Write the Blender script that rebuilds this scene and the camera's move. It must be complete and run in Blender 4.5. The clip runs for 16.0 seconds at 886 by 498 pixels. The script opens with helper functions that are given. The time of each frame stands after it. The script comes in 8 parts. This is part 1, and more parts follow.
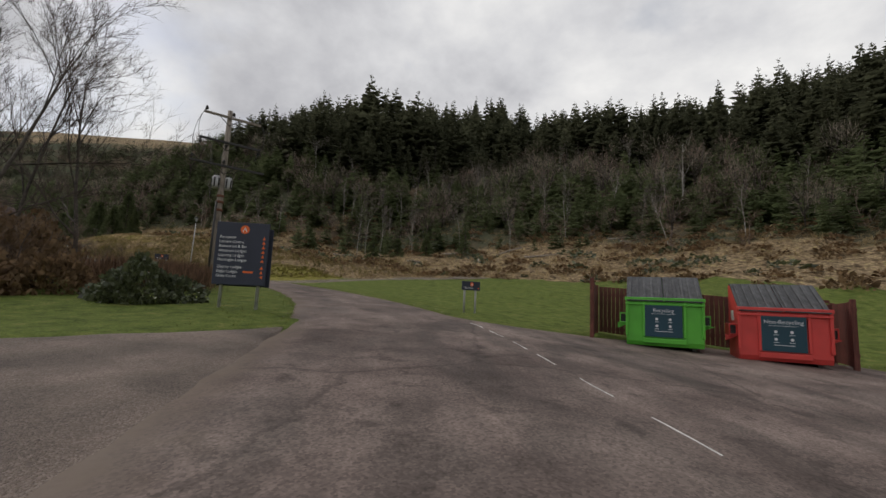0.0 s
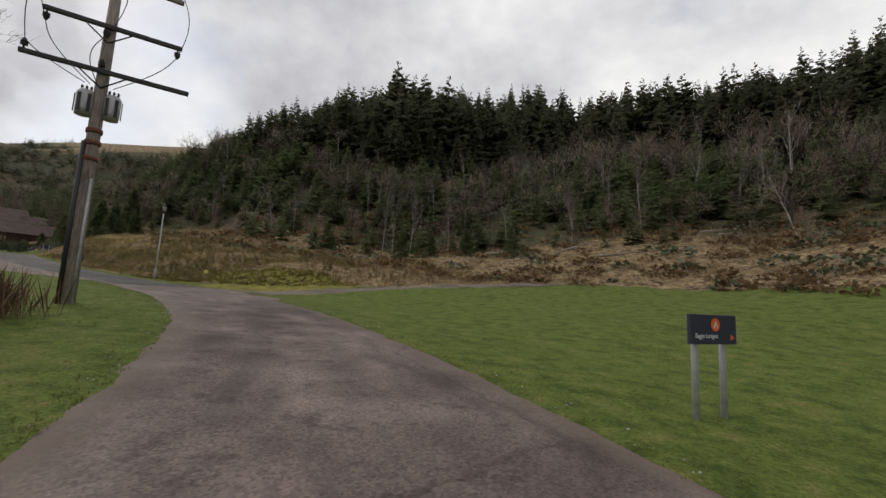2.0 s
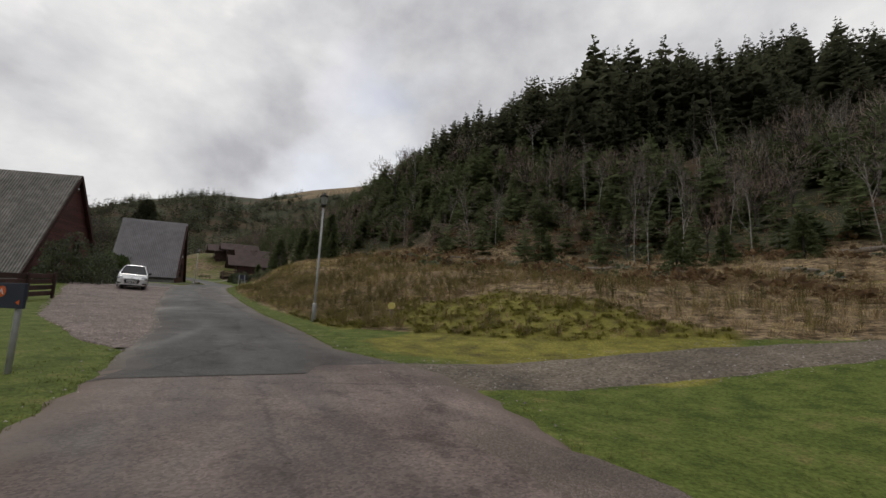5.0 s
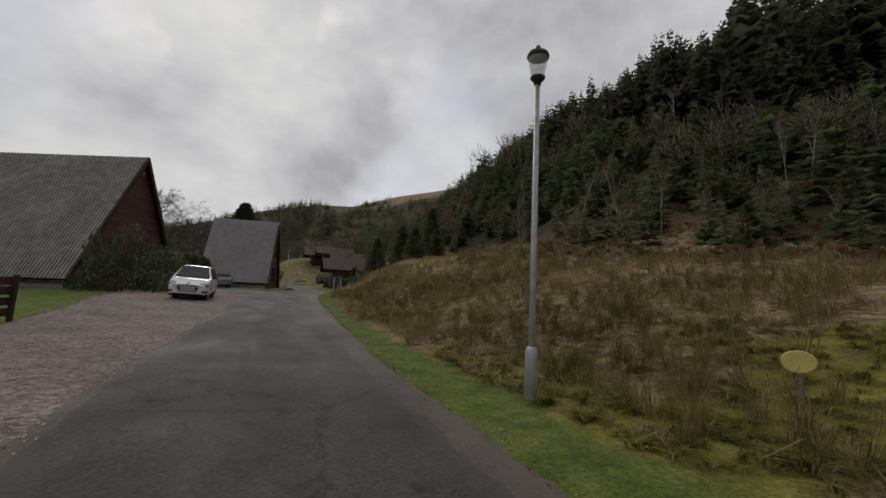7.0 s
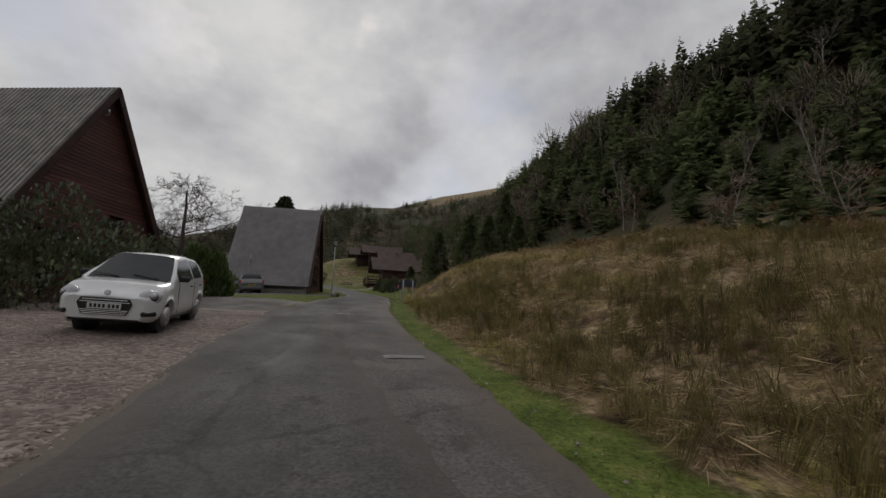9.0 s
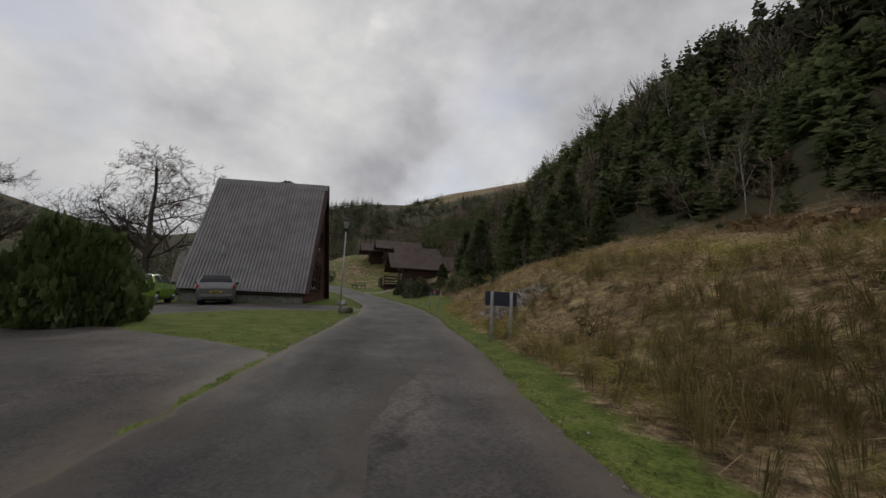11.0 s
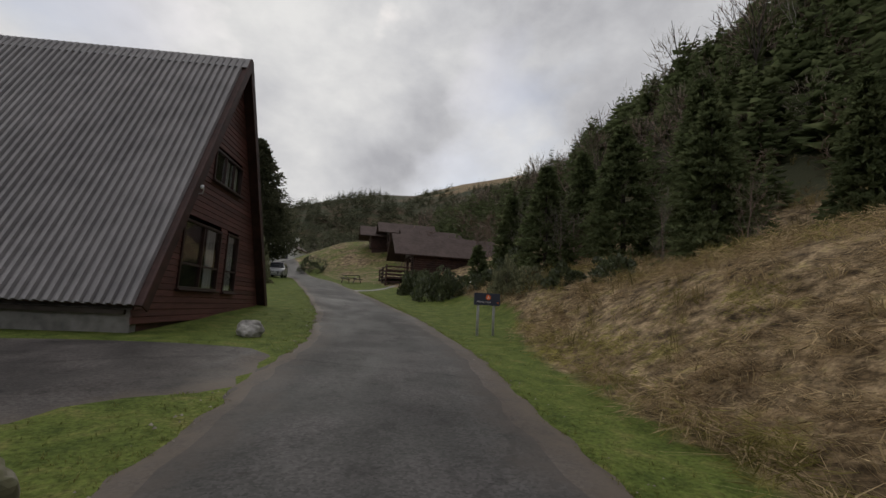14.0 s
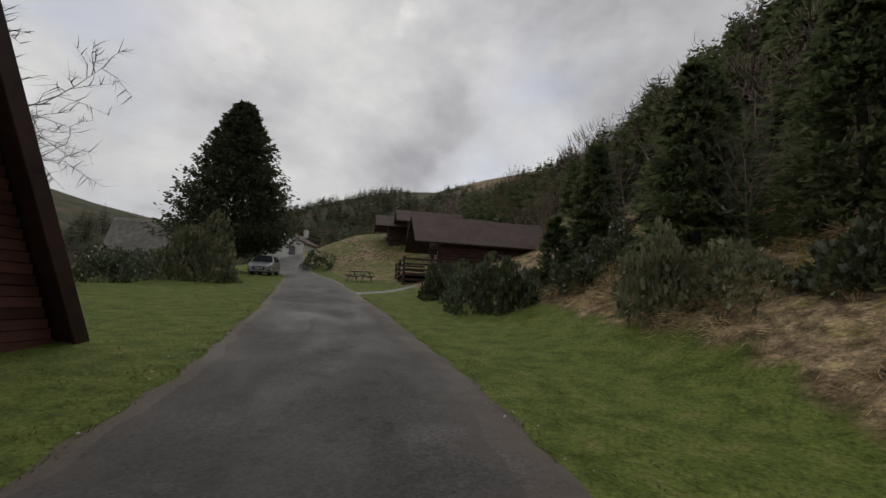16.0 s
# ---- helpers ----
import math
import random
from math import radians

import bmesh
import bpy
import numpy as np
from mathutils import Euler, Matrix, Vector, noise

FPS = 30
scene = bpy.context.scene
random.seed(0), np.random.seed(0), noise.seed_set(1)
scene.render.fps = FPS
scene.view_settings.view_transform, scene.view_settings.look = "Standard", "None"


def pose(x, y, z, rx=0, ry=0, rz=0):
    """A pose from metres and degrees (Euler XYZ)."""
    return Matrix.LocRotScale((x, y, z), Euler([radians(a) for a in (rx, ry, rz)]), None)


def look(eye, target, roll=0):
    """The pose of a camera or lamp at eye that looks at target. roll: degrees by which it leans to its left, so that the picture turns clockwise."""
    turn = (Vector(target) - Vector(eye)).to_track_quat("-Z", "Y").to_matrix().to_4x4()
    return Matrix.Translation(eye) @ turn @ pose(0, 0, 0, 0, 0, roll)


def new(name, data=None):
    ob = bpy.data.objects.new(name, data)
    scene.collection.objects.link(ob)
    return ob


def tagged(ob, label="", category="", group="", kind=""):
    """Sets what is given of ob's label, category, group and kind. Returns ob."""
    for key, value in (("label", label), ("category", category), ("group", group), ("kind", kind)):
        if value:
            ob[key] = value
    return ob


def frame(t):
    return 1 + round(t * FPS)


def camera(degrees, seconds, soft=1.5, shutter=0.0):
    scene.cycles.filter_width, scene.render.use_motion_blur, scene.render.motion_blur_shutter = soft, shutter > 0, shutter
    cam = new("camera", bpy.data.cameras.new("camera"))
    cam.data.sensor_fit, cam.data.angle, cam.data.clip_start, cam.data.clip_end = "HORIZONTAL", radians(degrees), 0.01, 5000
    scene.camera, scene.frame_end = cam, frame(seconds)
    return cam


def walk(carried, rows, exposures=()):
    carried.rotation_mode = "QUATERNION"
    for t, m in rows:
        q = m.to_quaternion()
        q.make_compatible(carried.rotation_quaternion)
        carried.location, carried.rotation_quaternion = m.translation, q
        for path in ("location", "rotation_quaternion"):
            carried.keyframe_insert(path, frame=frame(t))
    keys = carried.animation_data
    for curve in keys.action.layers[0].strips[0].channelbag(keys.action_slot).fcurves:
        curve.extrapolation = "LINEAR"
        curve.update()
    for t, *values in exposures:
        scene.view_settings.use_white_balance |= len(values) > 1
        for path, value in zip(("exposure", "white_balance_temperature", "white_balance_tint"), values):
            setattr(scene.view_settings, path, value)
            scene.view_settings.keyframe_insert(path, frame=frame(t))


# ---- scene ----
cam = camera(90.0, 16.0)
PATH = [
    (0, (-0.338, 5.731, 2.277), (-0.316, 7.716, 2.525), 2.6),
    (0.5, (-0.628, 8.456, 2.503), (-0.624, 10.44, 2.75), 2.6),
    (1, (-0.967, 11.475, 2.725), (-0.991, 13.459, 2.975), 2.5),
    (1.5, (-1.356, 14.253, 2.96), (-1.415, 16.237, 3.211), 2.4),
    (2, (-1.913, 17.226, 3.169), (-2.021, 19.207, 3.423), 2.4),
    (2.5, (-2.682, 19.915, 3.386), (-2.872, 21.888, 3.647), 2.2),
    (3, (-3.873, 22.817, 3.652), (-4.203, 24.771, 3.927), 2.0),
    (3.5, (-5.245, 25.35, 3.862), (-5.706, 27.275, 4.146), 1.8),
    (4, (-6.856, 27.856, 4.083), (-7.461, 29.74, 4.372), 1.7),
    (4.5, (-8.444, 29.957, 4.247), (-9.182, 31.793, 4.542), 1.8),
    (5, (-10.372, 32.105, 4.447), (-11.248, 33.877, 4.748), 1.8),
    (7.5, (-22.187, 41.406, 5.344), (-23.43, 42.943, 5.645), 2.1),
    (8, (-24.942, 43.103, 5.553), (-26.22, 44.612, 5.855), 2.3),
    (8.5, (-27.445, 44.636, 5.77), (-28.751, 46.121, 6.073), 2.3),
    (9, (-30.056, 46.3, 6.006), (-31.391, 47.758, 6.309), 2.2),
    (11.5, (-42.797, 55.129, 7.454), (-44.17, 56.553, 7.745), 2.4),
    (12, (-44.917, 57.007, 7.654), (-46.299, 58.424, 7.942), 2.4),
    (12.5, (-46.843, 58.657, 7.859), (-48.225, 60.076, 8.138), 2.4),
    (13, (-48.898, 60.553, 8.055), (-50.286, 61.967, 8.325), 2.5),
    (13.5, (-50.879, 62.322, 8.176), (-52.27, 63.735, 8.442), 2.6),
    (14, (-53.059, 64.199, 8.325), (-54.455, 65.607, 8.585), 3.0),
    (14.5, (-55.026, 65.953, 8.473), (-56.434, 67.351, 8.728), 3.0),
    (15, (-57.138, 67.716, 8.608), (-58.559, 69.1, 8.86), 3.1),
    (15.5, (-59.063, 69.24, 8.726), (-60.501, 70.609, 8.971), 2.9),
    (16, (-61.081, 70.884, 8.852), (-62.546, 72.223, 9.097), 2.8),
]
walk(cam, [(t, look(eye, target, roll)) for t, eye, target, roll in PATH], exposures=((0.0, 0.0), (3.0, 0.12), (5.0, -0.05), (7.5, -0.38), (9.0, -0.45), (11.5, -0.35), (12.5, -0.34), (15.0, -0.15), (16.0, -0.34)))

# ---------------------------------------------------------------- daylight under a broken overcast
world = bpy.data.worlds.new("world")
scene.world = world
world.use_nodes = True
SUN_HIGH, SUN_ROUND = 38.0, 62.0
wt = world.node_tree
wt.nodes.clear()
w_out = wt.nodes.new("ShaderNodeOutputWorld")
w_sky = wt.nodes.new("ShaderNodeTexSky")
w_sky.sky_type, w_sky.sun_disc = "NISHITA", False
w_sky.sun_elevation, w_sky.sun_rotation = radians(SUN_HIGH), radians(-SUN_ROUND)
w_sky.air_density, w_sky.dust_density = 1.0, 1.5
w_blue = wt.nodes.new("ShaderNodeBackground")
w_blue.inputs["Strength"].default_value = 0.10
w_cloud = wt.nodes.new("ShaderNodeBackground")
w_cloud.inputs["Strength"].default_value = 0.90
w_mix = wt.nodes.new("ShaderNodeMixShader")
w_co = wt.nodes.new("ShaderNodeTexCoord")
w_map = wt.nodes.new("ShaderNodeMapping")
w_map.inputs["Scale"].default_value = (1.0, 1.0, 1.5)
w_map.inputs["Rotation"].default_value = (0.15, 0.1, 0.6)
w_n1 = wt.nodes.new("ShaderNodeTexNoise")
w_n1.inputs["Scale"].default_value, w_n1.inputs["Detail"].default_value = 2.6, 8.0
w_n1.inputs["Roughness"].default_value, w_n1.inputs["Distortion"].default_value = 0.56, 0.12
w_n2 = wt.nodes.new("ShaderNodeTexNoise")
w_n2.inputs["Scale"].default_value, w_n2.inputs["Detail"].default_value = 1.7, 6.0
w_ramp = wt.nodes.new("ShaderNodeValToRGB")
w_ramp.color_ramp.elements[0].position, w_ramp.color_ramp.elements[0].color = 0.34, (0.53, 0.53, 0.56, 1)
w_ramp.color_ramp.elements[1].position, w_ramp.color_ramp.elements[1].color = 0.66, (1.0, 0.99, 0.975, 1)
w_mid = w_ramp.color_ramp.elements.new(0.48)
w_mid.color = (0.74, 0.74, 0.76, 1)
w_cover = wt.nodes.new("ShaderNodeValToRGB")
w_cover.color_ramp.elements[0].position, w_cover.color_ramp.elements[0].color = 0.36, (0.45, 0.45, 0.45, 1)
w_cover.color_ramp.elements[1].position, w_cover.color_ramp.elements[1].color = 0.46, (1, 1, 1, 1)
for a, b in ((w_co.outputs["Generated"], w_map.inputs[0]), (w_map.outputs[0], w_n1.inputs["Vector"]), (w_map.outputs[0], w_n2.inputs["Vector"]),
             (w_n1.outputs[0], w_ramp.inputs[0]), (w_n2.outputs[0], w_cover.inputs[0]), (w_ramp.outputs[0], w_cloud.inputs["Color"]),
             (w_sky.outputs[0], w_blue.inputs["Color"]), (w_cover.outputs[0], w_mix.inputs[0]), (w_blue.outputs[0], w_mix.inputs[1]),
             (w_cloud.outputs[0], w_mix.inputs[2]), (w_mix.outputs[0], w_out.inputs[0])):
    wt.links.new(a, b)
sun = new("sun", bpy.data.lights.new("sun", "SUN"))
sun.data.energy, sun.data.angle, sun.data.color = 0.7, radians(14), (1.0, 0.95, 0.87)
_a, _e = radians(SUN_ROUND), radians(SUN_HIGH)
sun.matrix_world = look((60 * -math.sin(_a) * math.cos(_e), 60 * math.cos(_a) * math.cos(_e), 60 * math.sin(_e)), (0, 0, 0))

# ---------------------------------------------------------------- lie of the land
ROAD = np.array([
    (1.5, -90, -4.0), (1.0, -40, -1.9), (0.2, -12, -0.3), (-0.34, 5.7, 0.9), (-0.97, 11.5, 1.35), (-1.9, 17.2, 1.8), (-3.9, 22.8, 2.27),
    (-6.86, 27.9, 2.7), (-10.4, 32.1, 3.07), (-16, 37.0, 3.5), (-22.2, 41.4, 3.96), (-27.4, 44.6, 4.39), (-33, 48.3, 4.95),
    (-38.4, 51.9, 5.55), (-42.8, 55.1, 6.07), (-46.8, 58.7, 6.48), (-50.9, 62.3, 6.8), (-55, 65.9, 7.09), (-59.1, 69.2, 7.35),
    (-64, 72.6, 7.7), (-72, 76.8, 8.4), (-84, 82.4, 9.5), (-97, 88.0, 10.6), (-125, 98, 12.2), (-170, 116, 14), (-260, 150, 17)], float)


def smooth_line(points, step=1.0):
    """A Catmull-Rom line through the points, at even steps."""
    out = []
    for i in range(len(points) - 1):
        a, b, c, d = points[max(i - 1, 0)], points[i], points[i + 1], points[min(i + 2, len(points) - 1)]
        n = max(2, int(np.linalg.norm(c - b) / step))
        for k in range(n):
            u = k / n
            m0, m1 = (c - a) / 2, (d - b) / 2
            out.append((2 * u**3 - 3 * u**2 + 1) * b + (u**3 - 2 * u**2 + u) * m0 + (-2 * u**3 + 3 * u**2) * c + (u**3 - u**2) * m1)
    out.append(points[-1])
    return np.array(out)


LINE = smooth_line(ROAD, 1.5)
STEP = np.diff(LINE[:, :2], axis=0)
LENGTH = np.hypot(STEP[:, 0], STEP[:, 1])
ALONG = np.concatenate([[0], np.cumsum(LENGTH)])
ALONG -= ALONG[np.argmin(np.hypot(LINE[:, 0] + 0.34, LINE[:, 1] - 5.7))]


def station(x, y):
    """Metres along the road, metres to its right, and the road's height, for arrays of places."""
    x, y = np.atleast_1d(np.asarray(x, float)), np.atleast_1d(np.asarray(y, float))
    s, d, z = np.empty_like(x), np.empty_like(x), np.empty_like(x)
    for k in range(0, len(x), 4000):
        px, py = x[k:k + 4000, None], y[k:k + 4000, None]
        rx, ry = px - LINE[:-1, 0], py - LINE[:-1, 1]
        u = np.clip((rx * STEP[:, 0] + ry * STEP[:, 1]) / LENGTH**2, 0, 1)
        far = np.hypot(rx - u * STEP[:, 0], ry - u * STEP[:, 1])
        i = far.argmin(1)
        n = np.arange(len(i))
        side = np.sign(rx[n, i] * STEP[i, 1] - ry[n, i] * STEP[i, 0])
        s[k:k + 4000] = ALONG[i] + u[n, i] * LENGTH[i]
        d[k:k + 4000] = side * far[n, i]
        z[k:k + 4000] = LINE[i, 2] + u[n, i] * (LINE[i + 1, 2] - LINE[i, 2])
    return s, d, z


# Cross-sections of the hill to the right of the road: heights over the road at these distances from its middle.
OUT = (2.1, 3.4, 4.6, 6.3, 9, 13, 24, 38, 60, 108, 160, 230, 400)
HILL_NEAR = {
    -90: (0, -0.1, -0.2, -0.35, -0.5, -0.7, -0.6, 1.3, 9.4, 34.4, 52.3, 56.2, 56.2),
    10: (0, -0.1, -0.2, -0.35, -0.45, -0.6, 0.0, 3.2, 10.4, 36.5, 54.4, 58.2, 58.2),
    22: (0, 0.0, 0.0, 0.05, 0.25, 0.5, 1.7, 5.4, 12.6, 38.9, 56.5, 60.2, 60.2),
    34: (0, 0.0, 0.0, 0.1, 0.45, 0.9, 2.2, 6.2, 15.2, 41.8, 58.6, 62.1, 62.1),
    44: (0, 0.03, 0.12, 0.45, 1.1, 2.0, 3.0, 6.2, 16.2, 43.1, 59.0, 62.7, 62.7),
}
HILL_FAR = {
    54: (0, 0.0, 0.15, 0.9, 1.8, 2.6, 3.5, 6.0, 15.8, 41.5, 58.6, 63.0, 63.2),
    68: (0, 0.0, 0.3, 1.1, 2.1, 3.2, 4.2, 7.8, 18.9, 42.9, 58.6, 63.5, 63.8),
    76: (0, 0.0, 0.5, 1.5, 2.4, 3.4, 4.8, 9.6, 21.0, 44.6, 59.6, 64.2, 64.6),
    82: (0, 0.0, 1.0, 2.25, 3.1, 3.8, 5.4, 11.6, 23.7, 46.5, 60.6, 65.1, 65.7),
    90: (0, 0.0, 0.8, 2.0, 2.9, 3.6, 6.4, 15.5, 30.0, 50.0, 61.4, 65.2, 65.8),
    95: (0, 0.0, 0.15, 1.3, 2.3, 3.2, 7.5, 19.1, 35.3, 52.8, 62.1, 65.4, 65.9),
    112: (0, 0.0, 0.1, 0.4, 1.2, 2.4, 9.3, 25.0, 37.9, 52.3, 57.3, 59.3, 59.3),
    150: (0, 0.1, 0.2, 0.5, 1.2, 2.2, 7.1, 14.0, 23.8, 39.5, 44.3, 45.9, 45.9),
    260: (0, 0.1, 0.2, 0.5, 1.0, 2, 5, 12.7, 19.2, 31.7, 36.7, 38.2, 38.2),
}
HILL = {**HILL_NEAR, **HILL_FAR}
# Elevation of the distant hills round the valley, by bearing to the left of +y.
BEARING = (-180, -120, -60, -20, 20, 31.8, 38, 42, 44.5, 46, 49.5, 53, 56, 61, 65, 76, 84, 88.6, 100, 130, 180)
RISE = (6, 8, 14, 18, 18, 16.6, 15.7, 15.2, 14.1, 13.5, 12.9, 13.2, 12.7, 11.3, 9.9, 7.2, 8.4, 9.4, 10.5, 8, 6)


def smoothstep(a, b, v):
    u = np.clip((v - a) / (b - a), 0, 1)
    return u * u * (3 - 2 * u)


def lumps(x, y, size, seed=0.0):
    """Cheap rolling unevenness from crossed waves."""
    a = x / size + seed
    b = y / size - seed
    return (np.sin(a * 1.7 + 1.3 * np.sin(b * 1.1)) + np.sin(b * 2.1 + 1.7 * np.sin(a * 0.9 + 2)) + 0.5 * np.sin(3.7 * a + 4.3 * b) + 0.5 * np.sin(4.9 * a - 3.1 * b + 1)) / 3


def ground(x, y):
    """The height of the ground."""
    x, y = np.atleast_1d(np.asarray(x, float)), np.atleast_1d(np.asarray(y, float))
    s, d, z = station(x, y)
    rows = np.array(list(HILL.keys()), float)
    table = np.array(list(HILL.values()), float)
    right = np.zeros_like(x)
    at = np.clip(np.searchsorted(rows, s) - 1, 0, len(rows) - 2)
    mix = np.clip((s - rows[at]) / (rows[at + 1] - rows[at]), 0, 1)
    mix = mix * mix * (3 - 2 * mix)
    heights = np.array([np.interp(np.maximum(d, 0), OUT, row) for row in table])
    n = np.arange(len(x))
    right = heights[at, n] * (1 - mix) + heights[at + 1, n] * mix
    right = np.where(d < OUT[0], 0, right)
    plane = 0.9 - 0.0514 * x + 0.0537 * (y - 5.7)
    plane = np.where(plane > 9, 9 + 0.25 * (plane - 9), plane)
    left = smoothstep(4, 22, -d)
    h = np.where(d > 0, z + right, z * (1 - left) + plane * left)
    # the valley floor falls away behind the lodges on the left
    h = h - 0.05 * np.clip(-d - 30, 0, 60) * (d < 0)
    # hollow verge and uneven bank
    off = np.clip(np.abs(d) - 2.4, 0, 30)
    rough = np.where(d > 0, np.clip((right - 0.15) / 2, 0, 1) * 0.8, 0.15) * np.clip(off / 2, 0, 1)
    h = h + rough * (0.22 * lumps(x, y, 1.7) + 0.35 * lumps(x, y, 5.3, 2.0)) + np.clip(off / 20, 0, 1) * 0.5 * lumps(x, y, 19, 4.0)
    # a grassy knoll under the upper lodges
    h = h + 5.1 * np.exp(-(((x + 119.3) / 12.5) ** 2 + ((y - 107.1) / 11.7) ** 2))
    # far hills
    rx, ry = x + 30, y - 40
    r = np.hypot(rx, ry)
    rise = np.interp(np.degrees(np.arctan2(-rx, ry)), BEARING, RISE)
    far = np.tan(np.radians(rise)) * 760 * smoothstep(190, 760, r) + 7 * lumps(x, y, 130, 1.0) * smoothstep(250, 400, r) * (1 - 0.7 * smoothstep(480, 640, r))
    far = far + smoothstep(800, 2500, r) * 60
    return np.where(far > 0, np.maximum(h, 0.0 * h + np.where(r > 190, np.maximum(h * (1 - smoothstep(300, 600, r)), far), h)), h)


def ground_at(x, y):
    return float(ground(x, y)[0])

# ---------------------------------------------------------------- materials
def material(name, dark, light, grain=8.0, patch=0.4, rough=0.85, metal=0.0, bump=0.3, third=None, depth=0.02, island=0.0, spec=0.4, stretch=None, per_object=0.0, leaf=0.0):
    """A surface of two or three colours that mix at two scales, with fine relief."""
    m = bpy.data.materials.new(name)
    m.use_nodes = True
    nt = m.node_tree
    p = nt.nodes["Principled BSDF"]
    p.inputs["Roughness"].default_value, p.inputs["Metallic"].default_value = rough, metal
    p.inputs["Specular IOR Level"].default_value = spec
    co = nt.nodes.new("ShaderNodeTexCoord")
    vec = co.outputs["Object"]
    if stretch:
        mp = nt.nodes.new("ShaderNodeMapping")
        mp.inputs["Scale"].default_value = stretch
        nt.links.new(vec, mp.inputs[0])
        vec = mp.outputs[0]
    fine, wide = nt.nodes.new("ShaderNodeTexNoise"), nt.nodes.new("ShaderNodeTexNoise")
    fine.inputs["Scale"].default_value, fine.inputs["Detail"].default_value = grain, 6.0
    wide.inputs["Scale"].default_value, wide.inputs["Detail"].default_value = patch, 5.0
    for n in (fine, wide):
        nt.links.new(vec, n.inputs["Vector"])
    add = nt.nodes.new("ShaderNodeMath")
    add.operation = "MULTIPLY_ADD"
    nt.links.new(fine.outputs[0], add.inputs[0])
    add.inputs[1].default_value = 0.55
    half = nt.nodes.new("ShaderNodeMath")
    half.operation = "MULTIPLY"
    half.inputs[1].default_value = 0.45
    nt.links.new(wide.outputs[0], half.inputs[0])
    nt.links.new(half.outputs[0], add.inputs[2])
    ramp = nt.nodes.new("ShaderNodeValToRGB")
    ramp.color_ramp.elements[0].position, ramp.color_ramp.elements[0].color = 0.36, (*dark, 1)
    ramp.color_ramp.elements[1].position, ramp.color_ramp.elements[1].color = 0.62, (*light, 1)
    if third:
        e = ramp.color_ramp.elements.new(0.5)
        e.color = (*third, 1)
    nt.links.new(add.outputs[0], ramp.inputs[0])
    colour = ramp.outputs[0]
    if island or per_object:
        hsv = nt.nodes.new("ShaderNodeHueSaturation")
        if island:
            geo = nt.nodes.new("ShaderNodeNewGeometry")
            src = geo.outputs["Random Per Island"]
        else:
            inf = nt.nodes.new("ShaderNodeObjectInfo")
            src = inf.outputs["Random"]
        rng = nt.nodes.new("ShaderNodeMapRange")
        amount = island or per_object
        rng.inputs["To Min"].default_value, rng.inputs["To Max"].default_value = 1 - amount, 1 + amount
        nt.links.new(src, rng.inputs["Value"])
        nt.links.new(rng.outputs[0], hsv.inputs["Value"])
        nt.links.new(colour, hsv.inputs["Color"])
        colour = hsv.outputs[0]
    nt.links.new(colour, p.inputs["Base Color"])
    if leaf:
        # thin leaves, needles and blades let light through
        thin, both = nt.nodes.new("ShaderNodeBsdfTranslucent"), nt.nodes.new("ShaderNodeMixShader")
        both.inputs[0].default_value = leaf
        nt.links.new(colour, thin.inputs["Color"])
        nt.links.new(p.outputs[0], both.inputs[1])
        nt.links.new(thin.outputs[0], both.inputs[2])
        nt.links.new(both.outputs[0], nt.nodes["Material Output"].inputs["Surface"])
    if bump:
        b = nt.nodes.new("ShaderNodeBump")
        b.inputs["Strength"].default_value, b.inputs["Distance"].default_value = bump, depth
        nt.links.new(add.outputs[0], b.inputs["Height"])
        nt.links.new(b.outputs[0], p.inputs["Normal"])
    return m


def glossy(name, colour, rough=0.3, metal=0.0, coat=0.0, spec=0.5):
    m = material(name, tuple(c * 0.88 for c in colour), tuple(min(1, c * 1.06) for c in colour), grain=3.0, patch=0.7, rough=rough, metal=metal, bump=0.03, depth=0.002, spec=spec)
    m.node_tree.nodes["Principled BSDF"].inputs["Coat Weight"].default_value = coat
    return m


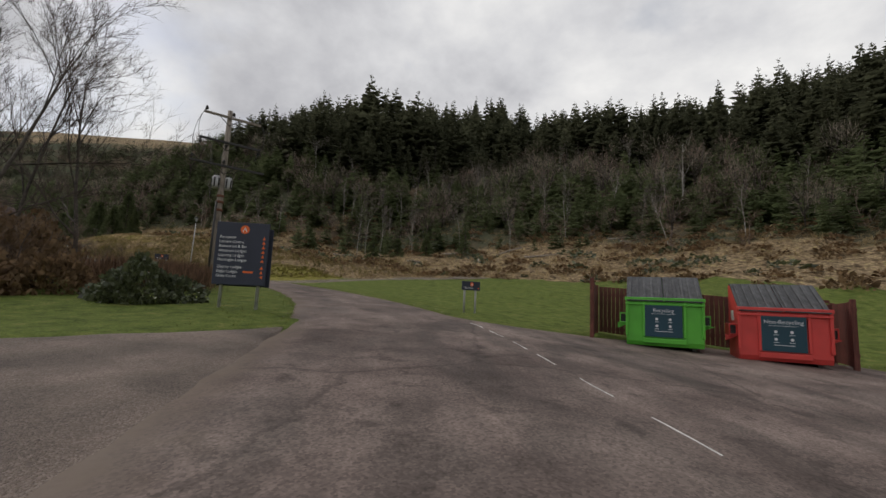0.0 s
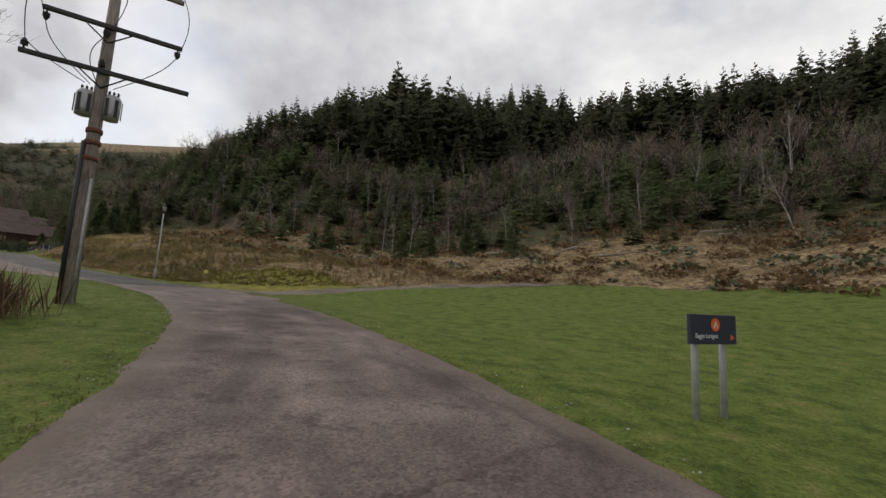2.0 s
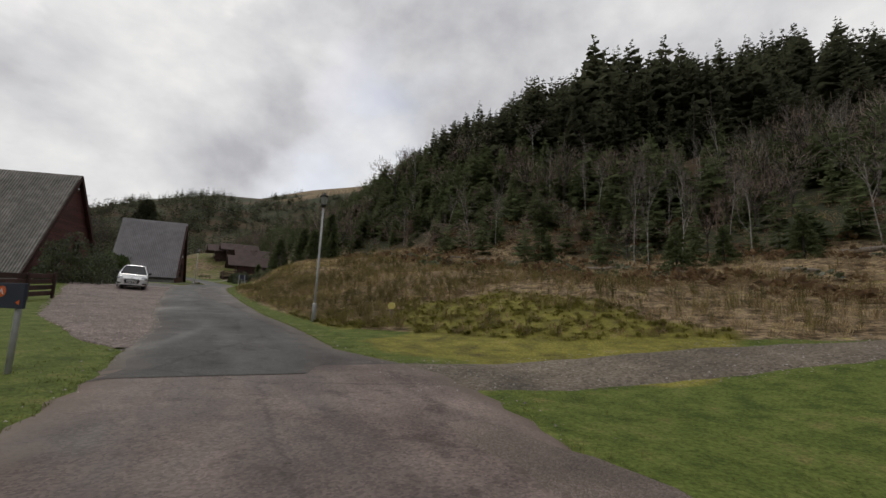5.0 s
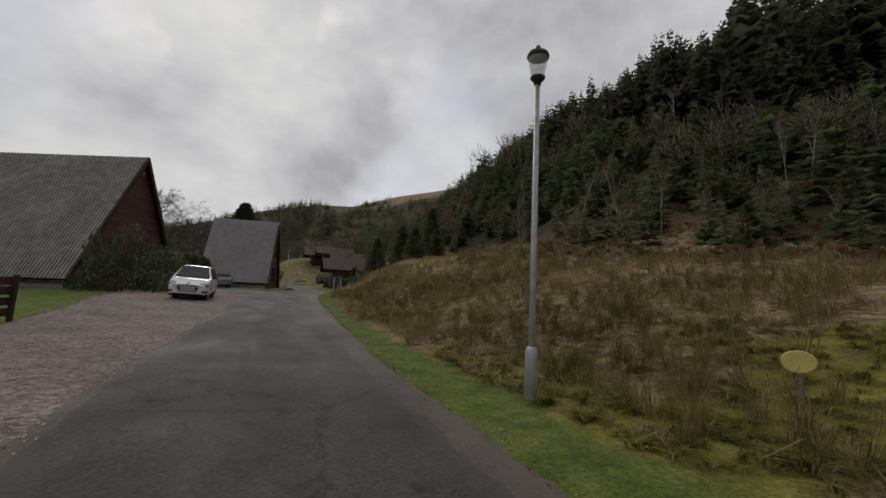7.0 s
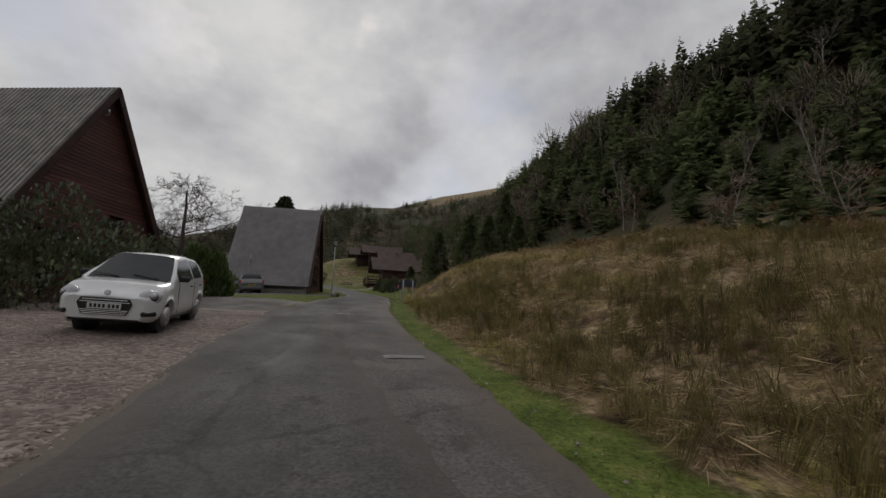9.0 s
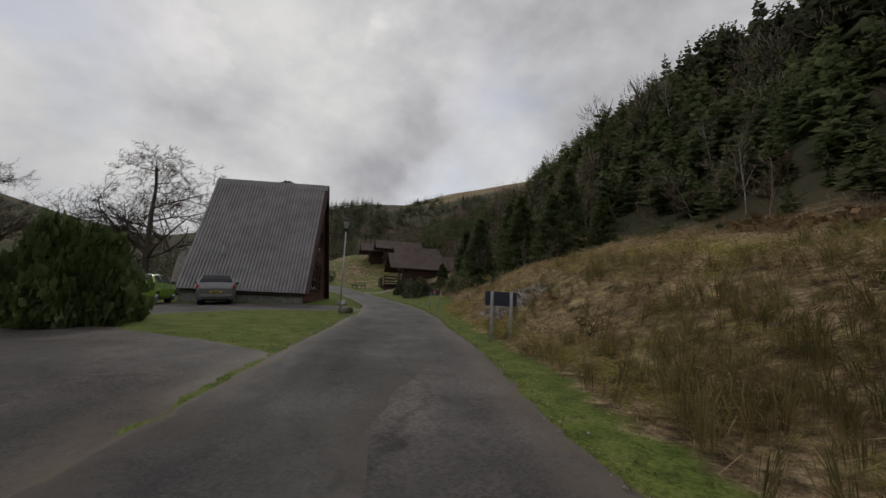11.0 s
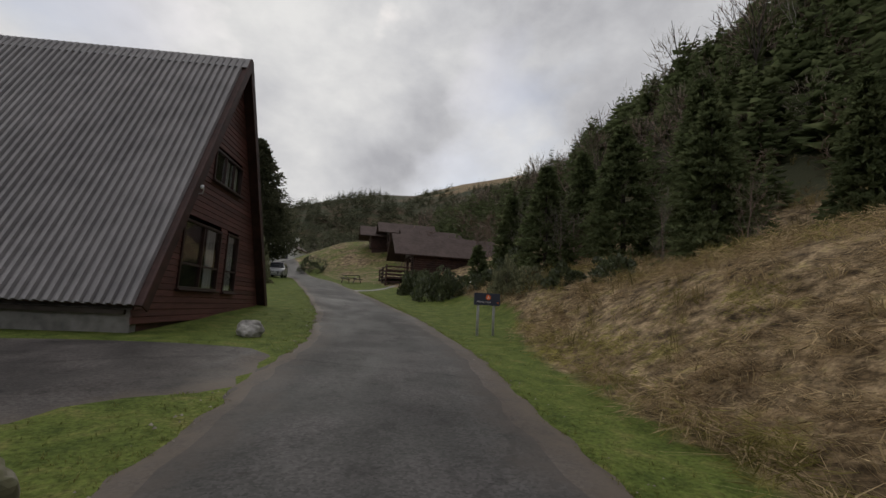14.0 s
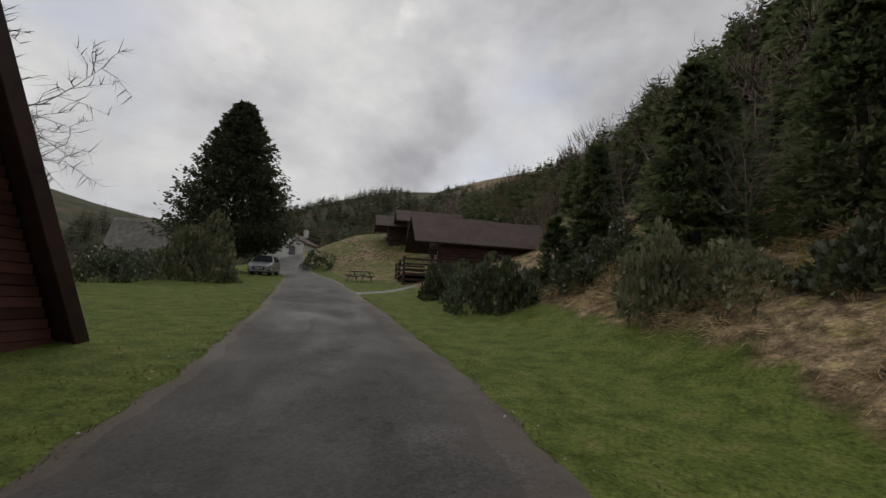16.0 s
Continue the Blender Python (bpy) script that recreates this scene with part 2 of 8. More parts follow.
def land_material():
    """Mown grass, rough straw, mossy bank and far woodland, mixed by the cover stored on the ground."""
    m = bpy.data.materials.new("land")
    m.use_nodes = True
    nt = m.node_tree
    p = nt.nodes["Principled BSDF"]
    p.inputs["Roughness"].default_value, p.inputs["Specular IOR Level"].default_value = 0.95, 0.1
    co = nt.nodes.new("ShaderNodeTexCoord")

    def noise_ramp(scale, stops, detail=7.0):
        n = nt.nodes.new("ShaderNodeTexNoise")
        n.inputs["Scale"].default_value, n.inputs["Detail"].default_value = scale, detail
        n.inputs["Roughness"].default_value = 0.65
        nt.links.new(co.outputs["Object"], n.inputs["Vector"])
        r = nt.nodes.new("ShaderNodeValToRGB")
        els = r.color_ramp.elements
        els[0].position, els[0].color = stops[0][0], (*stops[0][1], 1)
        els[1].position, els[1].color = stops[-1][0], (*stops[-1][1], 1)
        for at, c in stops[1:-1]:
            els.new(at).color = (*c, 1)
        nt.links.new(n.outputs[0], r.inputs[0])
        return n, r.outputs[0]

    fine, lawn = noise_ramp(2.3, ((0.32, (0.058, 0.080, 0.018)), (0.45, (0.090, 0.118, 0.026)), (0.55, (0.118, 0.146, 0.034)), (0.68, (0.165, 0.162, 0.052))), 9.0)
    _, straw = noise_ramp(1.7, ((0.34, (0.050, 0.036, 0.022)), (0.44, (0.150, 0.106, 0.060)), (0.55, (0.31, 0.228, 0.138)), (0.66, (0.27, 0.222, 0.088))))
    # Clump noise puts the shade between tufts into the straw colour.
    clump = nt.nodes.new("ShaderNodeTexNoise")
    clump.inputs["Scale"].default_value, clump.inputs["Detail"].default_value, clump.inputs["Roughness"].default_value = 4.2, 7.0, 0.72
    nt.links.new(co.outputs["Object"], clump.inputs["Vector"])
    gap_shade = nt.nodes.new("ShaderNodeMapRange")
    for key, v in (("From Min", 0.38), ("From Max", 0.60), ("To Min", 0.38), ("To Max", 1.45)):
        gap_shade.inputs[key].default_value = v
    nt.links.new(clump.outputs[0], gap_shade.inputs["Value"])
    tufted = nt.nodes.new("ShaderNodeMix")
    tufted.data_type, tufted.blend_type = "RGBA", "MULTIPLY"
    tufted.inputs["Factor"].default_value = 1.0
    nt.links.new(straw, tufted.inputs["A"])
    nt.links.new(gap_shade.outputs[0], tufted.inputs["B"])
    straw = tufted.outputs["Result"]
    _, wood = noise_ramp(0.035, ((0.32, (0.040, 0.050, 0.028)), (0.5, (0.070, 0.070, 0.042)), (0.6, (0.105, 0.078, 0.052)), (0.72, (0.14, 0.105, 0.058))), 9.0)
    cover = nt.nodes.new("ShaderNodeAttribute")
    cover.attribute_name = "cover"
    split = nt.nodes.new("ShaderNodeSeparateColor")
    nt.links.new(cover.outputs["Color"], split.inputs[0])
    big = nt.nodes.new("ShaderNodeTexNoise")
    big.inputs["Scale"].default_value, big.inputs["Detail"].default_value = 0.5, 6.0
    nt.links.new(co.outputs["Object"], big.inputs["Vector"])
    last = lawn
    _, moss = noise_ramp(1.6, ((0.32, (0.10, 0.085, 0.030)), (0.46, (0.17, 0.155, 0.035)), (0.6, (0.25, 0.225, 0.050)), (0.74, (0.27, 0.215, 0.10))))
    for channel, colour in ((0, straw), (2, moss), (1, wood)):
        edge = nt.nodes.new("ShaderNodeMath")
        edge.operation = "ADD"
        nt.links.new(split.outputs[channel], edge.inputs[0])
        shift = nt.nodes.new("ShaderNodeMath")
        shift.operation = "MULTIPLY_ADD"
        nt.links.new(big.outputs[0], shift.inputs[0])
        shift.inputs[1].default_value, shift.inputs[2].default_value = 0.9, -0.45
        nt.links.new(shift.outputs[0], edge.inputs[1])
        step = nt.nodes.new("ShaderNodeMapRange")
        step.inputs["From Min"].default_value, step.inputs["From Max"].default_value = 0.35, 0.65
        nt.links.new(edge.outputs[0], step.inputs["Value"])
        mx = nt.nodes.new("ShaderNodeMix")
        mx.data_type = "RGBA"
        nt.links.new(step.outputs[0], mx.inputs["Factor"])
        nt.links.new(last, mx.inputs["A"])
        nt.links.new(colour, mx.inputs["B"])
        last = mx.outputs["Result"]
    blade = nt.nodes.new("ShaderNodeTexNoise")
    blade.inputs["Scale"].default_value, blade.inputs["Detail"].default_value = 22.0, 4.0
    blade.inputs["Roughness"].default_value = 0.7
    nt.links.new(co.outputs["Object"], blade.inputs["Vector"])
    shade = nt.nodes.new("ShaderNodeMapRange")
    for key, v in (("From Min", 0.3), ("From Max", 0.7), ("To Min", 0.5), ("To Max", 1.5)):
        shade.inputs[key].default_value = v
    nt.links.new(blade.outputs[0], shade.inputs["Value"])
    mott = nt.nodes.new("ShaderNodeMix")
    mott.data_type, mott.blend_type = "RGBA", "MULTIPLY"
    mott.inputs["Factor"].default_value = 1.0
    nt.links.new(last, mott.inputs["A"])
    nt.links.new(shade.outputs[0], mott.inputs["B"])
    nt.links.new(mott.outputs["Result"], p.inputs["Base Color"])
    relief = nt.nodes.new("ShaderNodeTexNoise")
    relief.inputs["Scale"].default_value, relief.inputs["Detail"].default_value = 15.0, 8.0
    nt.links.new(co.outputs["Object"], relief.inputs["Vector"])
    b = nt.nodes.new("ShaderNodeBump")
    b.inputs["Strength"].default_value, b.inputs["Distance"].default_value = 0.8, 0.035
    nt.links.new(relief.outputs[0], b.inputs["Height"])
    nt.links.new(b.outputs[0], p.inputs["Normal"])
    return m


def tarmac_material(name, dark, mid, light, mud):
    """Worn tarmac: dark patches, pale chippings, streaks along the wheel tracks and brown mud at the edges."""
    m = material(name, dark, light, grain=0.9, patch=0.16, rough=0.72, bump=0.45, third=mid, depth=0.03, spec=0.18)
    nt = m.node_tree
    p = nt.nodes["Principled BSDF"]
    lane = nt.nodes.new("ShaderNodeAttribute")
    lane.attribute_name = "lane"
    co = nt.nodes.new("ShaderNodeTexCoord")

    def ranged(value, lo, hi, a, b):
        r = nt.nodes.new("ShaderNodeMapRange")
        for key, v in (("From Min", lo), ("From Max", hi), ("To Min", a), ("To Max", b)):
            r.inputs[key].default_value = v
        nt.links.new(value, r.inputs["Value"])
        return r.outputs[0]

    def times(colour, factor):
        mul = nt.nodes.new("ShaderNodeMix")
        mul.data_type, mul.blend_type = "RGBA", "MULTIPLY"
        mul.inputs["Factor"].default_value = 1.0
        nt.links.new(colour, mul.inputs["A"])
        nt.links.new(factor, mul.inputs["B"])
        return mul.outputs["Result"]

    chips = nt.nodes.new("ShaderNodeTexVoronoi")
    chips.inputs["Scale"].default_value = 42.0
    nt.links.new(co.outputs["Object"], chips.inputs["Vector"])
    colour = times(p.inputs["Base Color"].links[0].from_socket, ranged(chips.outputs["Color"], 0, 1, 0.62, 1.4))
    long = nt.nodes.new("ShaderNodeMapping")
    long.inputs["Scale"].default_value = (0.10, 1.7, 0.0)
    nt.links.new(lane.outputs["Vector"], long.inputs[0])
    streak = nt.nodes.new("ShaderNodeTexNoise")
    streak.inputs["Scale"].default_value, streak.inputs["Detail"].default_value = 1.0, 6.0
    nt.links.new(long.outputs[0], streak.inputs["Vector"])
    colour = times(colour, ranged(streak.outputs[0], 0.33, 0.68, 0.84, 1.12))
    wide = nt.nodes.new("ShaderNodeMapping")
    wide.inputs["Scale"].default_value = (0.28, 0.75, 0.0)
    nt.links.new(lane.outputs["Vector"], wide.inputs[0])
    damp = nt.nodes.new("ShaderNodeTexNoise")
    damp.inputs["Scale"].default_value, damp.inputs["Detail"].default_value, damp.inputs["Distortion"].default_value = 1.0, 8.0, 0.8
    damp.inputs["Roughness"].default_value = 0.62
    nt.links.new(wide.outputs[0], damp.inputs["Vector"])
    colour = times(colour, ranged(damp.outputs[0], 0.38, 0.60, 0.66, 1.12))
    spots = nt.nodes.new("ShaderNodeTexNoise")
    spots.inputs["Scale"].default_value, spots.inputs["Detail"].default_value = 2.3, 9.0
    spots.inputs["Roughness"].default_value = 0.7
    nt.links.new(co.outputs["Object"], spots.inputs["Vector"])
    colour = times(colour, ranged(spots.outputs[0], 0.36, 0.46, 0.62, 1.0))
    # thin cracks
    crack = nt.nodes.new("ShaderNodeTexVoronoi")
    crack.feature = "DISTANCE_TO_EDGE"
    crack.inputs["Scale"].default_value = 0.22
    bent = nt.nodes.new("ShaderNodeMix")
    bent.data_type = "RGBA"
    bent.inputs["Factor"].default_value = 0.35
    nt.links.new(co.outputs["Object"], bent.inputs["A"])
    nt.links.new(spots.outputs["Color"], bent.inputs["B"])
    nt.links.new(bent.outputs["Result"], crack.inputs["Vector"])
    colour = times(colour, ranged(crack.outputs["Distance"], 0.002, 0.007, 0.7, 1.0))
    # mud creeping in from the edges
    axis = nt.nodes.new("ShaderNodeSeparateXYZ")
    nt.links.new(lane.outputs["Vector"], axis.inputs[0])
    rim = nt.nodes.new("ShaderNodeMath")
    rim.operation = "MULTIPLY_ADD"
    nt.links.new(spots.outputs[0], rim.inputs[0])
    rim.inputs[1].default_value = 1.6
    nt.links.new(axis.outputs[2], rim.inputs[2])
    mix = nt.nodes.new("ShaderNodeMix")
    mix.data_type = "RGBA"
    nt.links.new(ranged(rim.outputs[0], 0.85, 1.5, 0.9, 0.0), mix.inputs["Factor"])
    nt.links.new(colour, mix.inputs["A"])
    mix.inputs["B"].default_value = (*mud, 1)
    nt.links.new(mix.outputs["Result"], p.inputs["Base Color"])
    nt.links.new(ranged(damp.outputs[0], 0.35, 0.62, 0.62, 0.88), p.inputs["Roughness"])
    return m


def gravel_material(name, dark, mid, light, scale=26.0, low=0.6):
    """Loose stones, each of its own shade, with dirtier stretches."""
    m = bpy.data.materials.new(name)
    m.use_nodes = True
    nt = m.node_tree
    p = nt.nodes["Principled BSDF"]
    p.inputs["Roughness"].default_value = 0.9
    co = nt.nodes.new("ShaderNodeTexCoord")
    v = nt.nodes.new("ShaderNodeTexVoronoi")
    v.inputs["Scale"].default_value = scale
    nt.links.new(co.outputs["Object"], v.inputs["Vector"])
    r = nt.nodes.new("ShaderNodeValToRGB")
    r.color_ramp.elements[0].color, r.color_ramp.elements[1].color = (*dark, 1), (*light, 1)
    r.color_ramp.elements.new(0.5).color = (*mid, 1)
    nt.links.new(v.outputs["Color"], r.inputs[0])
    n = nt.nodes.new("ShaderNodeTexNoise")
    n.inputs["Scale"].default_value, n.inputs["Detail"].default_value = 0.7, 6.0
    nt.links.new(co.outputs["Object"], n.inputs["Vector"])
    g = nt.nodes.new("ShaderNodeMapRange")
    g.inputs["From Min"].default_value, g.inputs["From Max"].default_value = 0.3, 0.7
    g.inputs["To Min"].default_value, g.inputs["To Max"].default_value = low, 1.15
    nt.links.new(n.outputs[0], g.inputs["Value"])
    mul = nt.nodes.new("ShaderNodeMix")
    mul.data_type, mul.blend_type = "RGBA", "MULTIPLY"
    mul.inputs["Factor"].default_value = 1.0
    nt.links.new(r.outputs[0], mul.inputs["A"])
    nt.links.new(g.outputs[0], mul.inputs["B"])
    nt.links.new(mul.outputs["Result"], p.inputs["Base Color"])
    b = nt.nodes.new("ShaderNodeBump")
    b.inputs["Strength"].default_value, b.inputs["Distance"].default_value = 0.9, 0.025
    b.invert = True
    nt.links.new(v.outputs["Distance"], b.inputs["Height"])
    nt.links.new(b.outputs[0], p.inputs["Normal"])
    return m


LAND, GRAVEL = land_material(), gravel_material("gravel", (0.085, 0.062, 0.052), (0.19, 0.142, 0.122), (0.38, 0.31, 0.275), 18.0)
TRACK_GRIT = gravel_material("track_grit", (0.085, 0.065, 0.045), (0.165, 0.13, 0.09), (0.28, 0.24, 0.19), 19.0, 0.5)
DIRT = gravel_material("dirt", (0.155, 0.116, 0.095), (0.236, 0.181, 0.149), (0.365, 0.290, 0.246), 60.0, 0.45)
TARMAC = tarmac_material("tarmac", (0.094, 0.070, 0.062), (0.166, 0.127, 0.112), (0.235, 0.184, 0.161), (0.170, 0.130, 0.104))
TARMAC_LOT = tarmac_material("old_grey_tarmac", (0.052, 0.046, 0.043), (0.089, 0.078, 0.073), (0.130, 0.114, 0.107), (0.135, 0.108, 0.086))
TARMAC_NEW = tarmac_material("newer_tarmac", (0.043, 0.039, 0.039), (0.065, 0.062, 0.059), (0.096, 0.088, 0.086), (0.095, 0.080, 0.070))
LINE_PAINT = material("line_paint", (0.35, 0.34, 0.32), (0.75, 0.74, 0.70), grain=9, patch=1.2, rough=0.7, bump=0.2)
SHEET = material("roof_sheet", (0.160, 0.147, 0.151), (0.262, 0.243, 0.246), grain=1.6, patch=0.3, rough=0.34, bump=0.05, spec=0.65, third=(0.211, 0.196, 0.198))
SHEET_OLD = material("roof_sheet_mossy", (0.13, 0.12, 0.10), (0.29, 0.265, 0.235), grain=2.2, patch=0.35, rough=0.42, bump=0.08, spec=0.6, third=(0.205, 0.188, 0.162))
BOARD = material("stained_board", (0.068, 0.027, 0.024), (0.138, 0.055, 0.046), grain=3.0, patch=0.5, rough=0.62, bump=0.25, stretch=(1, 1, 8), per_object=0.25)
BARGE = material("barge_board", (0.030, 0.013, 0.011), (0.070, 0.030, 0.025), grain=4, patch=0.7, rough=0.6)
FENCE = material("fence_wood", (0.075, 0.024, 0.018), (0.17, 0.060, 0.046), grain=5, patch=0.8, rough=0.75, bump=0.3, stretch=(4, 4, 0.8), per_object=0.2)
CONCRETE = material("concrete", (0.16, 0.15, 0.145), (0.30, 0.285, 0.27), grain=5, patch=0.6, rough=0.9, bump=0.3)
WHITE_WALL = material("white_render", (0.48, 0.47, 0.45), (0.68, 0.67, 0.64), grain=4, patch=0.5, rough=0.85)
GLASS = glossy("window_glass", (0.012, 0.013, 0.015), rough=0.06, spec=0.7)
CURTAIN = material("curtain", (0.42, 0.40, 0.38), (0.66, 0.64, 0.61), grain=3, patch=2.0, rough=0.9, stretch=(9, 9, 0.3))
FRAME_DARK = glossy("window_frame_dark", (0.035, 0.014, 0.012), rough=0.45)
BARK = material("bark", (0.030, 0.025, 0.021), (0.105, 0.088, 0.074), grain=9, patch=1.0, rough=0.95, bump=0.6)
BIRCH = material("birch_bark", (0.13, 0.115, 0.10), (0.46, 0.43, 0.39), grain=4.5, patch=1.2, rough=0.8, bump=0.3, stretch=(1, 1, 2.5))
TWIG = material("twig", (0.050, 0.038, 0.032), (0.120, 0.090, 0.076), grain=2, patch=0.2, rough=0.95, bump=0, island=0.3)
TWIG_PALE = material("pale_twig", (0.12, 0.10, 0.085), (0.24, 0.205, 0.18), grain=2, patch=0.3, rough=0.95, bump=0, island=0.3)
TWIG_RUST = material("rusty_twig", (0.138, 0.100, 0.080), (0.269, 0.200, 0.160), grain=1, patch=0.12, rough=0.95, bump=0, island=0.35)
TWIG_HAZE = material("hazy_twig", (0.18, 0.15, 0.115), (0.34, 0.29, 0.23), grain=1, patch=0.15, rough=0.95, bump=0, island=0.35, leaf=0.3)
SPRUCE = material("spruce_needles", (0.057, 0.062, 0.037), (0.121, 0.124, 0.074), grain=1.2, patch=0.08, rough=0.9, bump=0, island=0.35, spec=0.15, leaf=0.5)
YOUNG = material("young_spruce", (0.075, 0.098, 0.042), (0.160, 0.182, 0.088), grain=1.4, patch=0.15, rough=0.9, bump=0, island=0.35, spec=0.15, leaf=0.5)
LEAF = material("dark_leaf", (0.048, 0.060, 0.028), (0.120, 0.138, 0.068), grain=2.0, patch=0.5, rough=0.36, bump=0, island=0.4, spec=0.6, leaf=0.25)
LEAF_BRIGHT = material("bright_leaf", (0.052, 0.082, 0.024), (0.135, 0.175, 0.060), grain=2.0, patch=0.6, rough=0.5, bump=0, island=0.35, spec=0.35, leaf=0.3)
BLADE = material("grass_blade", (0.120, 0.142, 0.036), (0.215, 0.220, 0.070), grain=0.9, patch=0.25, rough=0.8, bump=0, island=0.25, spec=0.2, leaf=0.5)
STRAW = material("straw", (0.20, 0.138, 0.070), (0.50, 0.390, 0.225), grain=0.8, patch=0.22, rough=0.9, bump=0, island=0.4, spec=0.15, leaf=0.4)
OLIVE_GRASS = material("olive_grass", (0.14, 0.125, 0.035), (0.42, 0.37, 0.13), grain=1.3, patch=0.5, rough=0.9, bump=0, island=0.45, spec=0.15, leaf=0.4)
STRAW_RED = material("russet_straw", (0.14, 0.088, 0.045), (0.64, 0.50, 0.30), grain=1.8, patch=0.5, rough=0.9, bump=0, island=0.65, spec=0.15, leaf=0.4)
RUSH = material("rush", (0.078, 0.074, 0.028), (0.27, 0.215, 0.090), grain=0.8, patch=0.2, rough=0.85, bump=0, island=0.4, spec=0.15, leaf=0.4)
MOSS = material("moss", (0.15, 0.150, 0.030), (0.27, 0.245, 0.060), grain=3, patch=0.5, rough=0.95, bump=0, island=0.3, leaf=0.4)
ROCK = material("rock", (0.066, 0.055, 0.046), (0.408, 0.372, 0.342), grain=6.0, patch=1.6, rough=0.85, bump=0.9, depth=0.12, third=(0.228, 0.198, 0.168))
STONE = material("pale_stone", (0.17, 0.16, 0.145), (0.42, 0.40, 0.375), grain=6, patch=2.0, rough=0.9, bump=0.6, depth=0.03)
CHIP = material("pink_chipping", (0.12, 0.088, 0.075), (0.36, 0.285, 0.25), grain=5, patch=2.0, rough=0.9, bump=0.3, island=0.4)
GALV = material("galvanised_steel", (0.30, 0.30, 0.30), (0.46, 0.46, 0.455), grain=8, patch=1.0, rough=0.5, metal=0.35, bump=0.1)
POLE_WOOD = material("weathered_pole", (0.13, 0.108, 0.088), (0.34, 0.295, 0.25), grain=7, patch=0.9, rough=0.9, bump=0.5, stretch=(3, 3, 0.5))
SALLOW = material("grey_green_leaf", (0.10, 0.105, 0.058), (0.24, 0.24, 0.14), grain=2.0, patch=0.5, rough=0.7, bump=0, island=0.35, spec=0.25, leaf=0.3)
MOSSY_STONE = material("mossy_stone", (0.060, 0.058, 0.030), (0.22, 0.20, 0.165), grain=3, patch=1.5, rough=0.95, bump=0.8, depth=0.05, third=(0.115, 0.11, 0.06))
BRACKEN = material("bracken", (0.105, 0.064, 0.034), (0.245, 0.162, 0.086), grain=2, patch=0.5, rough=0.95, bump=0, island=0.4, leaf=0.3)
RUSSET = material("russet_stem", (0.10, 0.058, 0.036), (0.24, 0.145, 0.09), grain=2, patch=0.5, rough=0.9, bump=0, island=0.4, leaf=0.2)
CAR_GLASS = glossy("car_glass", (0.022, 0.024, 0.027), rough=0.08, spec=0.32)
IRON = glossy("dark_iron", (0.045, 0.043, 0.042), rough=0.55, metal=0.5)
NAVY = glossy("navy_panel", (0.026, 0.032, 0.055), rough=0.55)
ORANGE = glossy("orange_vinyl", (0.78, 0.145, 0.022), rough=0.5)
LETTER = glossy("white_lettering", (0.72, 0.73, 0.75), rough=0.55)
BIN_GREEN = glossy("green_paint", (0.105, 0.44, 0.045), rough=0.42)
BIN_RED = glossy("red_paint", (0.62, 0.062, 0.055), rough=0.42)
BIN_LID = material("black_plastic", (0.028, 0.028, 0.031), (0.085, 0.085, 0.09), grain=6, patch=1.5, rough=0.5, bump=0.15)
BIN_TEAL = glossy("teal_poster", (0.012, 0.055, 0.082), rough=0.5)
CAR_WHITE = glossy("white_car_paint", (0.72, 0.72, 0.72), rough=0.25, coat=0.6)
CAR_GREY = glossy("grey_car_paint", (0.19, 0.19, 0.195), rough=0.3, metal=0.4, coat=0.6)
CAR_LIME = glossy("lime_car_paint", (0.23, 0.42, 0.025), rough=0.28, coat=0.6)
CAR_SILVER = glossy("silver_car_paint", (0.35, 0.35, 0.36), rough=0.3, metal=0.4, coat=0.5)
TYRE = material("tyre", (0.012, 0.012, 0.012), (0.035, 0.034, 0.033), grain=12, patch=2, rough=0.85)
ALLOY = glossy("alloy", (0.42, 0.42, 0.43), rough=0.35, metal=0.8)
BLACK_TRIM = glossy("black_trim", (0.014, 0.014, 0.015), rough=0.5)
LAMP_CLEAR = glossy("clear_lens", (0.46, 0.47, 0.49), rough=0.1, spec=0.8)
LAMP_RED = glossy("red_lens", (0.45, 0.012, 0.012), rough=0.18, spec=0.7)
PLATE_YELLOW = glossy("yellow_plate", (0.62, 0.43, 0.05), rough=0.5)
PLATE_WHITE = glossy("white_plate", (0.62, 0.62, 0.60), rough=0.5)

# ---------------------------------------------------------------- helpers for meshes
def mesh_of(name, verts, faces, smooth=False):
    me = bpy.data.meshes.new(name)
    me.from_pydata([tuple(v) for v in verts], [], [tuple(f) for f in faces])
    if smooth:
        me.shade_smooth()
    me.update()
    return me


def soup(name, verts, tris, smooth=False):
    """A mesh from large arrays of places and triangles."""
    me = bpy.data.meshes.new(name)
    verts, tris = np.asarray(verts, np.float32), np.asarray(tris, np.int32)
    me.vertices.add(len(verts))
    me.vertices.foreach_set("co", verts.ravel())
    me.loops.add(tris.size)
    me.loops.foreach_set("vertex_index", tris.ravel())
    me.polygons.add(len(tris))
    me.polygons.foreach_set("loop_start", np.arange(0, tris.size, 3, dtype=np.int32))
    me.polygons.foreach_set("loop_total", np.full(len(tris), 3, np.int32))
    me.update(calc_edges=True)
    if smooth:
        me.shade_smooth()
    return me


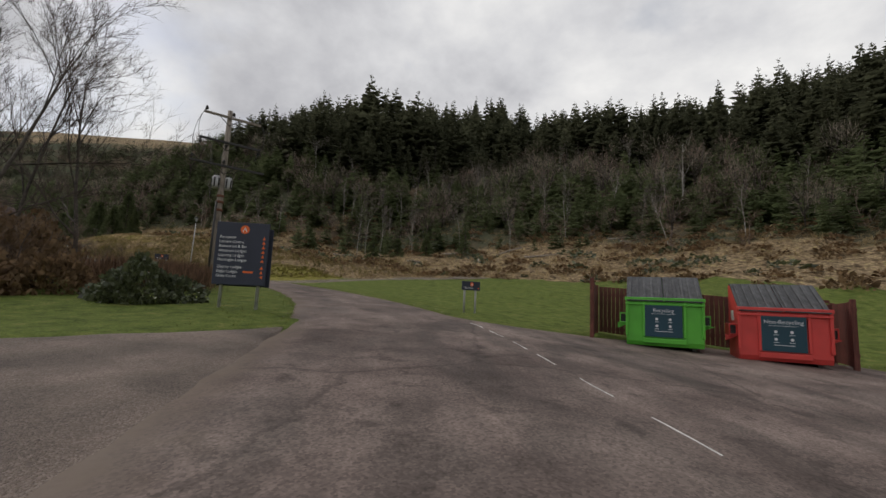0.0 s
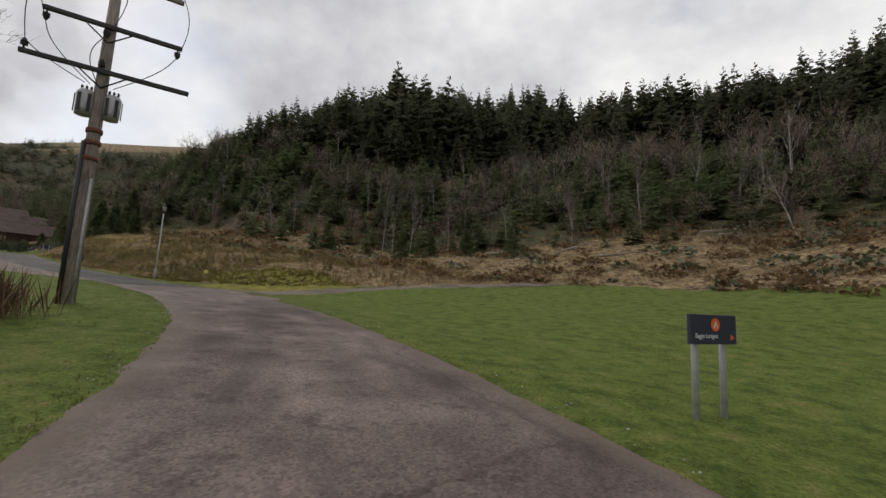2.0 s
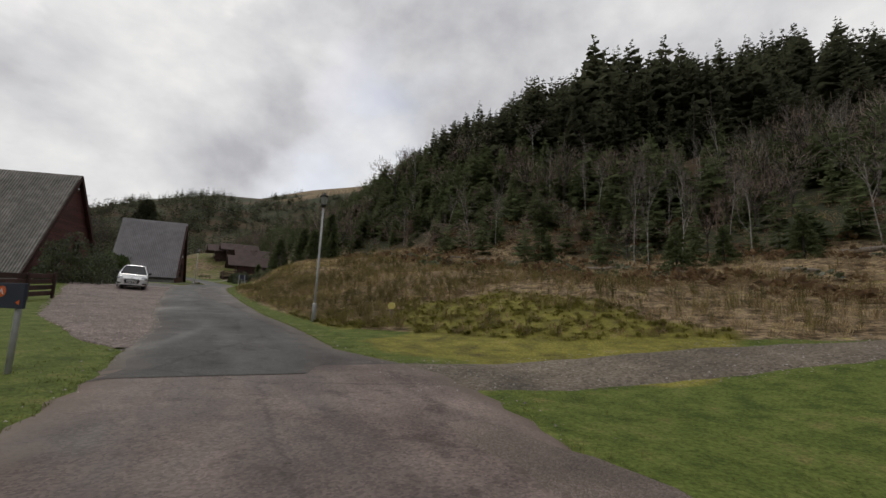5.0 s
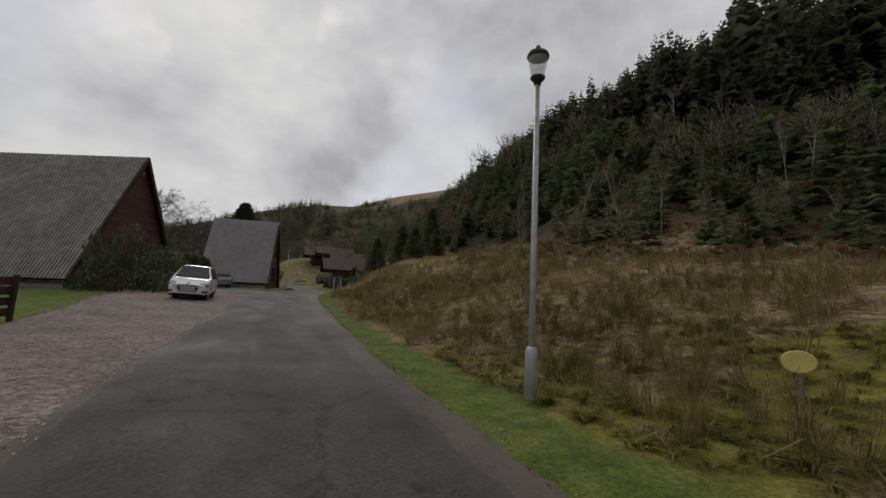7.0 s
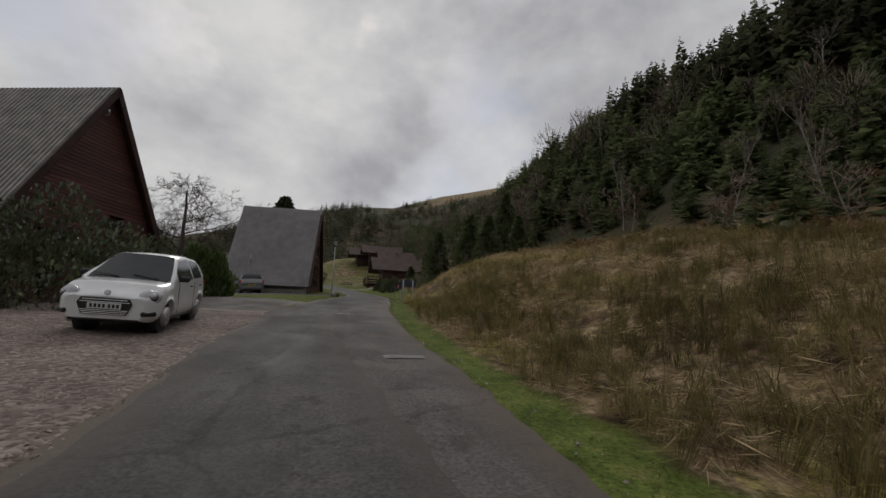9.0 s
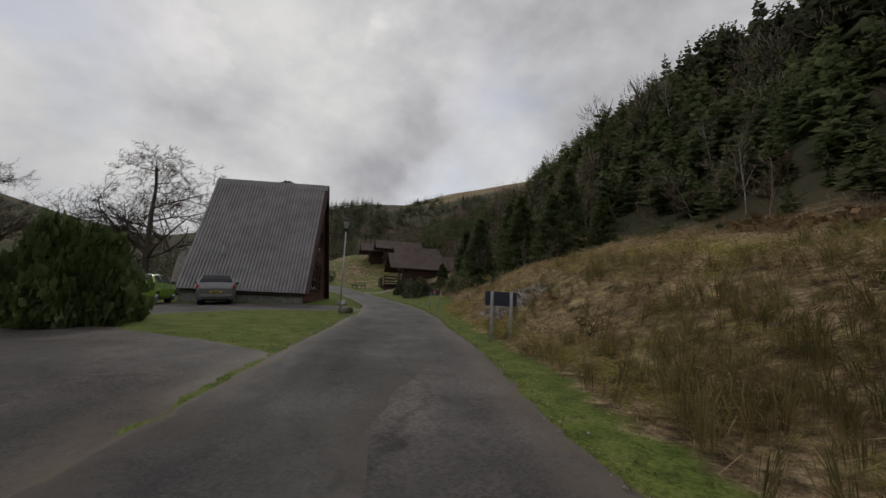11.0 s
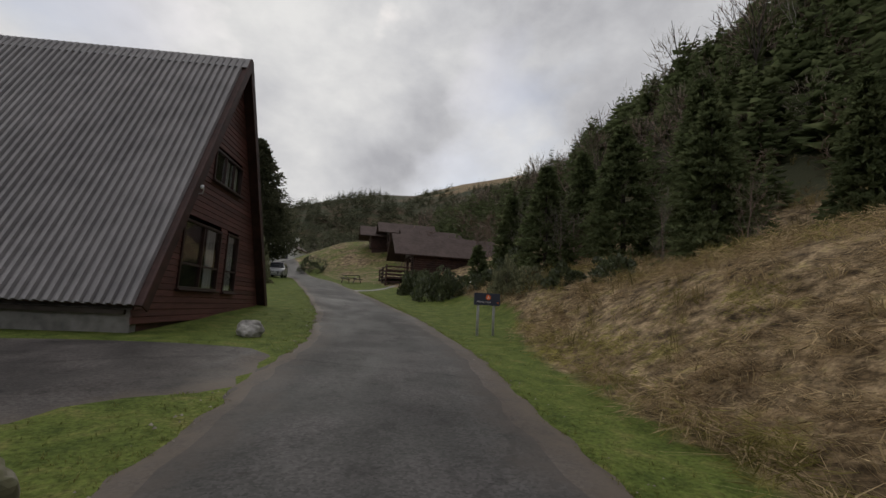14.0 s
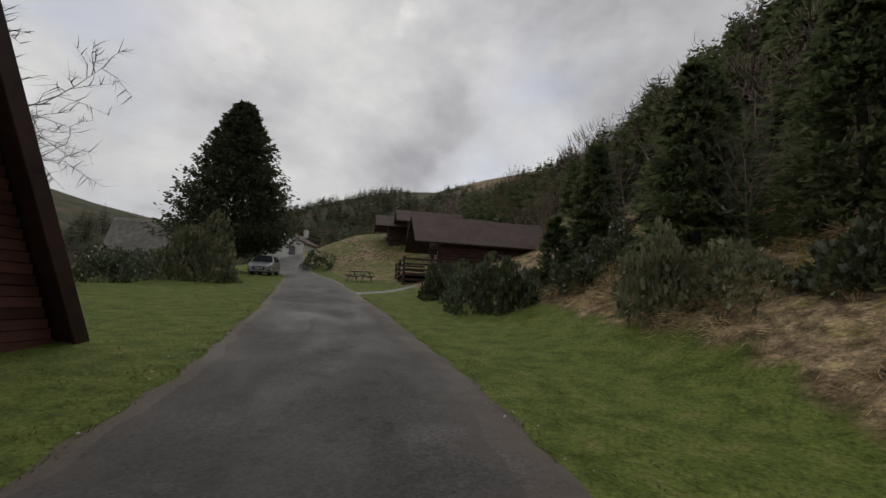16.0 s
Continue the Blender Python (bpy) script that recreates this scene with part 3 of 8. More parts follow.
def part(name, data, mat, parent=None, label=""):
    """One mesh object, from a bmesh or a mesh, under a thing or a part."""
    if isinstance(data, bmesh.types.BMesh):
        me = bpy.data.meshes.new(name)
        data.to_mesh(me)
        data.free()
        data = me
    if mat and not data.materials:
        data.materials.append(mat)
    ob = new(name, data)
    if parent:
        ob.parent = parent
    return tagged(ob, label=label) if label else ob


def thing(name, m, label, category, group="", kind=""):
    ob = new(name)
    ob.matrix_world = m
    ob.empty_display_size = 0.2
    return tagged(ob, label, category, group, kind)


def box(sx, sy, sz, at=(0, 0, 0), bevel=0.0, bm=None, turn=None):
    """A box with its middle at a place, edges taken off by bevel."""
    own = bmesh.new()
    bmesh.ops.create_cube(own, size=1.0)
    bmesh.ops.scale(own, vec=(sx, sy, sz), verts=own.verts)
    if bevel:
        bmesh.ops.bevel(own, geom=own.edges[:], offset=bevel, segments=1, affect="EDGES")
    m = Matrix.Translation(at) @ (turn.to_4x4() if turn else Matrix())
    bmesh.ops.transform(own, matrix=m, verts=own.verts)
    if bm is None:
        return own
    me = bpy.data.meshes.new("tmp")
    own.to_mesh(me)
    own.free()
    bm.from_mesh(me)
    bpy.data.meshes.remove(me)
    return bm


def tube(points, radii, sides=8, bm=None, cap=True):
    """A tapered tube along a line of places."""
    bm = bm or bmesh.new()
    rings = []
    pts = [Vector(p) for p in points]
    for i, p in enumerate(pts):
        way = (pts[min(i + 1, len(pts) - 1)] - pts[max(i - 1, 0)]).normalized()
        a = way.orthogonal().normalized() if i == 0 else (last - way * last.dot(way)).normalized()
        last = a
        b = way.cross(a)
        r = radii[i] if hasattr(radii, "__len__") else radii
        rings.append([bm.verts.new(p + (a * math.cos(2 * math.pi * k / sides) + b * math.sin(2 * math.pi * k / sides)) * r) for k in range(sides)])
    for u, v in zip(rings, rings[1:]):
        for k in range(sides):
            f = bm.faces.new((u[k], u[(k + 1) % sides], v[(k + 1) % sides], v[k]))
            f.smooth = True
    if cap:
        bm.faces.new(rings[0][::-1])
        bm.faces.new(rings[-1])
    return bm


def lathe(profile, sides=16, bm=None):
    """A turned shape from rows of radius and height."""
    return tube([(0, 0, z) for _, z in profile], [r for r, _ in profile], sides, bm)


def prism(outline, thick, bm=None):
    """A flat outline in x and z, thickened in y from 0 to thick."""
    bm = bm or bmesh.new()
    a = [bm.verts.new((x, 0, z)) for x, z in outline]
    b = [bm.verts.new((x, thick, z)) for x, z in outline]
    n = len(outline)
    bm.faces.new(a)
    bm.faces.new(b[::-1])
    for k in range(n):
        bm.faces.new((a[k], b[k], b[(k + 1) % n], a[(k + 1) % n]))
    bmesh.ops.recalc_face_normals(bm, faces=bm.faces[:])
    return bm


# ---------------------------------------------------------------- ground, road, gravel
def lines_between(lo, hi, step, far_lo, far_hi, grow=1.16):
    mid = list(np.arange(lo, hi + step / 2, step))
    a, s = [lo], step
    while a[-1] > far_lo:
        s *= grow
        a.append(a[-1] - s)
    b, s = [hi], step
    while b[-1] < far_hi:
        s *= grow
        b.append(b[-1] + s)
    return np.array(a[:0:-1] + mid + b[1:])


LEFT_EDGE = ((-95, -2.3), (5, -2.1), (11, -2.1), (20, -2.0), (60, -2.1), (92, -1.9), (110, -2.0), (400, -2.2))
RIGHT_EDGE = ((-95, 13), (10.2, 13.0), (11.2, 10), (11.8, 7.5), (12.0, 5.9), (12.3, 4.6), (12.9, 2.9), (20, 2.1), (30, 2.2), (33, 3.0), (36, 3.2), (39, 2.1), (60, 2.0), (80, 1.7), (100, 1.8), (400, 2.2))


def edge_at(table, s):
    return np.interp(s, [a for a, _ in table], [b for _, b in table])


def from_station(s, d):
    """The place at s metres along the road and d metres to its right."""
    s = np.atleast_1d(np.asarray(s, float))
    x, y = np.interp(s, ALONG, LINE[:, 0]), np.interp(s, ALONG, LINE[:, 1])
    dx = np.interp(s + 0.8, ALONG, LINE[:, 0]) - np.interp(s - 0.8, ALONG, LINE[:, 0])
    dy = np.interp(s + 0.8, ALONG, LINE[:, 1]) - np.interp(s - 0.8, ALONG, LINE[:, 1])
    n = np.hypot(dx, dy)
    return x + dy / n * d, y - dx / n * d


def track_line(s):
    """The gravel track that leaves the road to the right, above the lawn."""
    pts = np.array([(-15.5, 37.5), (-11.5, 41.2), (-7, 44.0), (1, 46.6), (13, 48.6), (33, 50)], float)
    return np.interp(s, (0, 5, 10, 18, 31, 52), pts[:, 0]), np.interp(s, (0, 5, 10, 18, 31, 52), pts[:, 1])


def on_hard(x, y):
    """How far a place lies inside road, gravel or parking (over 0: inside)."""
    s, d, _ = station(x, y)
    inside = np.minimum(d - edge_at(LEFT_EDGE, s), edge_at(RIGHT_EDGE, s) - d)
    gravel = np.where((s > 39) & (s < 68), np.minimum(np.minimum(-1.9 - d, d - np.interp(s, COURT_S, COURT_D)), np.minimum(s - 39, 68 - s)), -9)
    lot = np.where((s > 66) & (s < 91.3), np.minimum(np.minimum(np.interp(s, LOT_S, LOT_D) - d, d + 26), np.minimum(s - 66, 91.3 - s)), -9)
    tx, ty = track_line(np.arange(0, 22, 0.5))
    near = np.full(len(x), 99.0)
    for a, b in zip(tx, ty):
        near = np.minimum(near, np.hypot(x - a, y - b))
    apron = np.where((s > -14) & (s < 9.6), np.minimum(d - np.interp(s, APRON_S, APRON_D), -2.0 - d), -9)
    seam = np.where((((s > 40) & (s < 90.8) & (np.interp(s, LOT_S, LOT_D, left=-1.9) > -2.2)) | (s < 9.2)) & (np.abs(d + 1.95) < 0.5), 0.5, -9)
    return np.maximum.reduce([inside, gravel, lot, apron, seam, 1.35 - near])


LOT_S, LOT_D = (66, 74, 76.5, 79.5, 83, 84.2, 86.9, 88.3, 91.3), (-1.9, -1.9, -5.8, -8.2, -7.4, -5.7, -3.0, -1.9, -1.9)
COURT_S, COURT_D = (39.3, 40.8, 46, 57, 65, 68), (-2.1, -3.0, -4.7, -6.3, -7.5, -8.5)
APRON_S, APRON_D = (-14, 4, 6.5, 7.5, 8.6, 9.2, 9.7), (-22, -16, -8, -5.5, -3.7, -2.7, -2.1)


def straw_amount(x, y):
    """0 on mown grass, 1 on rough hill."""
    s, d, _ = station(x, y)
    begin = np.interp(s, (-90, 12, 20, 28, 34, 38, 44, 60, 80, 88, 92, 95, 98, 104, 112, 122, 130, 170, 300), (30, 30, 27, 22, 13, 7.0, 3.2, 2.5, 2.4, 2.7, 3.0, 4.0, 5.2, 5.6, 5.6, 4.9, 3.2, 3.2, 9))
    right = smoothstep(-0.3, 0.5, d - begin)
    back = smoothstep(14, 30, -d) * 0.5
    right = right * (1 - 0.5 * smoothstep(114, 124, s))
    return np.where(d > 0, right, back)


def moss_amount(x, y):
    """Where yellow-green moss takes over on the bank."""
    s, d, _ = station(x, y)
    m = lumps(x, y, 4.1, 1.0) * 0.8 * np.interp(s, (46, 54, 74, 80), (1.0, 0.25, 0.25, 1.0)) + 0.72 * np.exp(-((s - 42) / 9) ** 2) + 0.35 * np.exp(-((s - 84) / 8) ** 2) * smoothstep(5, 7, d) - 0.32
    return smoothstep(-0.05, 0.4, m) * smoothstep(2.6, 3.6, d) * (1 - smoothstep(9, 14, d)) * smoothstep(31, 35, s) * (1 - smoothstep(92, 100, s))


gx = lines_between(-112, 36, 0.62, -2600, 2600)
gy = lines_between(-4, 100, 0.62, -2600, 2600)
GX, GY = np.meshgrid(gx, gy)
fx, fy = GX.ravel(), GY.ravel()
fz = ground(fx, fy)
near = (np.abs(fx + 40) < 110) & (np.abs(fy - 45) < 110)
hard = np.full(len(fx), -9.0)
hard[near] = on_hard(fx[near], fy[near])
fz = fz - 0.10 * np.clip((hard - 0.4) / 0.4, 0, 1)
nx, ny = len(gx), len(gy)
i0 = (np.arange(ny - 1)[:, None] * nx + np.arange(nx - 1)[None]).ravel()
tris = np.concatenate([np.stack([i0, i0 + 1, i0 + nx + 1], 1), np.stack([i0, i0 + nx + 1, i0 + nx], 1)])
ground_mesh = soup("ground", np.stack([fx, fy, fz], 1), tris, smooth=True)
cov = np.zeros((len(fx), 4), np.float32)
cov[:, 0] = straw_amount(fx, fy)
_s, _d, _ = station(fx, fy)
_r = np.hypot(fx + 30, fy - 40)
cov[:, 2] = moss_amount(fx, fy)
cov[:, 1] = np.clip(np.where(_d > 0, smoothstep(0, 12, _d - np.interp(_s, (30, 50, 80, 95, 112), (38, 30, 24, 15, 13))), smoothstep(40, 90, -_d)) + smoothstep(120, 200, _r), 0, 1)
_az = np.degrees(np.arctan2(-(fx + 30), fy - 40))
bald = smoothstep(540, 610, _r + 30 * lumps(fx, fy, 45, 3.0)) * smoothstep(24, 30, _az) * (1 - smoothstep(43, 46, _az))
cov[:, 0], cov[:, 1] = np.maximum(cov[:, 0], bald), cov[:, 1] * (1 - bald)
knoll = np.exp(-(((fx + 112) / 13) ** 2 + ((fy - 101) / 9) ** 2)) * (0.55 + 0.6 * lumps(fx, fy, 2.6, 6.0))
cov[:, 0] = np.maximum(cov[:, 0], np.clip(knoll, 0, 1))
cov[:, 3] = 1
ground_mesh.color_attributes.new("cover", "FLOAT_COLOR", "POINT").data.foreach_set("color", cov.ravel())
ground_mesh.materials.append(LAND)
tagged(new("ground", ground_mesh), "grassy valley floor and wooded hillside", "ground", kind="structure")


def ribbon(name, along, left, right, lift, mat, label, across=14, place=from_station, ragged=0.05):
    """A surface laid on the ground between two edges that follow a line."""
    rows, v, f = [], [], []
    for k, s in enumerate(along):
        lo = left(s) + ragged * (math.sin(s * 0.9) + math.sin(s * 5.1 + 1) * 0.6 + math.sin(s * 11.7 + 2) * 0.35)
        hi = right(s) + ragged * (math.sin(s * 0.8 + 4) + math.sin(s * 4.7 + 3) * 0.6 + math.sin(s * 12.9 + 1) * 0.35)
        rows.append((lo, hi))
    for s, (lo, hi) in zip(along, rows):
        d = np.linspace(lo, hi, across)
        x, y = place(np.full(across, s), d)
        z = ground(x, y) + lift
        z[0] -= 0.05
        z[-1] -= 0.05
        v += list(zip(x, y, z))
    for k in range(len(along) - 1):
        for j in range(across - 1):
            a = k * across + j
            f.append((a, a + 1, a + across + 1, a + across))
    me = mesh_of(name, v, f, smooth=True)
    lane = np.array([(s, d, min(d - lo, hi - d)) for s, (lo, hi) in zip(along, rows) for d in np.linspace(lo, hi, across)], np.float32)
    me.attributes.new("lane", "FLOAT_VECTOR", "POINT").data.foreach_set("vector", lane.ravel())
    me.materials.append(mat)
    return tagged(new(name, me), label, name.replace("_", " "), kind="structure")


ribbon("road", np.linspace(36.9, 190, 340), lambda s: edge_at(LEFT_EDGE, s), lambda s: edge_at(RIGHT_EDGE, s), 0.025, TARMAC_LOT, "narrow grey tarmac lane climbing past the lodges", across=18)
ribbon("road", np.linspace(-80, 36.9, 262), lambda s: edge_at(LEFT_EDGE, s), lambda s: edge_at(RIGHT_EDGE, s), 0.025, TARMAC, "narrow worn tarmac lane with muddy edges", across=18)
ribbon("dirt_apron", np.arange(-13.5, 9.8, 0.4), lambda s: float(np.interp(s, APRON_S, APRON_D)), lambda s: -1.9, 0.016, DIRT, "brown muddy gravel apron at the side turning", across=22)
ribbon("newer_tarmac", np.arange(36.2, 190, 0.4), lambda s: edge_at(LEFT_EDGE, s) + 0.05, lambda s: float(np.interp(s, (36.2, 38, 44, 50, 56, 60, 66, 70, 75, 80, 190), (1.0, 1.75, 1.8, 1.75, 1.2, 0.55, 0.15, 0.1, 1.35, 1.5, 1.8))), 0.033, TARMAC_NEW, "darker newer tarmac laid over the lane", across=12, ragged=0.07)
ribbon("verge_scar", np.arange(29.2, 33.6, 0.3), lambda s: 1.85, lambda s: 2.25 + 0.85 * math.sin((s - 29.2) / 4.4 * math.pi), 0.03, DIRT, "bare muddy scar where wheels cut the verge", across=8, ragged=0.09)
ribbon("gravel_forecourt", np.arange(39.3, 68, 0.45), lambda s: float(np.interp(s, COURT_S, COURT_D)), lambda s: -1.75, 0.018, GRAVEL, "pinkish gravel forecourt beside the lane", across=16)
ribbon("parking_area", np.arange(66, 91.5, 0.45), lambda s: -26.0, lambda s: float(np.interp(s, LOT_S, LOT_D)), 0.012, TARMAC_LOT, "old tarmac parking area before the lodge", across=26)


def beside_track(s, d):
    x, y = track_line(s)
    x2, y2 = track_line(np.asarray(s) + 0.5)
    n = np.maximum(np.hypot(x2 - x, y2 - y), 1e-6)
    return x + (y2 - y) / n * d, y - (x2 - x) / n * d


ribbon("track", np.arange(0, 24, 0.5), lambda s: -1.5 + 0.045 * s, lambda s: 1.5 - 0.045 * s, 0.018, TRACK_GRIT, "stony grey track along the top of the lawn", across=7, place=beside_track)
for s0, s1, d0, d1 in ((60.55, 60.82, 0.75, 1.72), (67.3, 67.55, 0.0, 0.5)):
    ob = ribbon("road_patch", np.linspace(s0, s1, 4), lambda s: d0, lambda s: d1, 0.037, CONCRETE, "pale concrete strip mended into the tarmac", across=6, ragged=0.02)
for a, b in ((-6.0, -5.0), (-4.0, -3.0), (-2.0, -1.0), (0.1, 1.1), (1.8, 2.7), (3.5, 4.4), (5.1, 6.0), (6.9, 7.7), (8.2, 9.0), (9.6, 10.5), (11.0, 11.9)):
    along = np.linspace(a, b, 6)
    ob = ribbon("road_line", along, lambda s: 2.68, lambda s: 2.80, 0.034, LINE_PAINT, "worn white dash painted on the tarmac", across=3, ragged=0.008)
    ob["group"] = "white edge dashes"

ribbon("path", np.linspace(0, 8.4, 22), lambda s: -0.5, lambda s: 0.5, 0.02, CONCRETE, "pale concrete path from the lane to the log lodge", across=5, place=lambda s, d: (-78.4 - 0.42 * s + 0.908 * d, 80.2 + 0.908 * s + 0.42 * d), ragged=0.03)

# ---------------------------------------------------------------- plants: templates as arrays
rng = np.random.default_rng(7)


def fan(points, tris):
    return np.array(points, float), np.array(tris, int)


def conifer(seed, whorls=15, arms=8, slim=0.17, bare=0.12, droop=0.35):
    """A spruce one metre high: stem, leader and tiers of ragged branch sprays that turn up towards the top."""
    r = np.random.default_rng(seed)
    v, t = [], []
    for k in range(3):
        a0, a1 = 2 * math.pi * k / 3, 2 * math.pi * (k + 1) / 3
        b = len(v)
        v += [(0.010 * math.cos(a0), 0.010 * math.sin(a0), 0), (0.010 * math.cos(a1), 0.010 * math.sin(a1), 0), (0, 0, 1.0)]
        t.append((b, b + 1, b + 2))
    full = slim * r.uniform(0.9, 1.1)
    for w in range(whorls):
        h = bare + (0.975 - bare) * ((w + r.uniform(0.2, 0.8)) / whorls) ** 0.92
        reach = full * (1 - h) ** 0.82 * (1.05 + 0.22 * math.sin(w * 2.1 + seed)) + 0.006
        n = arms if h < 0.82 else max(3, arms - 2)
        for k in range(n):
            a = 2 * math.pi * (k + r.random()) / n + w * 1.7
            l = reach * r.uniform(0.5, 1.3)
            hz = h + r.uniform(-0.5, 0.5) * (1 - bare) / whorls
            ca, sa = math.cos(a), math.sin(a)
            wide = l * r.uniform(0.22, 0.42) + 0.003
            drop = droop * (1 - 1.5 * h) * l
            sag = 0.035 * (1 - h) + 0.005
            b = len(v)
            mx = 0.5 * l
            v += [(0.1 * l * ca, 0.1 * l * sa, hz + 0.3 * sag), (mx * ca - wide * sa, mx * sa + wide * ca, hz - 0.5 * drop - sag * r.uniform(0.5, 1.3)),
                  (l * ca, l * sa, hz - drop + r.uniform(-0.008, 0.012)), (mx * ca + wide * sa, mx * sa - wide * ca, hz - 0.5 * drop - sag * r.uniform(0.5, 1.3))]
            t += [(b, b + 1, b + 2), (b, b + 2, b + 3)]
    return fan(v, t)


def broadleaf(seed, slivers=200, wide=0.30):
    """A leafless tree one metre high seen from afar: stem, a few limbs and a hazy crown of fine twigs."""
    r = np.random.default_rng(seed)
    v, t = [], []

    def limb(p, q, ra, rb):
        way = np.subtract(q, p)
        side = np.cross(way, (0.31, 0.52, 0.79))
        side /= np.linalg.norm(side)
        for e in (side, np.cross(way, side) / np.linalg.norm(way)):
            b = len(v)
            v.extend([p - e * ra, p + e * ra, q + e * rb, q - e * rb])
            t.extend([(b, b + 1, b + 2), (b, b + 2, b + 3)])

    fork = np.array([r.normal(0, 0.02), r.normal(0, 0.02), r.uniform(0.3, 0.42)])
    limb(np.zeros(3), fork, 0.013, 0.009)
    for k in range(6):
        a = 2 * math.pi * (k + r.random()) / 6
        tip = np.array([math.cos(a) * wide * r.uniform(0.35, 0.75), math.sin(a) * wide * r.uniform(0.35, 0.75), r.uniform(0.62, 0.93)])
        limb(fork * r.uniform(0.75, 1.0), tip, 0.007, 0.002)
    stems = (np.array(v), np.array(t))
    way = r.normal(0, 1, (slivers, 3))
    way /= np.linalg.norm(way, axis=1)[:, None]
    bulge = 0.8 + 0.22 * np.sin(way[:, 0] * 4 + seed) * np.cos(way[:, 1] * 5 - seed) + 0.16 * np.sin(way[:, 2] * 7 + 2 * seed)
    p = way * (bulge * r.uniform(0.25, 1.0, slivers) ** 0.5)[:, None] * np.array((wide, wide, 0.33)) + np.array((0, 0, 0.60))
    run = way * 0.6 + np.array((0, 0, 0.75)) + r.normal(0, 0.35, (slivers, 3))
    run /= np.linalg.norm(run, axis=1)[:, None]
    side = np.cross(run, r.normal(0, 1, (slivers, 3)))
    side /= np.linalg.norm(side, axis=1)[:, None]
    size = r.uniform(0.07, 0.16, slivers)[:, None]
    thin = r.uniform(0.0020, 0.0048, slivers)[:, None]
    tv = np.stack([p - side * thin, p + side * thin, p + run * size], 1).reshape(-1, 3)
    return stems, (tv, np.arange(3 * slivers).reshape(-1, 3))


def bare_tree(seed, levels=4, splits=4, lean=0.15, spread=0.65, up=0.25, thick=0.016, sides=3, first=0.3, stem=1.0, coarse=False, fine=0.0009):
    """A leafless tree about one metre high, with limbs and twigs. Returns stem and twig arrays."""
    r = np.random.default_rng(seed)

    def unit(a):
        return a / np.maximum(np.linalg.norm(a, axis=-1), 1e-9)[..., None]

    out = [[[], [], 0], [[], [], 0]]
    p, way = np.zeros((1, 3)), np.array([[r.normal(0, lean), r.normal(0, lean), 1.0]])
    length, rad = np.array([stem]), np.array([thick])
    for level in range(levels):
        m, last = len(p), level == levels - 1 and level > 1
        flat = last or (coarse and level > 1)
        n = (3, 2, 1, 1, 1)[level] if coarse else (5, 4, 2, 2, 2)[level]
        ns = sides + 2 if level == 0 and not coarse else sides
        way = unit(way)
        q, at, ways, rings = p, [], [], []
        for i in range(n + 1):
            u = i / n
            side = unit(np.cross(way, (0.3, 0.5, 0.81)))
            other = np.cross(way, side)
            rr = (rad * (1 - 0.7 * u))[:, None]
            if flat:
                rings.append(q[:, None] if last and i == n else np.stack([q + side * rr, q - side * rr], 1))
            else:
                rings.append(np.stack([q + rr * (math.cos(2 * math.pi * k / ns) * side + math.sin(2 * math.pi * k / ns) * other) for k in range(ns)], 1))
            at.append(q)
            ways.append(way)
            way = unit(way + r.normal(0, 0.17, (m, 3)) * (1 if level else 0.4) + np.array([0, 0, up * 0.3]))
            q = q + way * (length / n)[:, None]
        v = np.concatenate(rings, 1)
        k = v.shape[1]
        if flat:
            tri = [(0, 1, 3), (0, 3, 2), (2, 3, 4)][:1 if n == 1 and last else 2 if n == 1 else 3]
            if n == 1 and last:
                tri = [(0, 1, 2)]
        else:
            tri = []
            for i in range(n):
                for a in range(ns):
                    b = (a + 1) % ns
                    tri += [(i * ns + a, i * ns + b, (i + 1) * ns + b), (i * ns + a, (i + 1) * ns + b, (i + 1) * ns + a)]
        o = out[0 if level < 2 else 1]
        o[0].append(v.reshape(-1, 3))
        o[1].append((np.array(tri)[None] + (np.arange(m) * k)[:, None, None]).reshape(-1, 3) + o[2])
        o[2] += m * k
        if level + 1 >= levels:
            break
        count = splits + (3 if level == 0 else 0)
        u = r.uniform(first if level == 0 else 0.22, 1.0, (m, count))
        at, ways = np.stack(at, 1), np.stack(ways, 1)
        i = np.minimum((u * n).astype(int), n - 1)
        f = (u * n - i)[..., None]
        row = np.arange(m)[:, None]
        start = at[row, i] * (1 - f) + at[row, i + 1] * f
        w = ways[row, i]
        turn = r.normal(0, 1, (m, count, 3))
        turn = unit(turn - w * (turn * w).sum(-1, keepdims=True))
        w2 = w * (1 - spread * 0.5) + turn * spread * r.uniform(0.6, 1.2, (m, count, 1)) + np.array([0, 0, up])
        long = length[:, None] * r.uniform(0.34, 0.6, (m, count)) * (1.1 - 0.45 * u if level == 0 else 1)
        thin = np.maximum(rad[:, None] * (1 - 0.65 * u) * 0.6, fine)
        p, way, length, rad = start.reshape(-1, 3), w2.reshape(-1, 3), long.ravel(), thin.ravel()
    return tuple((np.concatenate(a), np.concatenate(b)) if a else (np.zeros((0, 3)), np.zeros((0, 3), int)) for a, b, _ in out)


def joined(pair):
    (a, ta), (b, tb) = pair
    return np.concatenate([a, b]), np.concatenate([ta, tb + len(a)])


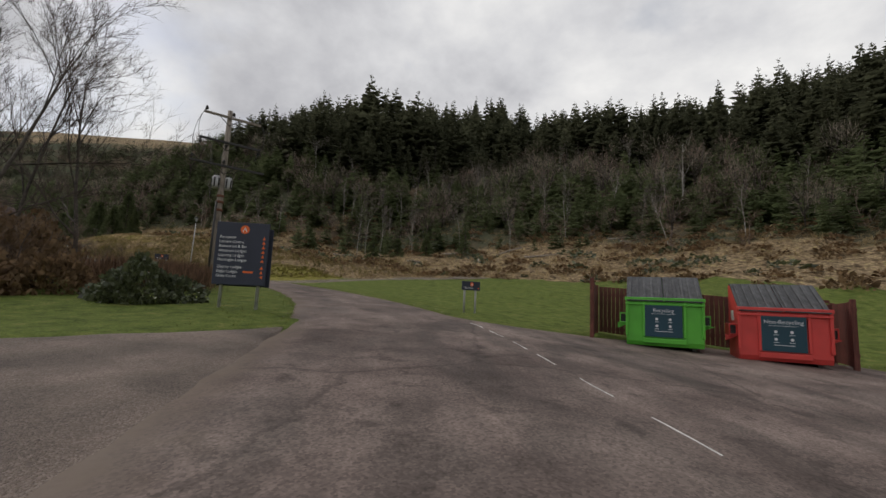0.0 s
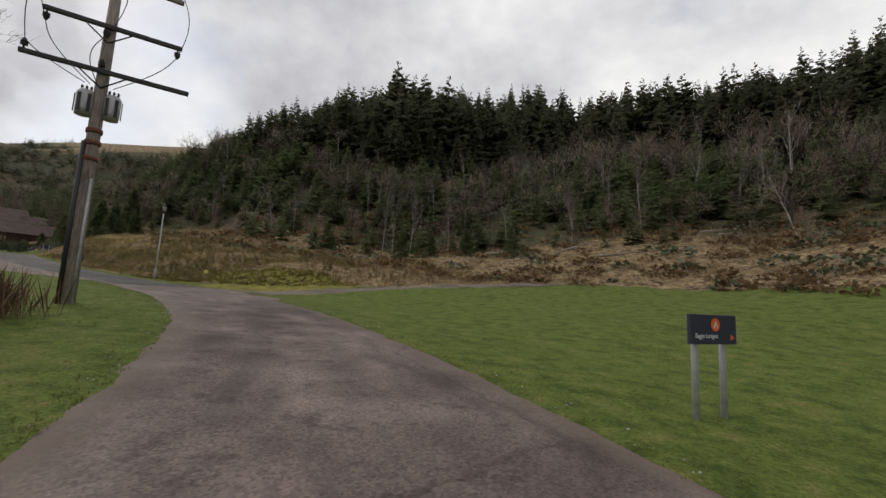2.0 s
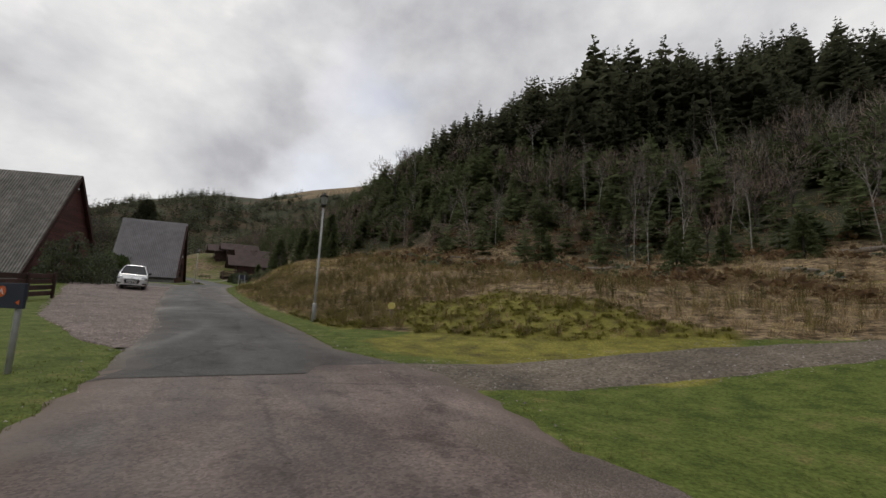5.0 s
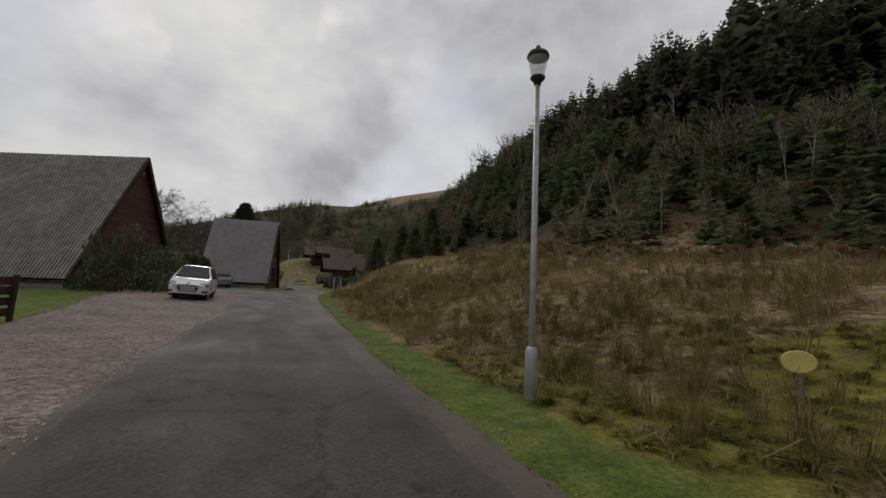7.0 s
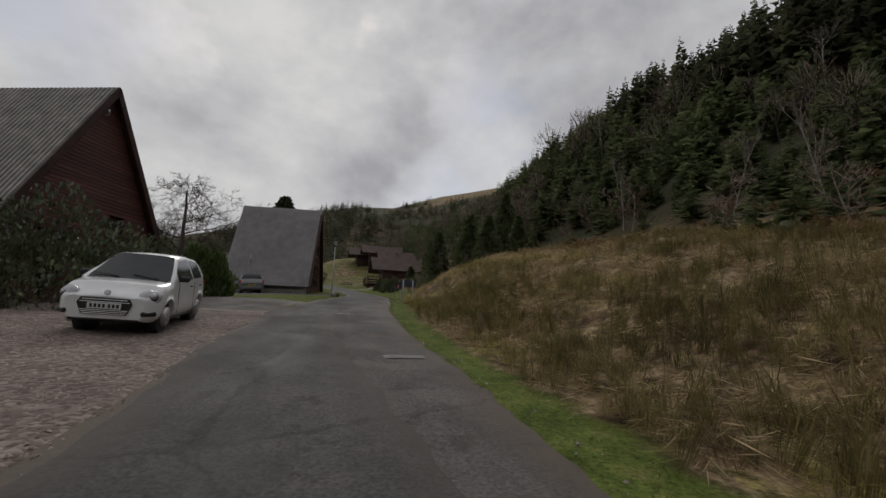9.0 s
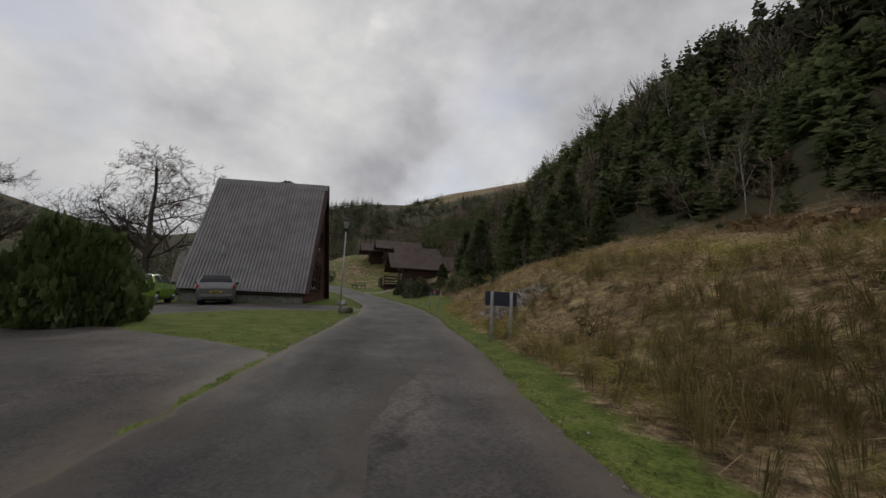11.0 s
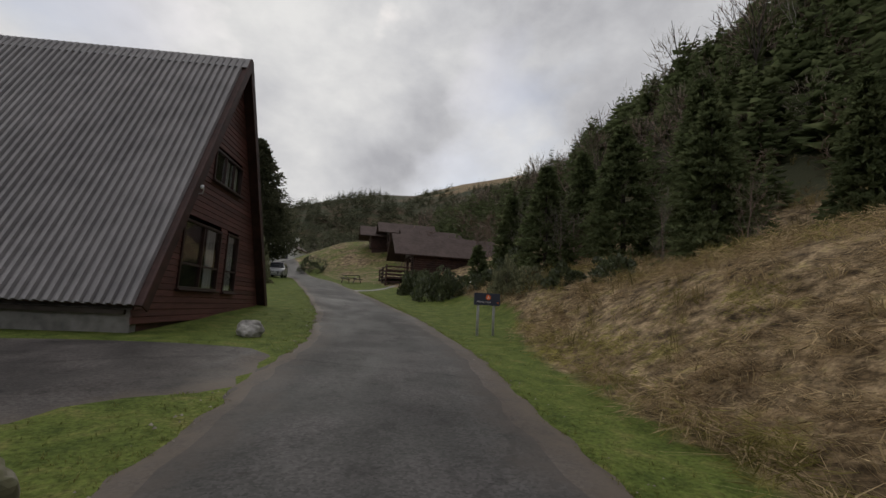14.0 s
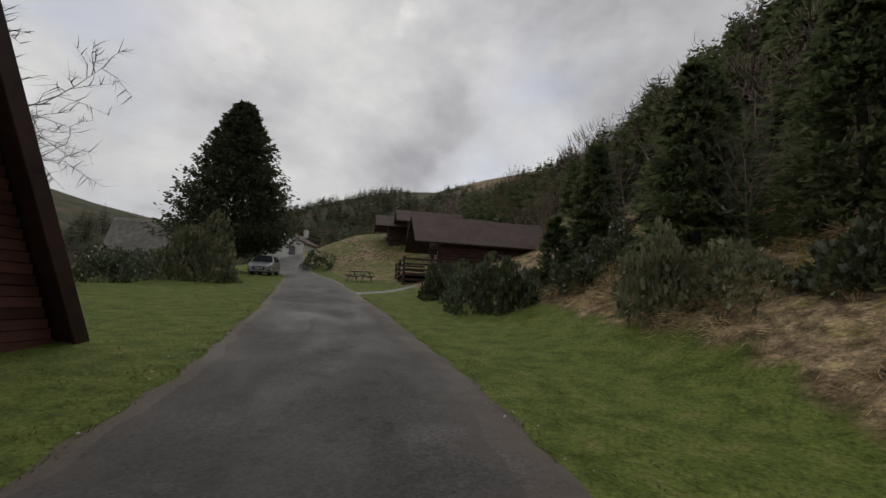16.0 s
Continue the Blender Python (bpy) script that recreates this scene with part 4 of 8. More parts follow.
def leafy(seed, count=900, size=0.05, squash=0.8, hollow=0.55):
    """A bush about two metres wide and round the origin's top: many leaves on an uneven shell."""
    r = np.random.default_rng(seed)
    way = r.normal(0, 1, (count, 3))
    way[:, 2] = np.abs(way[:, 2]) * 1.0 - 0.12
    way /= np.linalg.norm(way, axis=1)[:, None]
    bulge = 0.8 + 0.22 * np.sin(way[:, 0] * 5 + seed) * np.cos(way[:, 1] * 4 + 2 * seed) + 0.14 * np.sin(way[:, 2] * 9 + way[:, 0] * 7)
    p = way * (bulge * r.uniform(hollow, 1.0, count) ** 0.35)[:, None]
    p[:, 2] *= squash
    return blades_at(p, way + r.normal(0, 0.55, (count, 3)), size * r.uniform(0.6, 1.4, count), 0.42, r)


def blades_at(p, way, length, wide, r, fold=0.12):
    """Small pointed leaves: two triangles each, folded along the middle."""
    n = len(p)
    way = way / np.linalg.norm(way, axis=1)[:, None]
    side = np.cross(way, r.normal(0, 1, (n, 3)))
    side /= np.maximum(np.linalg.norm(side, axis=1), 1e-6)[:, None]
    length = np.asarray(length)[:, None] * np.ones((n, 1))
    up = np.cross(side, way) * length * fold
    a, b = p, p + way * length
    c, d = p + way * length * 0.5 + side * length * wide + up, p + way * length * 0.5 - side * length * wide + up
    v = np.stack([a, c, b, d], 1).reshape(-1, 3)
    i = np.arange(n)[:, None] * 4
    t = np.concatenate([i + (0, 1, 2), i + (0, 2, 3)], 1).reshape(-1, 3)
    return v, t


def tuft(seed, blades=26, high=0.5, spread=0.5, wide=0.012, lean=0.6):
    """A tussock: thin bent blades that fan out."""
    r = np.random.default_rng(seed)
    v, t = [], []
    for _ in range(blades):
        a, o = r.uniform(0, 2 * math.pi), r.uniform(0, 0.12)
        l, b = high * r.uniform(0.5, 1.15), lean * r.uniform(0.2, 1.1)
        x0, y0 = o * math.cos(a), o * math.sin(a)
        ca, sa = math.cos(a + r.normal(0, 0.5)), math.sin(a + r.normal(0, 0.5))
        k = len(v)
        m, e = l * 0.55, l
        v += [(x0, y0, -0.05),
              (x0 + spread * b * 0.4 * m * ca - wide * 0.8 * sa, y0 + spread * b * 0.4 * m * sa + wide * 0.8 * ca, m * (1 - 0.15 * b)), (x0 + spread * b * 0.4 * m * ca + wide * 0.8 * sa, y0 + spread * b * 0.4 * m * sa - wide * 0.8 * ca, m * (1 - 0.15 * b)),
              (x0 + spread * b * 1.6 * e * ca, y0 + spread * b * 1.6 * e * sa, e * (1 - 0.55 * b))]
        t += [(k, k + 2, k + 1), (k + 1, k + 2, k + 3)]
    return fan(v, t)


def scatter(name, templates, x, y, z, high, wide, mat, label, category, seed=1, lean=0.03, kind="stuff", smooth=False):
    """Many copies of a few templates, joined in one object."""
    r = np.random.default_rng(seed)
    n = len(x)
    pick = r.integers(0, len(templates), n)
    vs, ts, base = [], [], 0
    turn = r.uniform(0, 2 * math.pi, n)
    tx, ty = r.normal(0, lean, n), r.normal(0, lean, n)
    for k, (tv, tt) in enumerate(templates):
        i = np.flatnonzero(pick == k)
        if not len(i):
            continue
        c, s = np.cos(turn[i])[:, None], np.sin(turn[i])[:, None]
        h, w = np.asarray(high)[i][:, None], np.asarray(wide)[i][:, None]
        px, py, pz = tv[:, 0] * w, tv[:, 1] * w, tv[:, 2] * h
        vx = px * c - py * s + tx[i][:, None] * pz + x[i][:, None]
        vy = px * s + py * c + ty[i][:, None] * pz + y[i][:, None]
        vz = pz + z[i][:, None]
        vs.append(np.stack([vx, vy, vz], 2).reshape(-1, 3))
        ts.append((tt[None] + (np.arange(len(i)) * len(tv))[:, None, None]).reshape(-1, 3) + base)
        base += len(i) * len(tv)
    me = soup(name, np.concatenate(vs), np.concatenate(ts), smooth)
    me.materials.append(mat)
    return tagged(new(name, me), label, category, kind=kind)


def sample(n, x0, x1, y0, y1, seed):
    r = np.random.default_rng(seed)
    x, y = r.uniform(x0, x1, n), r.uniform(y0, y1, n)
    s, d, _ = station(x, y)
    return x, y, s, d, r


# ---------------------------------------------------------------- the wooded hill
SPRUCES = [conifer(k, whorls=19, arms=6, slim=sl, bare=b) for k, (sl, b) in enumerate(((0.17, 0.22), (0.20, 0.14), (0.15, 0.30), (0.22, 0.18), (0.18, 0.24), (0.13, 0.2)))]
YOUNGS = [conifer(20 + k, whorls=14, arms=6, slim=sl, bare=0.02, droop=0.10) for k, sl in enumerate((0.27, 0.23, 0.31, 0.20))]
FOREST_EDGE = ((-90, 0, 25, 34, 50, 68, 82, 95, 112, 160), (60, 64, 75, 80, 78, 68, 56, 48, 44, 44))
x, y, s, d, r = sample(9500, -175, 175, 55, 260, 11)
edge = np.interp(s, *FOREST_EDGE) + 7 * lumps(x, y, 14)
keep = (d > edge) & (d < edge + 72) & (r.random(len(x)) < np.where(d < edge + 12, 0.85, 0.54))
x, y, s, d, edge = x[keep], y[keep], s[keep], d[keep], edge[keep]
high = r.uniform(10.5, 17.5, len(x)) * np.where(d < edge + 10, 0.8, 1.0) * (1 + 0.26 * lumps(x, y, 17, 3.0)) * np.interp(s, (0, 20, 72, 86, 104, 125), (1.2, 1.0, 1.0, 1.13, 1.08, 0.64))
scatter("spruce_forest", SPRUCES, x, y, ground(x, y) - 0.3, high, high * r.uniform(0.95, 1.6, len(x)), SPRUCE, "dense dark spruce plantation on the steep hillside", "forest", 3)
# pale bare stems along the lower edge of the plantation
x, y, s, d, r = sample(2600, -150, 150, 50, 200, 12)
edge = np.interp(s, *FOREST_EDGE) + 7 * lumps(x, y, 14)
k = (d > edge - 8) & (d < edge + 5) & (s < 90) & (r.random(len(x)) < 0.30)
x, y = x[k], y[k]
turn = np.arange(4) * math.pi / 2
POLE = (np.concatenate([np.stack([0.009 * (1 - 0.7 * h) * np.cos(turn), 0.009 * (1 - 0.7 * h) * np.sin(turn), np.full(4, h)], 1) for h in (0.0, 1.0)]),
        np.array([q for a in range(4) for q in ((a, (a + 1) % 4, 4 + (a + 1) % 4), (a, 4 + (a + 1) % 4, 4 + a))]))
h = r.uniform(6, 11, len(x))
scatter("tree_stems", [POLE], x, y, ground(x, y) - 0.2, h, h, BARK, "bare grey stems at the forest edge", "tree stems", 4, lean=0.05)

# young conifers in front of the plantation
x, y, s, d, r = sample(17000, -140, 150, 45, 180, 13)
edge = np.interp(s, *FOREST_EDGE)
begin = np.interp(s, (-90, 10, 25, 40, 52, 68, 82, 92, 98, 112, 160), (36, 38, 42, 34, 29, 26, 25, 19, 13, 15, 18)) + 4 * lumps(x, y, 9, 2)
k = (d > begin) & (d < edge + 5) & (r.random(len(x)) < (0.15 + 0.27 * smoothstep(0, 20, d - begin)) * np.interp(s, (60, 85), (1.0, 1.35)))
x, y, d, begin = x[k], y[k], d[k], begin[k]
h = r.uniform(2.4, 6.8, len(x)) * (0.65 + 0.55 * smoothstep(0, 25, d - begin))
scatter("young_conifers", YOUNGS, x, y, ground(x, y) - 0.1, h, h * r.uniform(0.9, 1.4, len(x)), YOUNG, "young green conifers scattered over the lower slope", "young trees", 5, lean=0.04)

# leafless birches and scrub between them
BARES = [bare_tree(40 + k, levels=4, splits=5, lean=0.08, spread=0.55, up=0.35, thick=0.010, first=0.35, fine=0.0016) for k in range(4)]
SCRUB = [joined(bare_tree(60 + k, levels=4, splits=6, lean=0.12, spread=0.9, up=0.2, thick=0.011, first=0.05, stem=0.6, coarse=True, fine=0.0032)) for k in range(4)]
x, y, s, d, r = sample(3000, -130, 150, 45, 180, 14)
edge = np.interp(s, *FOREST_EDGE)
begin = np.interp(s, (-90, 10, 25, 40, 52, 68, 82, 92, 98, 112, 160), (34, 36, 42, 34, 28, 25, 26, 22, 16, 16, 20)) + 3 * lumps(x, y, 7, 5)
k = (d > begin) & (d < edge + 4) & (s < 104) & (r.random(len(x)) < np.interp(s, (60, 80), (0.14, 0.05)))
x, y = x[k], y[k]
h = r.uniform(4.0, 8.0, len(x))
scatter("bare_birch_stems", [b for b, _ in BARES], x, y, ground(x, y) - 0.2, h, h, BIRCH, "pale leafless birch stems on the slope", "birch trees", 6, lean=0.07)
scatter("bare_birch_crowns", [t for _, t in BARES], x, y, ground(x, y) - 0.2, h, h, TWIG_PALE, "fine leafless birch crowns on the slope", "birch trees", 6, lean=0.07)
x, y, s, d, r = sample(3600, -140, 150, 40, 180, 15)
edge = np.interp(s, *FOREST_EDGE)
begin = np.interp(s, (-90, 10, 25, 40, 52, 68, 82, 92, 98, 112, 160), (30, 33, 40, 32, 28, 25, 24, 14, 9, 10, 14)) + 3 * lumps(x, y, 8, 7)
k = (d > begin) & (d < edge + np.interp(s, (70, 90), (4, 8))) & (r.random(len(x)) < np.interp(s, (60, 85), (0.26, 0.42))) & (np.hypot(x + 60, y - 83) > 6)
x, y, s = x[k], y[k], s[k]
h = r.uniform(2.0, 6.0, len(x)) * np.interp(s, (70, 90), (1.0, 1.35))
scatter("bare_scrub", SCRUB, x, y, ground(x, y) - 0.1, h, h * 1.2, TWIG_RUST, "rusty brown leafless scrub on the slope", "scrub", 7, lean=0.05)

# leafless broadleaved trees, from the clearing up into the edge of the plantation
LEAFLESS = [broadleaf(500 + k, 190, w) for k, w in enumerate((0.30, 0.36, 0.26, 0.33, 0.22))]
x, y, s, d, r = sample(5200, -150, 150, 45, 190, 21)
edge = np.interp(s, *FOREST_EDGE) + 7 * lumps(x, y, 14)
begin = np.interp(s, (-90, 10, 25, 40, 52, 68, 82, 92, 98, 112, 160), (44, 46, 50, 44, 38, 34, 33, 26, 22, 20, 24)) + 5 * lumps(x, y, 11, 8)
k = (d > begin) & (d < edge + np.interp(s, (20, 40, 70, 85, 100), (3, 8, 6, 2, 4))) & (r.random(len(x)) < (0.36 + 0.3 * lumps(x, y, 16, 6)) * np.interp(s, (65, 85), (1.0, 0.55)))
x, y, d, begin = x[k], y[k], d[k], begin[k]
h = r.uniform(5.0, 9.5, len(x)) * (0.75 + 0.4 * smoothstep(0, 25, d - begin))
w = h * r.uniform(0.9, 1.3, len(x))
scatter("leafless_tree_stems", [a for a, _ in LEAFLESS], x, y, ground(x, y) - 0.2, h, w, BARK, "grey stems of leafless broadleaved trees on the slope", "trees", 22, lean=0.06)
for part_of, mat, label in ((0, TWIG_HAZE, "hazy grey-brown leafless crowns on the slope"), (1, TWIG_RUST, "hazy rusty leafless crowns on the slope")):
    at = np.arange(len(x)) % 2 == part_of
    scatter("leafless_crowns", [b for _, b in LEAFLESS], x[at], y[at], ground(x[at], y[at]) - 0.2, h[at], w[at], mat, label, "trees", 23 + part_of, lean=0.06)

# low brambles, heather and bracken over the felled clearing
LOWS = [leafy(90 + k, 70, 0.30, 0.7, 0.4) for k in range(4)]
for seed, mat, label, share in ((18, LEAF, "dark low bramble and heather on the clearing", 0.12), (19, BRACKEN, "brown dead bracken on the clearing", 0.42)):
    x, y, s, d, r = sample(3600, -45, 75, 30, 110, seed)
    edge = np.interp(s, (-90, 10, 25, 40, 60, 80, 95), (24, 24, 22, 15, 16, 14, 12))
    k = (d > edge) & (d < edge + 32) & (s < 88) & (r.random(len(x)) < share * (0.4 + 0.9 * (lumps(x, y, 5.0, seed) > 0)))
    x, y = x[k], y[k]
    h = r.uniform(0.35, 1.1, len(x))
    scatter("low_scrub", LOWS, x, y, ground(x, y) - 0.05, h, h * r.uniform(1.0, 1.7, len(x)), mat, label, "scrub", seed, lean=0.1)

# woods on the far hills
FAR_SPRUCES = [conifer(30 + k, whorls=5, arms=4, slim=sl, bare=0.1) for k, sl in enumerate((0.20, 0.25, 0.17))]
FAR_CROWNS = [joined(bare_tree(66 + k, levels=3, splits=9, lean=0.2, spread=1.0, up=0.2, thick=0.03, first=0.1, stem=0.7, coarse=True, fine=0.006)) for k in range(2)]
x, y, s, d, r = sample(8200, -620, 60, 60, 620, 16)
rr = np.hypot(x + 30, y - 40)
az = np.degrees(np.arctan2(-(x + 30), y - 40))
k = (rr > 190) & (rr < 700) & (az > 28) & (az < 84) & (lumps(x, y, 90, 2.0) + 0.35 * lumps(x, y, 30) > -0.2) & ~((az < 44) & (rr > 570))
x, y, rr = x[k], y[k], rr[k]
h = r.uniform(9, 16, len(x)) * np.interp(rr, (450, 700), (1.0, 0.85))
scatter("far_woods", FAR_SPRUCES, x, y, ground(x, y) - 0.5, h, h * r.uniform(1.2, 1.9, len(x)), SPRUCE, "dark woods on the far hills", "forest", 8)
x, y, s, d, r = sample(1050, -560, 40, 60, 620, 17)
rr = np.hypot(x + 30, y - 40)
az = np.degrees(np.arctan2(-(x + 30), y - 40))
k = (rr > 150) & (rr < 460) & (az > 30) & (az < 84) & (lumps(x, y, 90, 2.0) < 0.3)
x, y = x[k], y[k]
h = r.uniform(5, 9, len(x))
scatter("far_scrub", FAR_CROWNS, x, y, ground(x, y) - 0.3, h, h * 1.7, TWIG_RUST, "brown leafless woods on the far hills", "forest", 9)

# ---------------------------------------------------------------- A-frame lodges
def corrugated(length, slope, pitch=0.19, high=0.062):
    """A ribbed sheet: x along the ridge from 0 to length, y down the slope, ribs running down the slope, faces up in z."""
    v, f = [], []
    n = int(length / pitch)
    xs, zs = [], []
    for k in range(n):
        x0 = k * pitch
        xs += [x0, x0 + 0.06, x0 + 0.085, x0 + 0.160]
        zs += [0, 0, high, high]
    xs.append(n * pitch)
    zs.append(0)
    m = len(xs)
    for y in (0, slope):
        for x, z in zip(xs, zs):
            v.append((x, y, z))
    for y in (0, slope):
        for x, z in zip(xs, zs):
            v.append((x, y, z - 0.02))
    for k in range(m - 1):
        f.append((k, k + 1, m + k + 1, m + k))
        f.append((2 * m + k, 3 * m + k, 3 * m + k + 1, 2 * m + k + 1))
        f.append((m + k, m + k + 1, 3 * m + k + 1, 3 * m + k))
        f.append((k + 1, k, 2 * m + k, 2 * m + k + 1))
    f.append((0, m, 3 * m, 2 * m))
    f.append((m - 1, 3 * m - 1, 4 * m - 1, 2 * m - 1)[::-1])
    return mesh_of("sheet", v, f)


def window_unit(name, house, x0, x1, z0, z1, y, panes, curtain):
    """A framed window in the gable: panes is a list of shares of the width; curtain tells which panes have one."""
    win = new(name)
    win.parent = house
    win.location = (x0, y, z0)
    w, h = x1 - x0, z1 - z0
    bm = bmesh.new()
    for at, size in (((w / 2, 0, 0.03), (w, 0.10, 0.06)), ((w / 2, 0, h - 0.03), (w, 0.10, 0.06)), ((0.03, 0, h / 2), (0.06, 0.10, h - 0.12)), ((w - 0.03, 0, h / 2), (0.06, 0.10, h - 0.12))):
        box(*size, at, 0.006, bm)
    u = 0
    for share in panes[:-1]:
        u += share
        box(0.05, 0.09, h - 0.12, (u * w, 0, h / 2), 0.006, bm)
    part("window_frame", bm, FRAME_DARK, win)
    part("window_sill", box(w + 0.12, 0.16, 0.045, (w / 2, -0.04, -0.02), 0.01), FRAME_DARK, win)
    u = 0
    for k, share in enumerate(panes):
        a, b = u * w + 0.045, (u + share) * w - 0.045
        low = h * 0.36 if h > 1.2 else 0
        if low:
            part("transom", box(b - a, 0.07, 0.05, ((a + b) / 2, 0, low), 0.006), FRAME_DARK, win)
        g = part("pane", box(b - a, 0.012, h - 0.12, ((a + b) / 2, 0.012, h / 2)), WINDOW_PANE, win)
        g.visible_shadow = False
        if curtain[k]:
            bm = bmesh.new()
            cw = (b - a) * curtain[k]
            n = 28
            rows = []
            for z in (0.05, h - 0.05):
                rows.append([bm.verts.new((b - cw + cw * i / n, 0.13 + 0.025 * math.sin(i * 1.9), z)) for i in range(n + 1)])
            for i in range(n):
                bm.faces.new((rows[0][i], rows[0][i + 1], rows[1][i + 1], rows[1][i]))
            part("curtain", bm, CURTAIN, win, "pale hanging curtain")
        u += share
    return win


def pane_material():
    m = bpy.data.materials.new("window_pane")
    m.use_nodes = True
    nt = m.node_tree
    p = nt.nodes["Principled BSDF"]
    p.inputs["Base Color"].default_value = (0.85, 0.88, 0.88, 1)
    p.inputs["Roughness"].default_value, p.inputs["IOR"].default_value = 0.02, 1.45
    p.inputs["Transmission Weight"].default_value = 1.0
    n = nt.nodes.new("ShaderNodeTexNoise")
    n.inputs["Scale"].default_value = 3.0
    b = nt.nodes.new("ShaderNodeBump")
    b.inputs["Strength"].default_value, b.inputs["Distance"].default_value = 0.05, 0.01
    nt.links.new(n.outputs[0], b.inputs["Height"])
    nt.links.new(b.outputs[0], p.inputs["Normal"])
    return m


WINDOW_PANE = pane_material()
# Room linings and floors: the dimness indoors is put into their dark colour.
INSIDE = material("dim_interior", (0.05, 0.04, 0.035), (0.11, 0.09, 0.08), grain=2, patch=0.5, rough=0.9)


def a_frame(name, m, width, rise, length, lift, label, sheet, windows, boards=True, front_over=0.55):
    """An A-frame lodge: x across the gable, y back along the ridge, z up from the eaves. lift: height of the eaves over the plinth's foot."""
    house = thing(name, m, label, "lodge")
    half = width / 2
    slope = math.hypot(half, rise)
    ang = math.atan2(rise, half)
    for side in (1, -1):
        me = corrugated(length + front_over, slope)
        ob = part("roof_side", me, sheet, house)
        # sheet's x runs along the ridge, y down the slope, z outward
        out = Vector((side * math.sin(ang), 0, math.cos(ang)))
        down = Vector((side * math.cos(ang), 0, -math.sin(ang)))
        along = Vector((0, 1, 0))
        if side == 1:
            rot = Matrix((along, down, out)).transposed().to_4x4()
            base = Vector((0, -front_over, rise))
        else:
            rot = Matrix((-along, down, out)).transposed().to_4x4()
            base = Vector((0, length, rise))
        ob.matrix_local = Matrix.Translation(base + out * 0.05) @ rot
        under = part("roof_lining", box(length + front_over - 0.06, slope - 0.04, 0.08, ((length + front_over) / 2, slope / 2, 0)), BARGE, house)
        under.matrix_local = Matrix.Translation(base) @ rot
        barge = part("barge_board", box(0.05, slope + 0.05, 0.26, (0.0 if side == 1 else length + front_over, slope / 2, -0.03), 0.008), BARGE, house)
        barge.matrix_local = Matrix.Translation(base) @ rot
    part("ridge_cap", prism([(-0.28, rise - 0.32), (0, rise + 0.10), (0.28, rise - 0.32), (0.24, rise - 0.32), (0, rise + 0.06), (-0.24, rise - 0.32)], length + front_over + 0.04), sheet, house).location = (0, -front_over - 0.02, 0)
    # boarded gable walls, front and back
    step = 0.145
    top = rise - 0.25
    n = int((top + 0.35) / step)
    room = half - 0.12
    for back in (False, True):
        for k in range(n):
            z0 = -0.35 + k * step
            z1 = z0 + step - 0.012
            reach = room * (1 - max(z1, 0) / rise) - 0.02
            if reach < 0.06:
                continue
            gaps = [] if back else sorted((w[0] - 0.0, w[1] + 0.0) for w in windows if w[2] < z1 and w[3] > z0)
            spans, at = [], -reach
            for a, b in gaps:
                if a > at:
                    spans.append((at, min(a, reach)))
                at = max(at, b)
            if at < reach:
                spans.append((at, reach))
            for a, b in spans:
                if b - a < 0.04:
                    continue
                bm = bmesh.new()
                y = length - 0.02 if back else 0.0
                s = 1 if not back else -1
                pts = [(y + s * 0.0, z0 - 0.01), (y - s * 0.026, z0), (y - s * 0.012, z1), (y + s * 0.02, z1)]
                lo = [bm.verts.new((a, p, z)) for p, z in pts]
                hi = [bm.verts.new((b, p, z)) for p, z in pts]
                bm.faces.new(lo)
                bm.faces.new(hi[::-1])
                for i in range(4):
                    bm.faces.new((lo[i], hi[i], hi[(i + 1) % 4], lo[(i + 1) % 4]))
                bmesh.ops.recalc_face_normals(bm, faces=bm.faces[:])
                part("board", bm, BOARD, house)
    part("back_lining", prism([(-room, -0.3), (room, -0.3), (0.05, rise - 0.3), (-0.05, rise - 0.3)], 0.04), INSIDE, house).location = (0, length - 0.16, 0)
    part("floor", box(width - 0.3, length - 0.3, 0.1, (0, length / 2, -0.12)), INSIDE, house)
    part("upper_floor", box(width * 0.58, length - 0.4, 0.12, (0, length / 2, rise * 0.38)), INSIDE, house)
    # plinth under the eaves
    for side in (1, -1):
        part("plinth", box(0.22, length - 0.1, lift + 0.5, (side * (half - 0.35), length / 2, -lift / 2 - 0.27), 0.01), CONCRETE, house)
    part("plinth_front", box(width - 0.95, 0.18, lift + 0.25, (0, 0.14, -lift / 2 - 0.40), 0.01), BARGE, house)
    for k, w in enumerate(windows):
        window_unit("window", house, w[0], w[1], w[2], w[3], -0.01, w[4], w[5])
    return house


def gable_pose(apex, near, far):
    """The pose of an A-frame from its gable's apex and two feet, seen from the road: near foot at -x."""
    ux = Vector((far[0] - near[0], far[1] - near[1], 0)).normalized()
    uy = Vector((0, 0, 1)).cross(ux)
    z = (near[2] + far[2]) / 2
    m = Matrix((ux, uy, Vector((0, 0, 1)))).transposed().to_4x4()
    return Matrix.Translation((apex[0], apex[1], z)) @ m


H2 = gable_pose((-66.45, 68.95, 15.5), (-63.39, 66.34, 8.02), (-69.53, 71.53, 8.02)) @ Matrix.Translation((0, 0.3, 0))
# windows: x from, to, z from, to over the eaves, shares of panes, curtain share per pane
WIN2 = [(-2.28, -0.06, 0.42, 2.13, (0.5, 0.5), (0.0, 0.5)), (0.38, 1.31, 0.40, 2.17, (1.0,), (0.45,)), (-1.03, 0.98, 3.42, 4.33, (0.36, 0.32, 0.32), (0.0, 0.7, 0.85))]
